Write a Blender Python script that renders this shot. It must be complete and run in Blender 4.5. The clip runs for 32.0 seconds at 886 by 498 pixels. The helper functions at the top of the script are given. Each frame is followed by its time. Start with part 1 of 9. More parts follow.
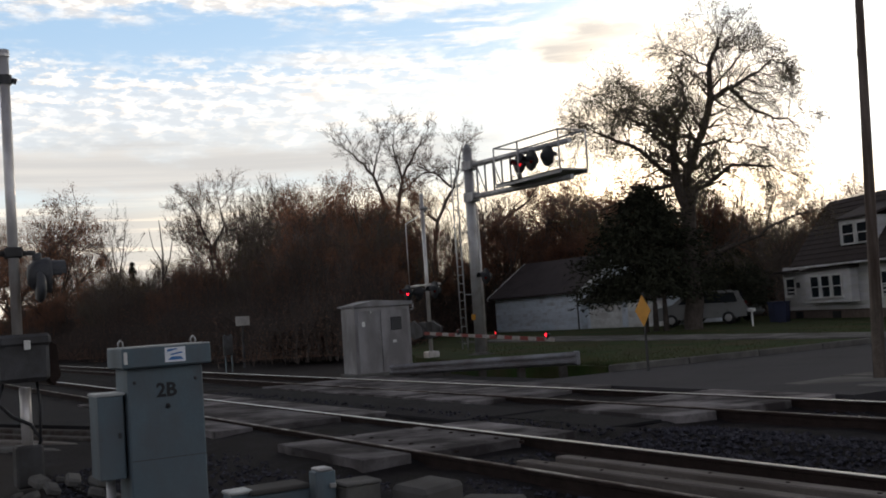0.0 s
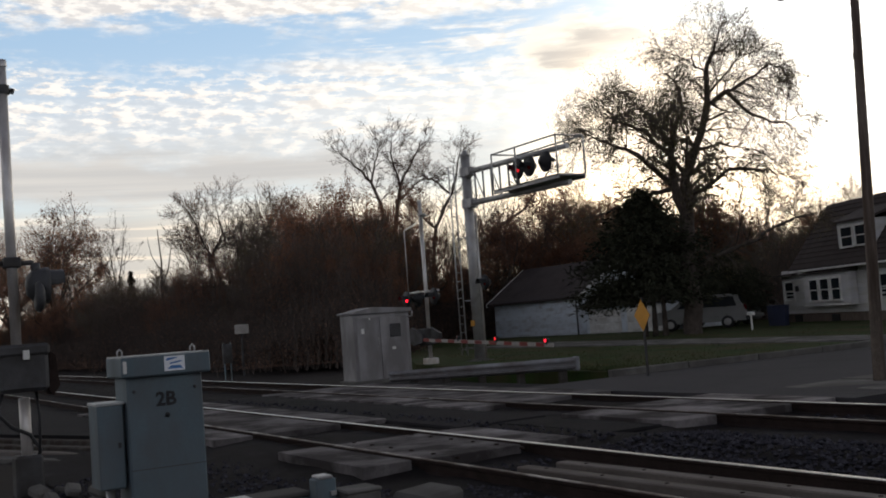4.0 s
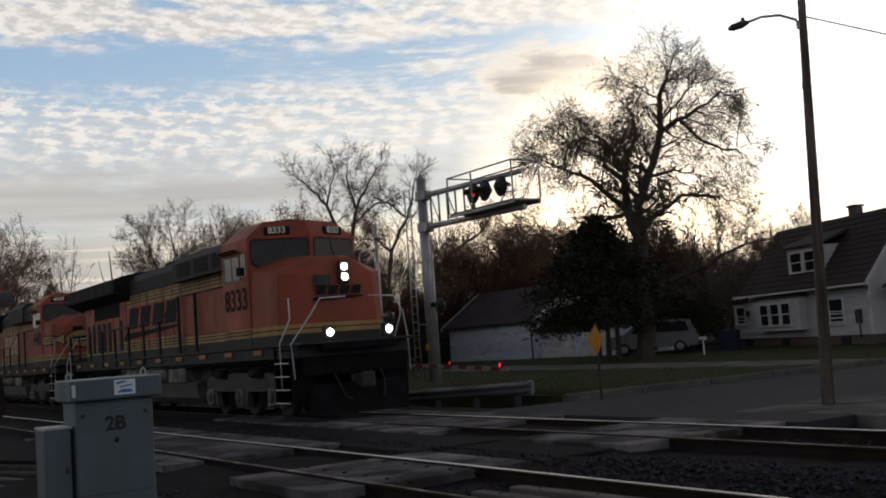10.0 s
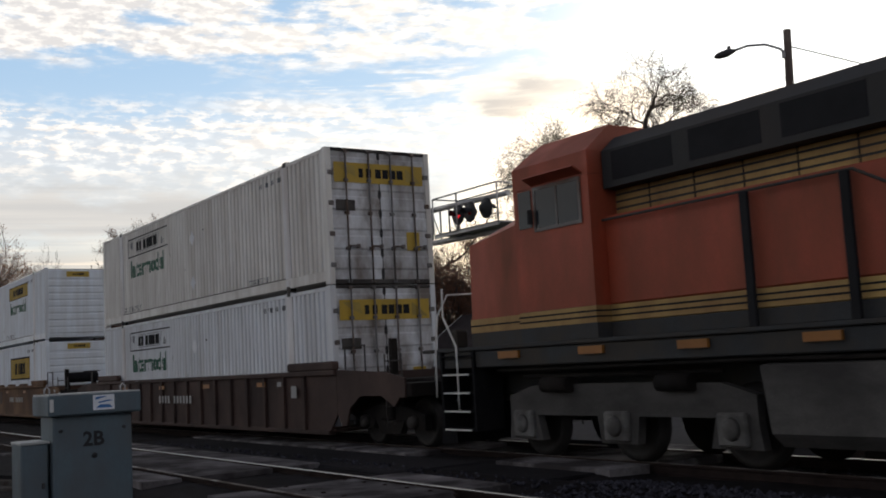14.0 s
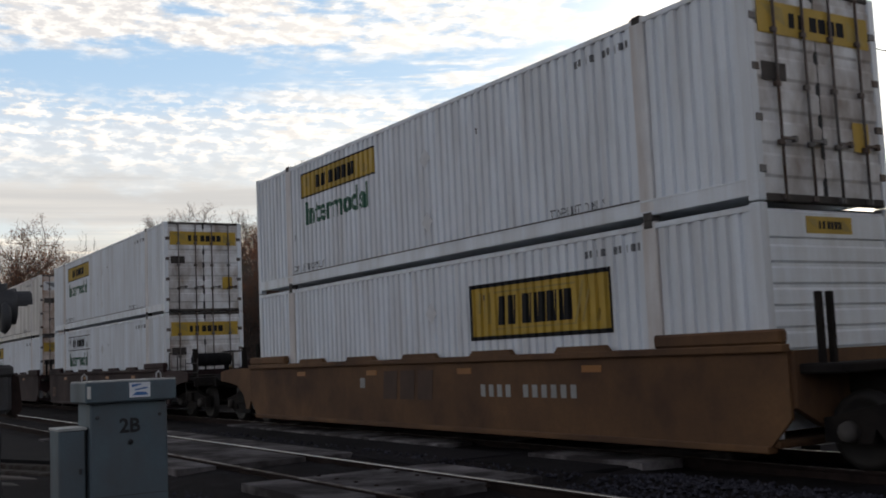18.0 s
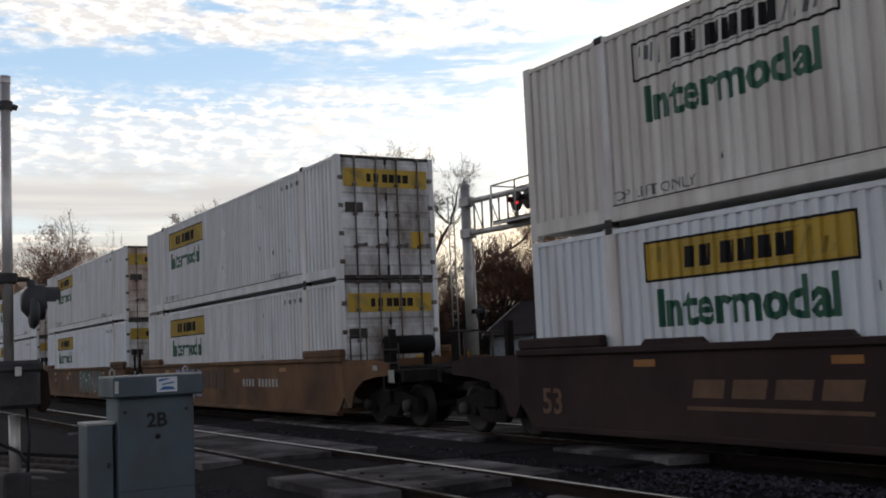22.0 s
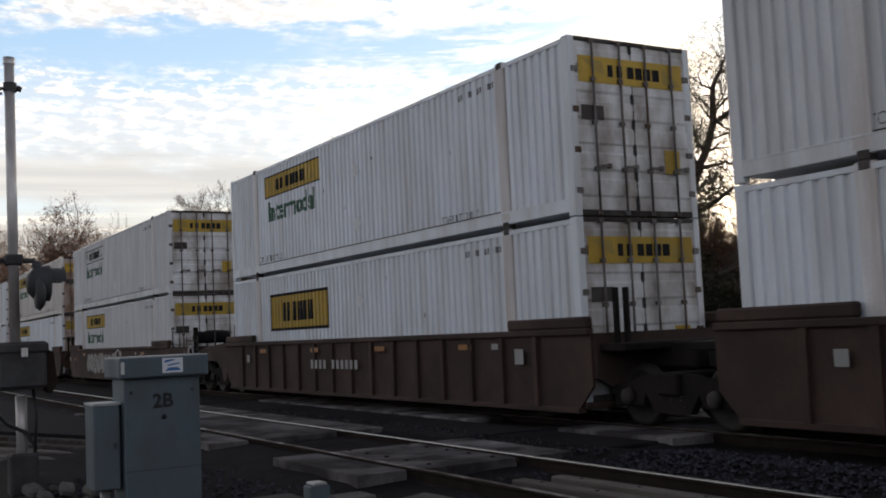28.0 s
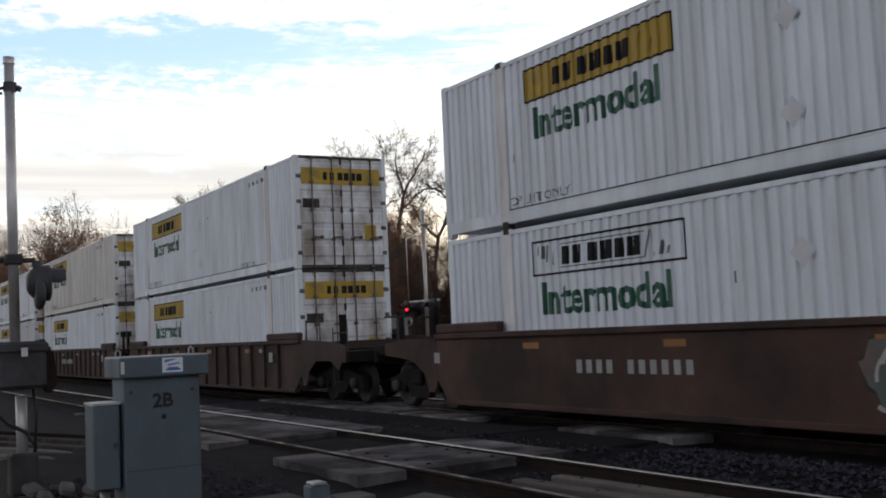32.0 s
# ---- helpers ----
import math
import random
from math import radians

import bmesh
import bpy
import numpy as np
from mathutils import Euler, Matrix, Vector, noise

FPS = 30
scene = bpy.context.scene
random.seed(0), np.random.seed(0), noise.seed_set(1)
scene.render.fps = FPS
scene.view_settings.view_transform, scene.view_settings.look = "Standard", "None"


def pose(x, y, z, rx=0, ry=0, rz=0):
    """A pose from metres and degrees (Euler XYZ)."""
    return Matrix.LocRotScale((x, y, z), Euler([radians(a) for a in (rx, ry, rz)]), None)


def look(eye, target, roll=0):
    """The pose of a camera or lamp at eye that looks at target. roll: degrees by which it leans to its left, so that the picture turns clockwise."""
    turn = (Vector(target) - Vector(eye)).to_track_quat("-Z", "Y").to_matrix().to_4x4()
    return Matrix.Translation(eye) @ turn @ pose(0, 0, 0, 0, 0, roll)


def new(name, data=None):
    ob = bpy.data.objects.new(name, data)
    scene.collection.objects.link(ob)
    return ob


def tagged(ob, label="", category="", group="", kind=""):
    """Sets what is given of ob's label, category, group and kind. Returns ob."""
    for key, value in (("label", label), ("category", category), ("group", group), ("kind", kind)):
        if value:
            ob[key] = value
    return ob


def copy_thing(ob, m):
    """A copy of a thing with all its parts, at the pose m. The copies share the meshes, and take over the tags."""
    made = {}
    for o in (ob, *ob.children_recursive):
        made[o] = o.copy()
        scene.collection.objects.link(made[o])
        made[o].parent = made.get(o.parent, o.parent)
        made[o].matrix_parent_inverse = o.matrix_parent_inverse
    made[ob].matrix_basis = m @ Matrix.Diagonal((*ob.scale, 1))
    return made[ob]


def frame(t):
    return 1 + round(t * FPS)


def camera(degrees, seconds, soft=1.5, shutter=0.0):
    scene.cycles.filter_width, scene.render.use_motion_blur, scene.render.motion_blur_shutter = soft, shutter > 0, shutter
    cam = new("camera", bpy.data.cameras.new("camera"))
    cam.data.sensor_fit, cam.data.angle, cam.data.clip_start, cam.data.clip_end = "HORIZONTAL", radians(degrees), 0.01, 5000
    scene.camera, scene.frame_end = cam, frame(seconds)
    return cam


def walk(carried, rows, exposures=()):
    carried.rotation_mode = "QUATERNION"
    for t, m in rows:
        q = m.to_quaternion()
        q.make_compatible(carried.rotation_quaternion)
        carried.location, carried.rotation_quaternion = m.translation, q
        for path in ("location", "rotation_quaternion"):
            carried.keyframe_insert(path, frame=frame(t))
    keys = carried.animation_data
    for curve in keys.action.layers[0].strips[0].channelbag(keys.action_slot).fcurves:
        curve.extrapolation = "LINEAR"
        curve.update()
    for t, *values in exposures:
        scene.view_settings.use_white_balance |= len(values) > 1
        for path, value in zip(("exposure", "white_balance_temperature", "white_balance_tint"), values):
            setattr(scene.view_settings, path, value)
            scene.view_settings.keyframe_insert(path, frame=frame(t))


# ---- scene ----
# ---- camera: a hand-held pan from one spot beside the line ----
EYE = (0.0, 0.0, 1.549)
cam = camera(45.90, 32.0, soft=1.85, shutter=0.045)


def aim(yaw, pitch, roll):
    return pose(*EYE, 90 + pitch, 0, yaw) @ pose(0, 0, 0, 0, 0, roll)


EXPO = [(0.0, 0.33), (6.0, 0.05), (9.0, -0.1), (10.3, -0.12), (11.0, 0.2), (12.5, 0.3), (13.5, 0.28), (15.5, 0.1), (16.0, 0.06), (16.5, 0.2), (17.0, 0.3), (18.0, 0.26), (19.0, 0.14), (20.0, 0.26), (21.0, 0.36), (23.0, 0.36), (25.0, 0.52), (26.0, 0.36), (29.0, 0.55), (31.0, 0.68), (32.0, 0.66)]
PATH = [(0, 59.53, 3.60, -3.85), (0.5, 59.60, 3.46, -3.61), (1, 59.89, 3.43, -3.77), (1.5, 60.36, 3.36, -3.91),
        (2, 60.58, 3.42, -3.83), (2.5, 60.44, 3.67, -3.92), (3, 60.02, 3.84, -3.95), (3.5, 59.61, 3.85, -4.17),
        (5.5, 59.15, 4.22, -4.60), (6, 58.97, 4.42, -4.72), (6.5, 58.56, 4.43, -4.61), (7, 58.16, 4.49, -4.45),
        (7.5, 57.66, 4.59, -4.33), (8, 57.27, 4.63, -4.20), (8.5, 56.72, 4.74, -4.05), (9, 56.48, 4.88, -4.19),
        (9.5, 56.66, 4.99, -4.17), (10, 56.89, 5.06, -4.17), (10.5, 57.09, 5.21, -4.10), (11, 57.08, 5.32, -4.12),
        (11.5, 57.09, 5.29, -3.95), (12, 57.22, 5.29, -3.86), (12.5, 57.40, 5.46, -3.89), (13, 56.90, 5.64, -3.67),
        (13.5, 56.31, 5.89, -3.31), (15.5, 55.57, 6.47, -3.03), (16, 55.71, 5.96, -2.96), (16.5, 56.33, 5.94, -2.14),
        (17, 56.95, 5.81, -2.55), (17.5, 57.51, 5.80, -2.67), (18, 57.83, 5.76, -2.53), (18.5, 57.87, 5.69, -2.44),
        (19, 57.76, 5.53, -2.76), (19.5, 57.85, 5.57, -2.57), (20, 58.21, 5.63, -2.46), (20.5, 58.72, 5.68, -2.60),
        (21, 59.19, 5.71, -2.71), (21.5, 59.29, 5.62, -2.70), (22, 59.19, 5.54, -2.55), (22.5, 59.05, 5.33, -2.65),
        (23, 58.78, 5.12, -2.72), (23.5, 58.49, 4.91, -2.44), (24, 58.40, 4.80, -2.34), (24.5, 58.50, 4.78, -2.36),
        (25, 58.78, 4.75, -2.49), (25.5, 59.03, 4.62, -2.64), (26, 59.27, 4.50, -2.69), (26.5, 59.42, 4.61, -2.58),
        (28.5, 59.55, 4.46, -2.59), (29, 59.75, 4.44, -2.49), (29.5, 59.92, 4.44, -2.47), (30, 59.84, 4.44, -2.52),
        (30.5, 59.60, 4.38, -2.51), (31, 59.48, 4.42, -2.48), (31.5, 59.54, 4.53, -2.50), (32, 59.49, 4.49, -2.60)]
walk(cam, [(t, aim(a, b, c)) for t, a, b, c in PATH], EXPO)


# ---- light: low evening sun behind the trees, broken cloud ----
SUN_AZ, SUN_EL = radians(-46.7), radians(5.0)
SUN_WAY = Vector((math.sin(SUN_AZ) * math.cos(SUN_EL), math.cos(SUN_AZ) * math.cos(SUN_EL), math.sin(SUN_EL)))

VEIL_AZ, VEIL_EL = radians(-36), radians(10)
VEIL_WAY = Vector((math.sin(VEIL_AZ) * math.cos(VEIL_EL), math.cos(VEIL_AZ) * math.cos(VEIL_EL), math.sin(VEIL_EL)))


def make_world():
    world = bpy.data.worlds.new("evening_sky")
    world.use_nodes = True
    scene.world = world
    nt = world.node_tree
    nt.nodes.clear()
    N, L = nt.nodes.new, nt.links.new
    out, bg = N("ShaderNodeOutputWorld"), N("ShaderNodeBackground")
    sky = N("ShaderNodeTexSky")
    sky.sky_type, sky.sun_disc = "NISHITA", False
    sky.sun_elevation, sky.sun_rotation = SUN_EL, SUN_AZ
    sky.air_density, sky.dust_density, sky.ozone_density = 1.0, 0.6, 3.0

    def node(kind, **values):
        n = N(kind)
        for k, v in values.items():
            n.inputs[k].default_value = v
        return n

    def vec(op, a, b):
        n = N("ShaderNodeVectorMath")
        n.operation = op
        L(a, n.inputs[0])
        if isinstance(b, tuple):
            n.inputs[1].default_value = b
        else:
            L(b, n.inputs[1])
        return n.outputs["Value"] if op == "DOT_PRODUCT" else n.outputs[0]

    def mth(op, a, b):
        n = N("ShaderNodeMath")
        n.operation = op
        for sock, val in zip(n.inputs[:2], (a, b)):
            if isinstance(val, (int, float)):
                sock.default_value = val
            else:
                L(val, sock)
        return n.outputs[0]

    def rng(fac, lo, hi, a=0.0, b=1.0):
        n = N("ShaderNodeMapRange")
        n.interpolation_type = "SMOOTHSTEP"
        n.inputs["From Min"].default_value, n.inputs["From Max"].default_value = lo, hi
        n.inputs["To Min"].default_value, n.inputs["To Max"].default_value = a, b
        L(fac, n.inputs["Value"])
        return n.outputs[0]

    def mix(kind, fac, a, b):
        n = N("ShaderNodeMix")
        n.data_type, n.blend_type = "RGBA", kind
        if isinstance(fac, float):
            n.inputs[0].default_value = fac
        else:
            L(fac, n.inputs[0])
        for sock, val in ((n.inputs[6], a), (n.inputs[7], b)):
            if isinstance(val, tuple):
                sock.default_value = (*val, 1)
            else:
                L(val, sock)
        return n.outputs[2]

    tc = N("ShaderNodeTexCoord")
    way = tc.outputs["Generated"]
    sep = N("ShaderNodeSeparateXYZ")
    L(way, sep.inputs[0])
    up = mth("MAXIMUM", sep.outputs["Z"], 0.0)
    # cloud fields in degrees of bearing and height, drawn together towards the horizon
    az0 = mth("MULTIPLY", mth("ARCTAN2", sep.outputs["X"], sep.outputs["Y"]), 57.296)
    el0 = mth("MULTIPLY", mth("ARCSINE", sep.outputs["Z"], 0.0), 57.296)
    field = N("ShaderNodeCombineXYZ")
    L(az0, field.inputs["X"])
    L(mth("MULTIPLY", el0, 2.3), field.inputs["Y"])

    def cloud(scale, detail, stretch, turn=0.0, rough=0.6, shift=0.0):
        mp = N("ShaderNodeMapping")
        mp.inputs["Rotation"].default_value, mp.inputs["Scale"].default_value = (0, 0, turn), (*stretch, 1)
        mp.inputs["Location"].default_value = (shift, shift * 0.7, 0)
        L(field.outputs[0], mp.inputs["Vector"])
        n = node("ShaderNodeTexNoise", Scale=scale, Detail=detail, Roughness=rough)
        L(mp.outputs[0], n.inputs["Vector"])
        return n.outputs["Fac"]

    def near_to(x, c, half, soft):
        """One inside c - half .. c + half, falling softly to nought outside."""
        return rng(mth("ABSOLUTE", mth("SUBTRACT", x, c), 0.0), half - soft, half + soft, 1.0, 0.0)

    puff = cloud(0.95, 5, (0.8, 1.0), 0.12, 0.6)
    lump = cloud(0.95, 4, (0.8, 1.0), 0.12, 0.58, 0.45)
    patch = cloud(0.13, 3, (1.0, 1.0), 0.0, 0.5)
    wisp = cloud(0.24, 8, (0.75, 1.3), 0.35, 0.62)
    fibre = cloud(0.42, 7, (0.28, 1.8), 0.04, 0.6)
    streak = cloud(0.5, 5, (0.1, 1.6), 0.01, 0.55)
    az = mth("ADD", az0, mth("MULTIPLY", mth("SUBTRACT", patch, 0.5), 16.0))
    el = mth("ADD", el0, mth("MULTIPLY", mth("SUBTRACT", wisp, 0.5), 4.5))
    near = vec("DOT_PRODUCT", way, tuple(SUN_WAY))
    veil = vec("DOT_PRODUCT", way, tuple(VEIL_WAY))
    # blue overhead and at the back, pale towards the horizon and the sun
    clear = mix("MULTIPLY", 1.0, sky.outputs[0], (0.05, 0.055, 0.06))
    clear = mix("ADD", 1.0, clear, mix("MIX", rng(up, 0.10, 0.30), (0.56, 0.58, 0.58), (0.30, 0.41, 0.53)))
    clear = mix("MULTIPLY", 1.0, clear, mix("MIX", rng(up, 0.30, 0.65), (1.0, 1.0, 1.0), (0.18, 0.16, 0.2)))
    clear = mix("MIX", rng(veil, 0.93, 0.996), clear, (0.94, 0.99, 1.02))
    light = mix("MIX", rng(veil, 0.80, 0.97), (0.98, 0.92, 0.85), (1.12, 1.04, 0.93))
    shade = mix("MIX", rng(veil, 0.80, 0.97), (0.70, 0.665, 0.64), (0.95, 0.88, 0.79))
    body = mix("MIX", rng(mth("SUBTRACT", puff, mth("MULTIPLY", lump, 0.6)), 0.10, 0.30), shade, light)
    # ripples of small cloud, finer and drawn out into bands towards the sun
    small = mth("MULTIPLY", rng(puff, 0.42, 0.57), mth("MULTIPLY", near_to(el, 12.1, 2.0, 1.0), rng(az, -66.0, -52.0, 1.0, 0.45)))
    haze_in = mth("MULTIPLY", near_to(el, 11.6, 1.7, 1.6), 0.62)
    bands = mth("MULTIPLY", rng(mth("ADD", mth("MULTIPLY", fibre, 0.7), mth("MULTIPLY", puff, 0.3)), 0.43, 0.55), mth("MULTIPLY", near_to(el, 12.0, 2.3, 1.5), rng(az, -74.0, -64.0)))
    upper = mth("MULTIPLY", rng(mth("ADD", mth("MULTIPLY", wisp, 0.85), mth("MULTIPLY", puff, 0.15)), 0.37, 0.52), mth("MULTIPLY", rng(el, 15.9, 17.3), rng(el, 26.0, 44.0, 1.0, 0.1)))
    scrap = mth("MULTIPLY", rng(mth("ADD", mth("MULTIPLY", wisp, 0.5), mth("MULTIPLY", fibre, 0.5)), 0.50, 0.60), mth("MULTIPLY", near_to(el0, 15.0, 1.2, 0.8), rng(az0, -68.0, -60.0, 0.0, 0.85)))
    amount = mth("MAXIMUM", mth("MAXIMUM", small, haze_in), mth("MAXIMUM", bands, mth("MAXIMUM", upper, scrap)))
    full = mix("MIX", mth("MULTIPLY", amount, 0.94), clear, body)
    # soft grey bank below the ripples, cream haze with thin streaks at the horizon
    grey = mth("MULTIPLY", near_to(el, 8.7, 1.4, 1.1), rng(az, -66.0, -50.0, 0.9, 0.15))
    full = mix("MIX", grey, full, mix("MIX", rng(streak, 0.35, 0.65), (0.56, 0.535, 0.51), (0.66, 0.62, 0.575)))
    haze = mix("MIX", rng(streak, 0.5, 0.62), (0.60, 0.56, 0.51), (0.92, 0.80, 0.66))
    haze = mix("MIX", rng(near, 0.86, 0.985), haze, (1.25, 1.07, 0.82))
    full = mix("MIX", rng(el0, 6.0, 7.8, 0.92, 0.0), full, haze)
    # a grey-bellied cloud beside the sun, bright at its rim
    belly = mth("MULTIPLY", near_to(mth("ADD", az0, mth("MULTIPLY", mth("SUBTRACT", wisp, 0.5), 12.0)), -49.2, 4.4, 2.4), near_to(mth("ADD", el, mth("MULTIPLY", puff, 1.2)), 14.6, 1.2, 1.0))
    full = mix("MIX", rng(belly, 0.05, 0.5), full, (1.05, 0.96, 0.82))
    full = mix("MIX", mth("MULTIPLY", rng(belly, 0.35, 1.0, 0.0, 0.9), rng(fibre, 0.35, 0.55, 0.55, 1.0)), full, (0.62, 0.57, 0.52))
    # the sky away from the sunset is dimmer
    full = mix("MULTIPLY", 1.0, full, mix("MIX", rng(near, -0.9, 0.6), (0.63, 0.64, 0.70), (1.0, 1.0, 1.0)))
    full = mix("ADD", rng(veil, 0.962, 0.9995), full, (0.55, 0.52, 0.46))
    full = mix("ADD", rng(near, 0.982, 0.9995), full, (1.2, 0.85, 0.45))
    full = mix("ADD", rng(near, 0.9955, 0.9998), full, (2.6, 2.1, 1.5))
    bg.inputs["Strength"].default_value = 1.0
    L(full, bg.inputs[0])
    L(bg.outputs[0], out.inputs[0])


make_world()
sun = new("sun", bpy.data.lights.new("sun", "SUN"))
sun.data.energy, sun.data.angle, sun.data.color = 1.2, radians(4), (1.0, 0.78, 0.52)
sun.matrix_world = look((0, 0, 0), -SUN_WAY)


# ---- building helpers ----
class Shape:
    """Collects faces for one mesh."""

    def __init__(self):
        self.v, self.f, self.smooth = [], [], []

    def add(self, verts, faces, smooth=False):
        n = len(self.v)
        self.v += [tuple(p) for p in verts]
        self.f += [tuple(i + n for i in q) for q in faces]
        self.smooth += [smooth] * len(faces)
        return self

    def box(self, x0, x1, y0, y1, z0, z1, b=0.0, m=None):
        if b <= 0:
            v = [(x, y, z) for x in (x0, x1) for y in (y0, y1) for z in (z0, z1)]
            f = [(0, 1, 3, 2), (4, 6, 7, 5), (0, 4, 5, 1), (2, 3, 7, 6), (0, 2, 6, 4), (1, 5, 7, 3)]
        else:
            v, idx = [], {}
            for i, x in enumerate((x0, x1)):
                for j, y in enumerate((y0, y1)):
                    for k, z in enumerate((z0, z1)):
                        dx, dy, dz = (b if i == 0 else -b), (b if j == 0 else -b), (b if k == 0 else -b)
                        for a, p in enumerate(((x, y + dy, z + dz), (x + dx, y, z + dz), (x + dx, y + dy, z))):
                            idx[i, j, k, a] = len(v)
                            v.append(p)
            f = []
            for s in (0, 1):
                q = [idx[s, 0, 0, 0], idx[s, 0, 1, 0], idx[s, 1, 1, 0], idx[s, 1, 0, 0]]
                f.append(q if s == 0 else q[::-1])
                q = [idx[0, s, 0, 1], idx[1, s, 0, 1], idx[1, s, 1, 1], idx[0, s, 1, 1]]
                f.append(q if s == 0 else q[::-1])
                q = [idx[0, 0, s, 2], idx[0, 1, s, 2], idx[1, 1, s, 2], idx[1, 0, s, 2]]
                f.append(q if s == 0 else q[::-1])
            for s in (0, 1):
                for t in (0, 1):
                    f.append((idx[0, s, t, 1], idx[0, s, t, 2], idx[1, s, t, 2], idx[1, s, t, 1]))
                    f.append((idx[s, 0, t, 0], idx[s, 0, t, 2], idx[s, 1, t, 2], idx[s, 1, t, 0]))
                    f.append((idx[s, t, 0, 0], idx[s, t, 0, 1], idx[s, t, 1, 1], idx[s, t, 1, 0]))
            for i in (0, 1):
                for j in (0, 1):
                    for k in (0, 1):
                        f.append(tuple(idx[i, j, k, a] for a in range(3)))
        if m is not None:
            v = [m @ Vector(p) for p in v]
        return self.add(v, f)

    def tube(self, pts, r, n=8, r1=None, caps=True, smooth=True):
        """A round bar along pts; r may be one radius or one for each point."""
        pts = [Vector(p) for p in pts]
        k = len(pts)
        if isinstance(r, (int, float)):
            r = [r + (r1 - r) * i / (k - 1) if r1 is not None else r for i in range(k)]
        v, f, side = [], [], None
        for i, p in enumerate(pts):
            d = (pts[min(i + 1, k - 1)] - pts[max(i - 1, 0)]).normalized()
            if side is None:
                side = d.orthogonal().normalized()
            else:
                side = (side - d * side.dot(d)).normalized()
            up = d.cross(side)
            for a in range(n):
                c, s = math.cos(2 * math.pi * a / n), math.sin(2 * math.pi * a / n)
                v.append(p + (side * c + up * s) * r[i])
        for i in range(k - 1):
            for a in range(n):
                b = (a + 1) % n
                f.append((i * n + a, i * n + b, (i + 1) * n + b, (i + 1) * n + a))
        self.add(v, f, smooth)
        if caps:
            base = len(self.v) - len(v)
            self.f += [tuple(base + a for a in range(n))[::-1], tuple(base + (k - 1) * n + a for a in range(n))]
            self.smooth += [False, False]
        return self

    def prism(self, poly, axis, a, b):
        """A polygon (list of pairs) pushed along an axis from a to b. axis x: (y, z); y: (x, z); z: (x, y)."""
        put = {"x": lambda p, t: (t, p[0], p[1]), "y": lambda p, t: (p[0], t, p[1]), "z": lambda p, t: (p[0], p[1], t)}[axis]
        n = len(poly)
        area = sum(poly[i][0] * poly[(i + 1) % n][1] - poly[(i + 1) % n][0] * poly[i][1] for i in range(n))
        if (area > 0) == (axis == "y"):
            poly = poly[::-1]
        v = [put(p, a) for p in poly] + [put(p, b) for p in poly]
        f = [tuple(range(n))[::-1], tuple(range(n, 2 * n))] + [(i, (i + 1) % n, n + (i + 1) % n, n + i) for i in range(n)]
        if b < a:
            f = [q[::-1] for q in f]
        return self.add(v, f)

    def sheet(self, rows, smooth=False):
        """A grid of points as faces."""
        n = len(rows[0])
        v = [p for r in rows for p in r]
        f = [(i * n + j, i * n + j + 1, (i + 1) * n + j + 1, (i + 1) * n + j) for i in range(len(rows) - 1) for j in range(n - 1)]
        return self.add(v, f, smooth)

    def wheel(self, c, r, w, n=20, hub=0.1):
        """A flanged wheel on the y axis, its centre at c."""
        x, y, z = c
        prof = [(-w / 2, 0.0), (-w / 2, r * 0.22), (-w * 0.2, r * 0.3), (-w * 0.15, r * 0.72), (-w / 2, r * 0.8), (-w / 2, r * 0.98),
                (w * 0.3, r), (w * 0.35, r * 1.06), (w / 2, r * 1.06), (w / 2, 0.0)]
        return self.turn(prof, (x, y, z), "y", n)

    def turn(self, prof, c, axis="z", n=16, smooth=True):
        """A turned form: prof is (along the axis, radius)."""
        v, f = [], []
        for h, r in prof:
            for a in range(n):
                s, t = r * math.cos(2 * math.pi * a / n), r * math.sin(2 * math.pi * a / n)
                p = {"z": (s, t, h), "y": (t, h, s), "x": (h, s, t)}[axis]
                v.append((p[0] + c[0], p[1] + c[1], p[2] + c[2]))
        for i in range(len(prof) - 1):
            for a in range(n):
                b = (a + 1) % n
                f.append((i * n + a, i * n + b, (i + 1) * n + b, (i + 1) * n + a))
        return self.add(v, f, smooth)

    def moved(self, m):
        self.v = [tuple(m @ Vector(p)) for p in self.v]
        return self

    def mesh(self, name, material):
        me = bpy.data.meshes.new(name)
        me.from_pydata(self.v, [], self.f)
        me.polygons.foreach_set("use_smooth", self.smooth)
        if material:
            me.materials.append(material)
        me.update()
        return me


def part(name, shape, material, parent, label="", m=None):
    """One mesh under a thing or a part; a list of shapes gives one part each."""
    if isinstance(shape, list):
        return [part(name, sh, material, parent, label, m) for sh in shape][0]
    me = shape if isinstance(shape, bpy.types.Mesh) else shape.mesh(name, material)
    ob = new(name, me)
    ob.parent = parent
    if m is not None:
        ob.matrix_basis = m
    if label:
        ob["label"] = label
    return ob


def thing(name, label, category, at=None, group="", kind=""):
    ob = new(name)
    ob.empty_display_size = 0.2
    if at is not None:
        ob.matrix_basis = at
    return tagged(ob, label, category, group, kind)


def single(name, shape, material, label, category="", at=None, group="", kind=""):
    ob = new(name, shape.mesh(name, material))
    if at is not None:
        ob.matrix_basis = at
    return tagged(ob, label, category, group, kind)


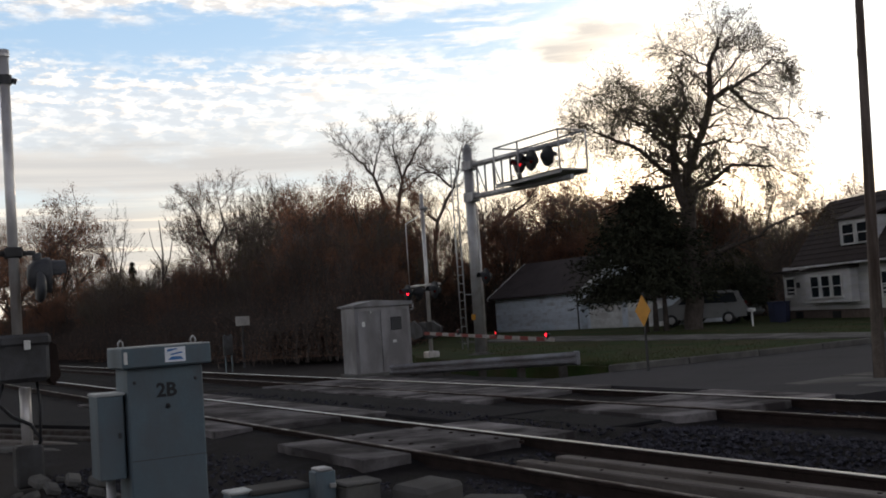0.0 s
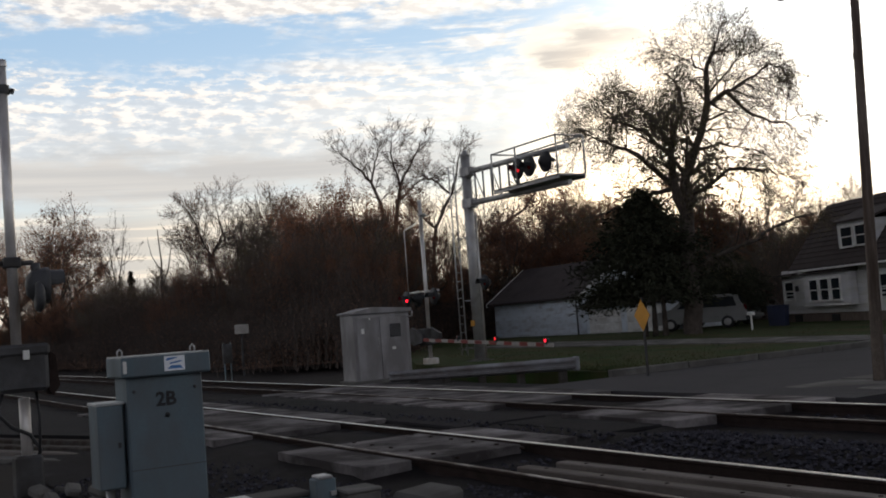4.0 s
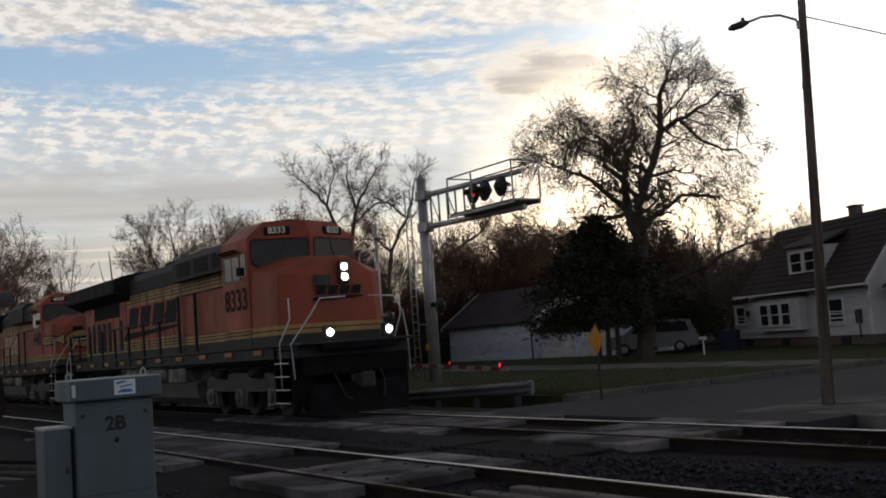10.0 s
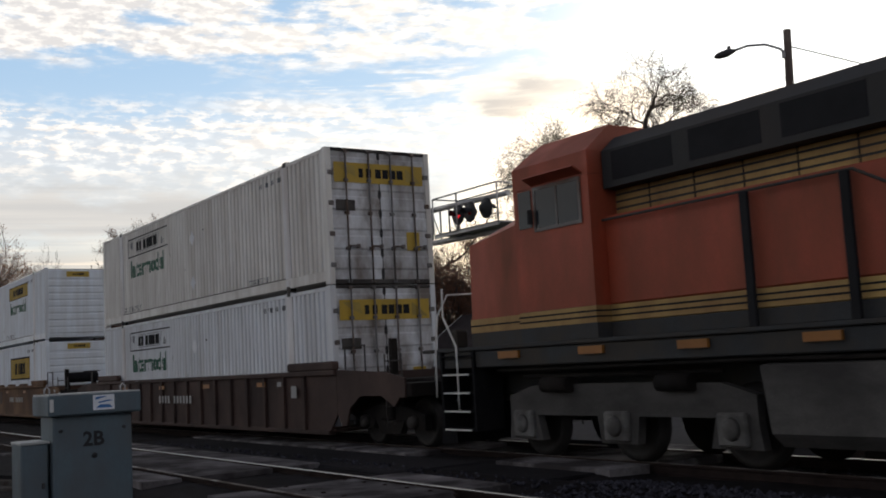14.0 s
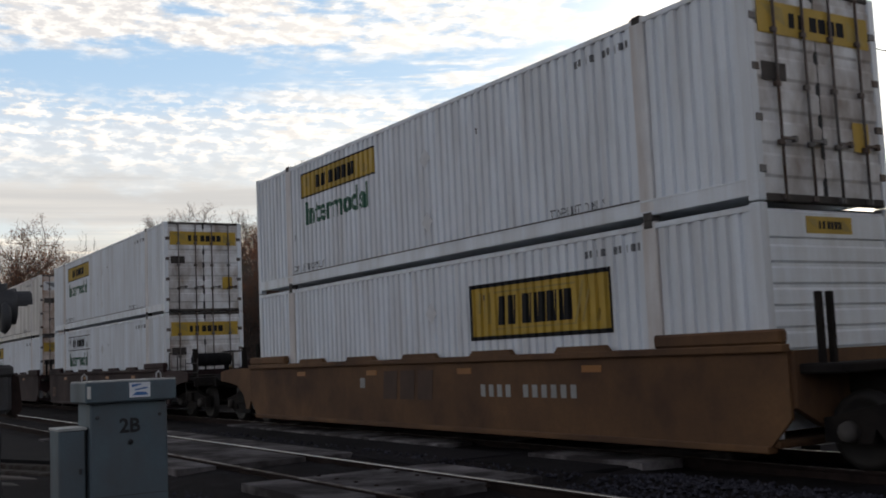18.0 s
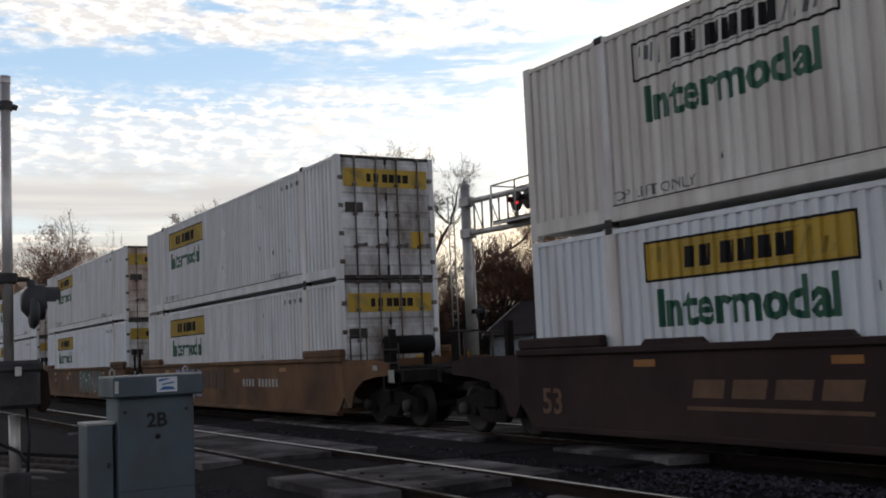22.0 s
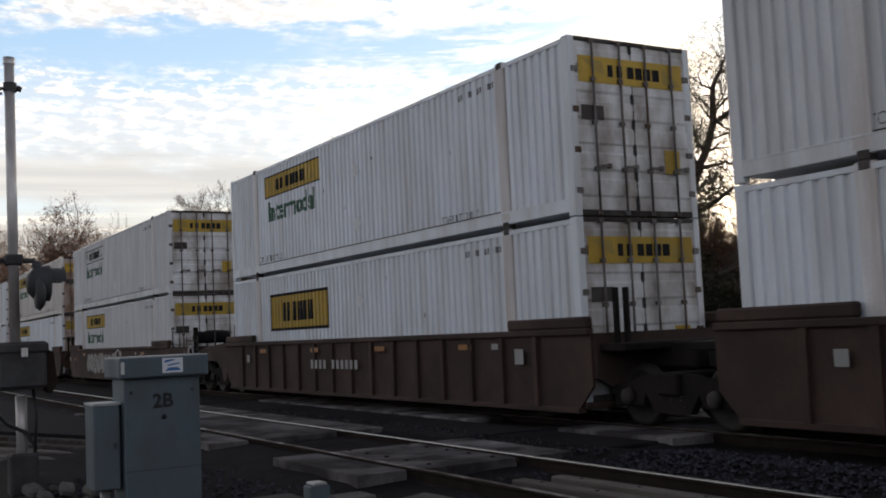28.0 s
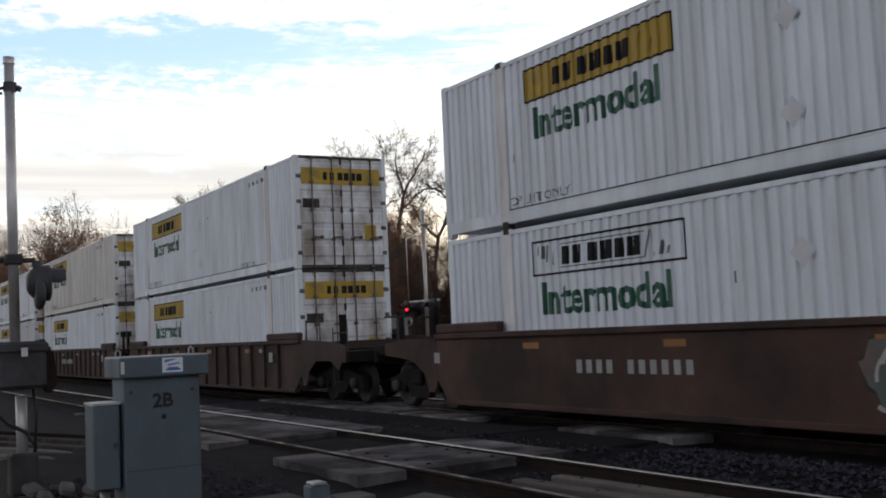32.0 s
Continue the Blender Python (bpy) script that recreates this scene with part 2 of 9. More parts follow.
def letters(text, size, material, name="lettering", bold=0.0, shear=0.0):
    """Flat letters in the x-z plane, readable from -y, as a mesh."""
    cu = bpy.data.curves.new(name, "FONT")
    cu.body, cu.size, cu.offset, cu.shear, cu.extrude, cu.resolution_u = text, size, bold, shear, 0.002, 2
    cu.align_x, cu.align_y = "CENTER", "CENTER"
    ob = bpy.data.objects.new(name, cu)
    scene.collection.objects.link(ob)
    dg = bpy.context.evaluated_depsgraph_get()
    me = bpy.data.meshes.new_from_object(ob.evaluated_get(dg))
    bpy.data.objects.remove(ob)
    bpy.data.curves.remove(cu)
    me.transform(pose(0, 0, 0, 90))
    me.materials.clear()
    me.materials.append(material)
    return me


# ---- materials ----
def surf(name, col, rough=0.6, metal=0.0, var=0.18, scale=2.0, bump=0.15, grain=40.0, second=None, amount=0.0, stretch=(1, 1, 1), sharp=0.12,
         rand=0.08, spec=0.4, patch=1.3, island=False, thin=0.0):
    """Paint, stone, metal or earth: a base colour that varies at two scales, a second colour in patches or streaks, and fine relief."""
    mt = bpy.data.materials.new(name)
    mt.use_nodes = True
    nt = mt.node_tree
    N, L = nt.nodes.new, nt.links.new
    bs = nt.nodes["Principled BSDF"]
    tc, oi, ad = N("ShaderNodeTexCoord"), N("ShaderNodeObjectInfo"), N("ShaderNodeVectorMath")
    ad.operation = "MULTIPLY_ADD"
    ad.inputs[1].default_value = (1, 1, 1)
    off = N("ShaderNodeVectorMath")
    off.operation = "SCALE"
    off.inputs["Scale"].default_value = 37.0
    L(oi.outputs["Random"], off.inputs[0])
    L(tc.outputs["Object"], ad.inputs[0])
    L(off.outputs[0], ad.inputs[2])

    def tex(s, detail, vec):
        n = N("ShaderNodeTexNoise")
        n.inputs["Scale"].default_value, n.inputs["Detail"].default_value, n.inputs["Roughness"].default_value = s, detail, 0.6
        L(vec, n.inputs["Vector"])
        return n.outputs["Fac"]

    def mixc(kind, fac, a, b):
        n = N("ShaderNodeMix")
        n.data_type, n.blend_type = "RGBA", kind
        if isinstance(fac, float):
            n.inputs[0].default_value = fac
        else:
            L(fac, n.inputs[0])
        for sock, val in ((n.inputs[6], a), (n.inputs[7], b)):
            if isinstance(val, tuple):
                sock.default_value = (*val[:3], 1)
            else:
                L(val, sock)
        return n.outputs[2]

    def ramp(fac, lo, hi, a=0.0, b=1.0):
        n = N("ShaderNodeMapRange")
        n.inputs["From Min"].default_value, n.inputs["From Max"].default_value = lo, hi
        n.inputs["To Min"].default_value, n.inputs["To Max"].default_value = a, b
        L(fac, n.inputs["Value"])
        return n.outputs[0]

    big, fine = tex(scale, 5, ad.outputs[0]), tex(grain, 4, ad.outputs[0])
    c = mixc("MULTIPLY", 1.0, tuple(col), ramp(big, 0.3, 0.7, 1 - var, 1 + var))
    c = mixc("MULTIPLY", 1.0, c, ramp(fine, 0.3, 0.7, 1 - var * 0.6, 1 + var * 0.6))
    if rand > 0:
        c = mixc("MULTIPLY", 1.0, c, ramp(oi.outputs["Random"], 0, 1, 1 - rand, 1 + rand))
    if island:
        ge = N("ShaderNodeNewGeometry")
        c = mixc("MULTIPLY", 1.0, c, ramp(ge.outputs["Random Per Island"], 0, 1, 0.55, 1.5))
    if second is not None:
        mp = N("ShaderNodeVectorMath")
        mp.operation = "MULTIPLY"
        mp.inputs[1].default_value = stretch
        L(ad.outputs[0], mp.inputs[0])
        s = tex(patch, 6, mp.outputs[0])
        k = ramp(s, 0.62 - 0.3 * amount - sharp, 0.62 - 0.3 * amount + sharp)
        c = mixc("MIX", k, c, tuple(second))
        L(ramp(k, 0, 1, rough, min(1.0, rough + 0.25)), bs.inputs["Roughness"])
    else:
        L(ramp(fine, 0.3, 0.7, max(0.02, rough - 0.08), min(1, rough + 0.08)), bs.inputs["Roughness"])
    L(c, bs.inputs["Base Color"])
    bs.inputs["Metallic"].default_value, bs.inputs["Specular IOR Level"].default_value = metal, spec
    if bump > 0:
        bn = N("ShaderNodeBump")
        bn.inputs["Strength"].default_value, bn.inputs["Distance"].default_value = bump, 0.02
        L(fine, bn.inputs["Height"])
        L(bn.outputs[0], bs.inputs["Normal"])
    if thin > 0:
        # thin leaves let part of the light through
        tl, mx = N("ShaderNodeBsdfTranslucent"), N("ShaderNodeMixShader")
        mx.inputs[0].default_value = thin
        L(c, tl.inputs["Color"])
        L(bs.outputs[0], mx.inputs[1])
        L(tl.outputs[0], mx.inputs[2])
        L(mx.outputs[0], nt.nodes["Material Output"].inputs["Surface"])
    return mt


def glow(name, col, strength):
    mt = bpy.data.materials.new(name)
    mt.use_nodes = True
    bs = mt.node_tree.nodes["Principled BSDF"]
    bs.inputs["Base Color"].default_value = (*col, 1)
    bs.inputs["Emission Color"].default_value, bs.inputs["Emission Strength"].default_value = (*col, 1), strength
    return mt


def glass(name, col=(0.02, 0.025, 0.03)):
    mt = bpy.data.materials.new(name)
    mt.use_nodes = True
    bs = mt.node_tree.nodes["Principled BSDF"]
    bs.inputs["Base Color"].default_value, bs.inputs["Roughness"].default_value = (*col, 1), 0.06
    bs.inputs["Specular IOR Level"].default_value = 0.35
    return mt


M = dict(
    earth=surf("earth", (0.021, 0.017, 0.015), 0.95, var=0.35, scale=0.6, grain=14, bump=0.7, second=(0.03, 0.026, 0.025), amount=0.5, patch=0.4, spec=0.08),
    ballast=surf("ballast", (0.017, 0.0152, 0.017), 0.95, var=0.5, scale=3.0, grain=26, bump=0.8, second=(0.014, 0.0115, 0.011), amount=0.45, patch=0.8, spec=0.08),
    stone=surf("ballast_stone", (0.038, 0.037, 0.046), 0.9, var=0.3, scale=8, bump=0.3, island=True, spec=0.08),
    road=surf("road_asphalt", (0.04, 0.038, 0.041), 0.9, var=0.25, scale=0.7, grain=60, bump=0.3, second=(0.055, 0.052, 0.055), amount=0.4, patch=0.35, stretch=(2, 0.3, 1), spec=0.15),
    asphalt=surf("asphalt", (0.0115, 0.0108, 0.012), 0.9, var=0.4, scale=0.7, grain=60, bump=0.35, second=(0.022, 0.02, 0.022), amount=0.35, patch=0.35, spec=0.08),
    concrete=surf("concrete", (0.16, 0.155, 0.145), 0.9, var=0.2, scale=1.5, grain=50, bump=0.3, second=(0.09, 0.085, 0.08), amount=0.55, patch=1.0, rand=0.15, spec=0.08),
    panel=surf("crossing_concrete", (0.195, 0.18, 0.18), 0.85, var=0.24, scale=1.6, grain=45, bump=0.35, second=(0.045, 0.04, 0.04), amount=0.5, patch=1.1, rand=0.3, spec=0.08),
    grass=surf("grass_ground", (0.026, 0.046, 0.012), 0.95, var=0.4, scale=0.8, grain=18, bump=0.8, second=(0.055, 0.046, 0.022), amount=0.3, patch=0.5, spec=0.08),
    blade=surf("grass_blades", (0.035, 0.062, 0.016), 0.9, var=0.35, scale=0.6, bump=0, island=True, second=(0.08, 0.066, 0.03), amount=0.35, patch=0.6),
    rail_side=surf("rail_rust", (0.026, 0.018, 0.016), 0.9, var=0.3, scale=4, bump=0.3, spec=0.1),
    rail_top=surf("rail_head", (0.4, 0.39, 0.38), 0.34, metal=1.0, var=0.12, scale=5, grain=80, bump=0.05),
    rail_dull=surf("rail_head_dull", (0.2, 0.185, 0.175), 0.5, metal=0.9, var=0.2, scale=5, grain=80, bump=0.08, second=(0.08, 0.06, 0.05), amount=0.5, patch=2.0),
    timber=surf("weathered_timber", (0.16, 0.14, 0.125), 0.9, var=0.3, scale=2, grain=30, bump=0.5, second=(0.09, 0.075, 0.065), amount=0.5, stretch=(0.3, 3, 3)),
    tie=surf("sleeper_wood", (0.045, 0.036, 0.03), 0.95, var=0.3, scale=3, bump=0.5, second=(0.075, 0.07, 0.065), amount=0.3, stretch=(3, 0.4, 3), spec=0.08),
    galv=surf("galvanised_steel", (0.42, 0.415, 0.415), 0.38, metal=0.5, var=0.14, scale=4, grain=25, bump=0.08, second=(0.3, 0.29, 0.28), amount=0.3, patch=2),
    alu=surf("aluminium_pole", (0.58, 0.56, 0.55), 0.32, metal=0.45, var=0.1, scale=4, bump=0.06, second=(0.33, 0.28, 0.24), amount=0.25, stretch=(2, 2, 0.5)),
    guard=surf("guard_rail_steel", (0.2, 0.205, 0.225), 0.5, metal=0.55, var=0.14, scale=2, bump=0.1, second=(0.14, 0.125, 0.125), amount=0.4),
    box_paint=surf("grey_green_enamel", (0.1, 0.142, 0.168), 0.5, var=0.1, scale=2.2, grain=45, bump=0.08, second=(0.1, 0.115, 0.125), amount=0.35, patch=2.4, stretch=(1, 1, 0.5)),
    box_edge=surf("pale_enamel_edge", (0.42, 0.43, 0.42), 0.55, var=0.2, scale=9, bump=0.1),
    hut=surf("hut_aluminium", (0.27, 0.262, 0.27), 0.55, metal=0.2, var=0.13, scale=1.4, bump=0.08, second=(0.19, 0.18, 0.18), amount=0.4, stretch=(1, 1, 0.4), patch=1.6),
    black=surf("black_paint", (0.018, 0.018, 0.02), 0.6, var=0.25, scale=5, bump=0.1),
    darkgrey=surf("dark_grey_paint", (0.055, 0.056, 0.06), 0.6, var=0.2, scale=5, bump=0.1),
    midgrey=surf("mid_grey_paint", (0.06, 0.06, 0.064), 0.6, var=0.2, scale=4, bump=0.1, second=(0.035, 0.032, 0.03), amount=0.4),
    white=surf("white_paint", (0.72, 0.72, 0.7), 0.6, var=0.08, scale=3, bump=0.05, second=(0.5, 0.48, 0.45), amount=0.25),
    sticker=surf("sticker_white", (0.78, 0.8, 0.84), 0.4, var=0.05, bump=0),
    sticker_blue=surf("sticker_blue", (0.05, 0.17, 0.42), 0.4, var=0.05, bump=0),
    red=surf("red_reflective", (0.33, 0.035, 0.025), 0.5, var=0.15, scale=6, bump=0.05),
    yellow=surf("sign_yellow", (0.5, 0.23, 0.015), 0.5, var=0.12, scale=5, bump=0.03),
    wood_pole=surf("pole_wood", (0.19, 0.155, 0.13), 0.9, var=0.3, scale=3, grain=35, bump=0.4, second=(0.07, 0.05, 0.04), amount=0.4, stretch=(4, 4, 0.25)),
    bark=surf("bark", (0.085, 0.068, 0.058), 0.95, var=0.35, scale=5, grain=24, bump=0.6, rand=0.15),
    twig=surf("twig_bark", (0.125, 0.098, 0.085), 0.95, var=0.25, scale=3, bump=0, rand=0.15),
    leaf_brown=surf("leaf_brown", (0.2, 0.1, 0.062), 0.85, var=0.4, scale=0.8, bump=0, island=True, rand=0.2, thin=0.45),
    leaf_olive=surf("leaf_olive", (0.11, 0.095, 0.05), 0.85, var=0.35, scale=0.8, bump=0, island=True, rand=0.15, thin=0.45),
    leaf_dark=surf("needle_green", (0.04, 0.042, 0.028), 0.9, var=0.4, scale=1.0, bump=0, island=True, rand=0.15, spec=0.05),
    brush=surf("brush_leaf", (0.17, 0.11, 0.085), 0.95, var=0.5, scale=0.6, bump=0, island=False, rand=0.3, thin=0.4),
    siding=surf("white_siding", (0.55, 0.54, 0.55), 0.6, var=0.08, scale=1.2, bump=0.05, second=(0.5, 0.49, 0.46), amount=0.3, stretch=(0.5, 0.5, 2)),
    garage_wall=surf("garage_siding", (0.66, 0.72, 0.78), 0.6, var=0.08, scale=1.0, bump=0.05, second=(0.45, 0.46, 0.48), amount=0.05),
    shingle=surf("roof_shingle", (0.042, 0.032, 0.03), 0.9, var=0.3, scale=1.5, grain=18, bump=0.5, second=(0.06, 0.048, 0.045), amount=0.4, patch=0.8),
    brick=surf("foundation_brick", (0.13, 0.1, 0.085), 0.9, var=0.3, scale=5, bump=0.4),
    # white van paint darkened: the shade it is parked in is put into the colour
    van_paint=surf("van_white_in_shade", (0.22, 0.22, 0.22), 0.4, var=0.08, scale=2, bump=0.02),
    arm_white=surf("arm_dirty_white", (0.3, 0.28, 0.26), 0.6, var=0.2, scale=4, bump=0.05),
    arm_red=surf("arm_dirty_red", (0.19, 0.03, 0.025), 0.6, var=0.2, scale=4, bump=0.05),
    pane=glass("window_pane"),
    dark_glass=glass("cab_glass", (0.012, 0.016, 0.022)),
    blue=surf("blue_plastic", (0.02, 0.026, 0.06), 0.5, var=0.15, bump=0.05),
    red_lamp=glow("red_lamp_lit", (1.0, 0.012, 0.03), 3.0),
    red_dim=glow("red_lamp_glimmer", (1.0, 0.02, 0.03), 0.8),
    red_off=surf("red_lens", (0.12, 0.008, 0.008), 0.15, var=0.1, bump=0),
    head_lamp=glow("head_lamp_lit", (1.0, 0.93, 0.85), 16.0),
    amber=surf("amber_reflector", (0.27, 0.11, 0.022), 0.4, var=0.1, bump=0),
)
PI2 = 2 * math.pi


# ---- the ground, the two tracks and the road crossing (rail heads at z = 0, tracks run along x) ----
NEAR, FAR, GAUGE = 6.593, 11.363, 0.755
rng = random.Random(7)


def build_ground():
    s = Shape()
    xs = [-1600, -600, -250, -120, -60, -30, -15, -5, 5, 20, 60, 200, 700]
    ys = [-700, -200, -60, -20, -5, 3, 9, 15, 25, 40, 70, 140, 400, 1500]
    s.sheet([[(x, y, -0.34 + 0.02 * math.sin(x * 0.7 + y)) for x in xs] for y in ys])
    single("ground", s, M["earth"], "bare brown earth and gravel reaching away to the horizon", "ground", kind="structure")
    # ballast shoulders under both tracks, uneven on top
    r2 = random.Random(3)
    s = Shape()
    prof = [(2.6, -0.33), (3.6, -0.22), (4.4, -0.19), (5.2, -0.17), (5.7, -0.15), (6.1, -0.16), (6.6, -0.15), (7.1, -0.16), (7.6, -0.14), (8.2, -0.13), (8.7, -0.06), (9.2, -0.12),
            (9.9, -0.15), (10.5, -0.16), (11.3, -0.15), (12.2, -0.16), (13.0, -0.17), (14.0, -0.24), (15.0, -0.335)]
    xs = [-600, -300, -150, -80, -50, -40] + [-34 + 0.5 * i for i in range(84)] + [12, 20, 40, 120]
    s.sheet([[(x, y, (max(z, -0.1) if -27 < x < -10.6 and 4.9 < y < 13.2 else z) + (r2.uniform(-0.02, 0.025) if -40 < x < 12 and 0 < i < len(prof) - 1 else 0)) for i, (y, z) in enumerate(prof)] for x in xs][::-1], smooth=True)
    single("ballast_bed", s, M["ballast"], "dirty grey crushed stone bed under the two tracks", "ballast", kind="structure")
    # single stones where the camera stands near
    s = Shape()
    octa = [(1, 0, 0), (-1, 0, 0), (0, 1, 0), (0, -1, 0), (0, 0, 1), (0, 0, -1)]
    fo = [(0, 2, 4), (2, 1, 4), (1, 3, 4), (3, 0, 4), (2, 0, 5), (1, 2, 5), (3, 1, 5), (0, 3, 5)]
    spots = [(-10.2, -1.0, 7.6, 9.7, 3400, 0.02), (-10.2, 0, 5.95, 7.2, 900, 0.0), (-15.5, -5.0, 2.3, 5.0, 2600, 0.0), (-10.2, 0.0, 10.7, 12.0, 500, 0.0), (-9.5, -2.0, 5.0, 5.7, 500, 0.0), (-26, -10.4, 8.15, 8.6, 420, 0.05)]
    for x0, x1, y0, y1, n, lift in spots:
        for _ in range(n):
            x, y = rng.uniform(x0, x1), rng.uniform(y0, y1)
            z = np.interp(y, [p[0] for p in prof], [p[1] for p in prof]) + lift + rng.uniform(0, 0.02)
            a, r = rng.uniform(0, PI2), rng.uniform(0.018, 0.045)
            c, d = math.cos(a), math.sin(a)
            k = [r * rng.uniform(0.6, 1.3) for _ in range(6)]
            s.add([(x + (p[0] * c - p[1] * d) * q, y + (p[0] * d + p[1] * c) * q, z + p[2] * q * 0.75) for p, q in zip(octa, k)], fo)
    single("ballast_stones", s, M["stone"], "loose grey crushed stones lying on the track bed", "stones", kind="stuff")


def build_track(name, yc):
    tr = thing(name, "straight railway track of worn steel rails on wooden sleepers", "railway track", kind="structure")
    prof = [(-0.07, -0.172), (0.07, -0.172), (0.07, -0.158), (0.012, -0.14), (0.012, -0.05), (0.036, -0.036), (0.036, -0.008), (-0.036, -0.008), (-0.036, -0.036), (-0.012, -0.05),
            (-0.012, -0.14), (-0.07, -0.158)]
    for sd in (-1, 1):
        rail = part("rail", Shape().prism([(y + yc + sd * GAUGE, z) for y, z in prof], "x", -600, 120), M["rail_side"], tr, "rust-brown steel rail")
        y = yc + sd * GAUGE
        # the nearer rail of each track gets a darker, rougher head
        part("rail_head", Shape().prism([(y - 0.031, -0.008), (y + 0.031, -0.008), (y + 0.026, 0.0), (y - 0.026, 0.0)], "x", -600, 120), M["rail_top" if sd > 0 else "rail_dull"], rail, "running surface of the rail")
    tie = Shape().box(-0.115, 0.115, -1.3, 1.3, -0.3, -0.176, 0.012).mesh("tie", M["tie"])
    plate = Shape().box(-0.09, 0.09, -0.17, 0.17, -0.176, -0.165, 0.004).mesh("tie_plate", M["rail_side"])
    xs = [-10.0 + 0.54 * i for i in range(34)] + [-13.75 - 0.54 * i for i in range(4)] + ([-26.5 - 0.54 * i for i in range(40)] if yc < 8 else [])
    for x in xs:
        t = part("tie", tie, None, tr, m=pose(x + rng.uniform(-0.03, 0.03), yc + rng.uniform(-0.05, 0.05), rng.uniform(-0.01, 0.0), 0, 0, rng.uniform(-1.5, 1.5)))
    return tr


def build_crossing():
    cr = thing("level_crossing", "worn concrete panels and asphalt carrying the road over both tracks", "level crossing", kind="structure")

    def row(y0, y1, x0, x1, step, skip=(), sunk=0.0):
        x, i = x1, 0
        while x - step > x0 - 0.01:
            if i not in skip:
                z = -0.012 - sunk + rng.uniform(-0.012, 0.004)
                tilt = rng.uniform(-0.25, 0.25)
                part("panel", Shape().box(-step / 2 + 0.02, step / 2 - 0.02, -(y1 - y0) / 2, (y1 - y0) / 2, -0.16, 0.0, 0.008), M["panel"], cr,
                     m=pose(x - step / 2, (y0 + y1) / 2, z, tilt, tilt * 0.4, rng.uniform(-0.3, 0.3)))
            x, i = x - step, i + 1

    for y0, y1 in ((5.07, 5.7), (5.93, 7.22), (7.45, 8.08), (9.74, 10.5), (10.72, 12.0), (12.22, 12.95)):
        # one panel lies apart, past a gap where the sleepers show
        row(y0, y1, -13.32, -10.7, 2.6)
        row(y0, y1, -26.5, -15.95, 2.62)
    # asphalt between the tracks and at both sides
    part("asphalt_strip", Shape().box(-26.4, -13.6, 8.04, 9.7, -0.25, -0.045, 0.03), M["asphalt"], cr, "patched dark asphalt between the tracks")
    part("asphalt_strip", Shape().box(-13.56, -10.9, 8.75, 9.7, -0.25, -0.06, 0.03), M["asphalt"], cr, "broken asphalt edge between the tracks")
    part("bolt_row", bolt_row([(-13.2 + 0.55 * i, y) for y in (6.15, 7.05) for i in range(6)]), M["rail_side"], cr)


def bolt_row(spots):
    s = Shape()
    for x, y in spots:
        s.turn([(-0.03, 0.03), (-0.004, 0.03), (-0.001, 0.022), (0.0, 0.0)], (x, y, 0.0), "z", 7)
    return s


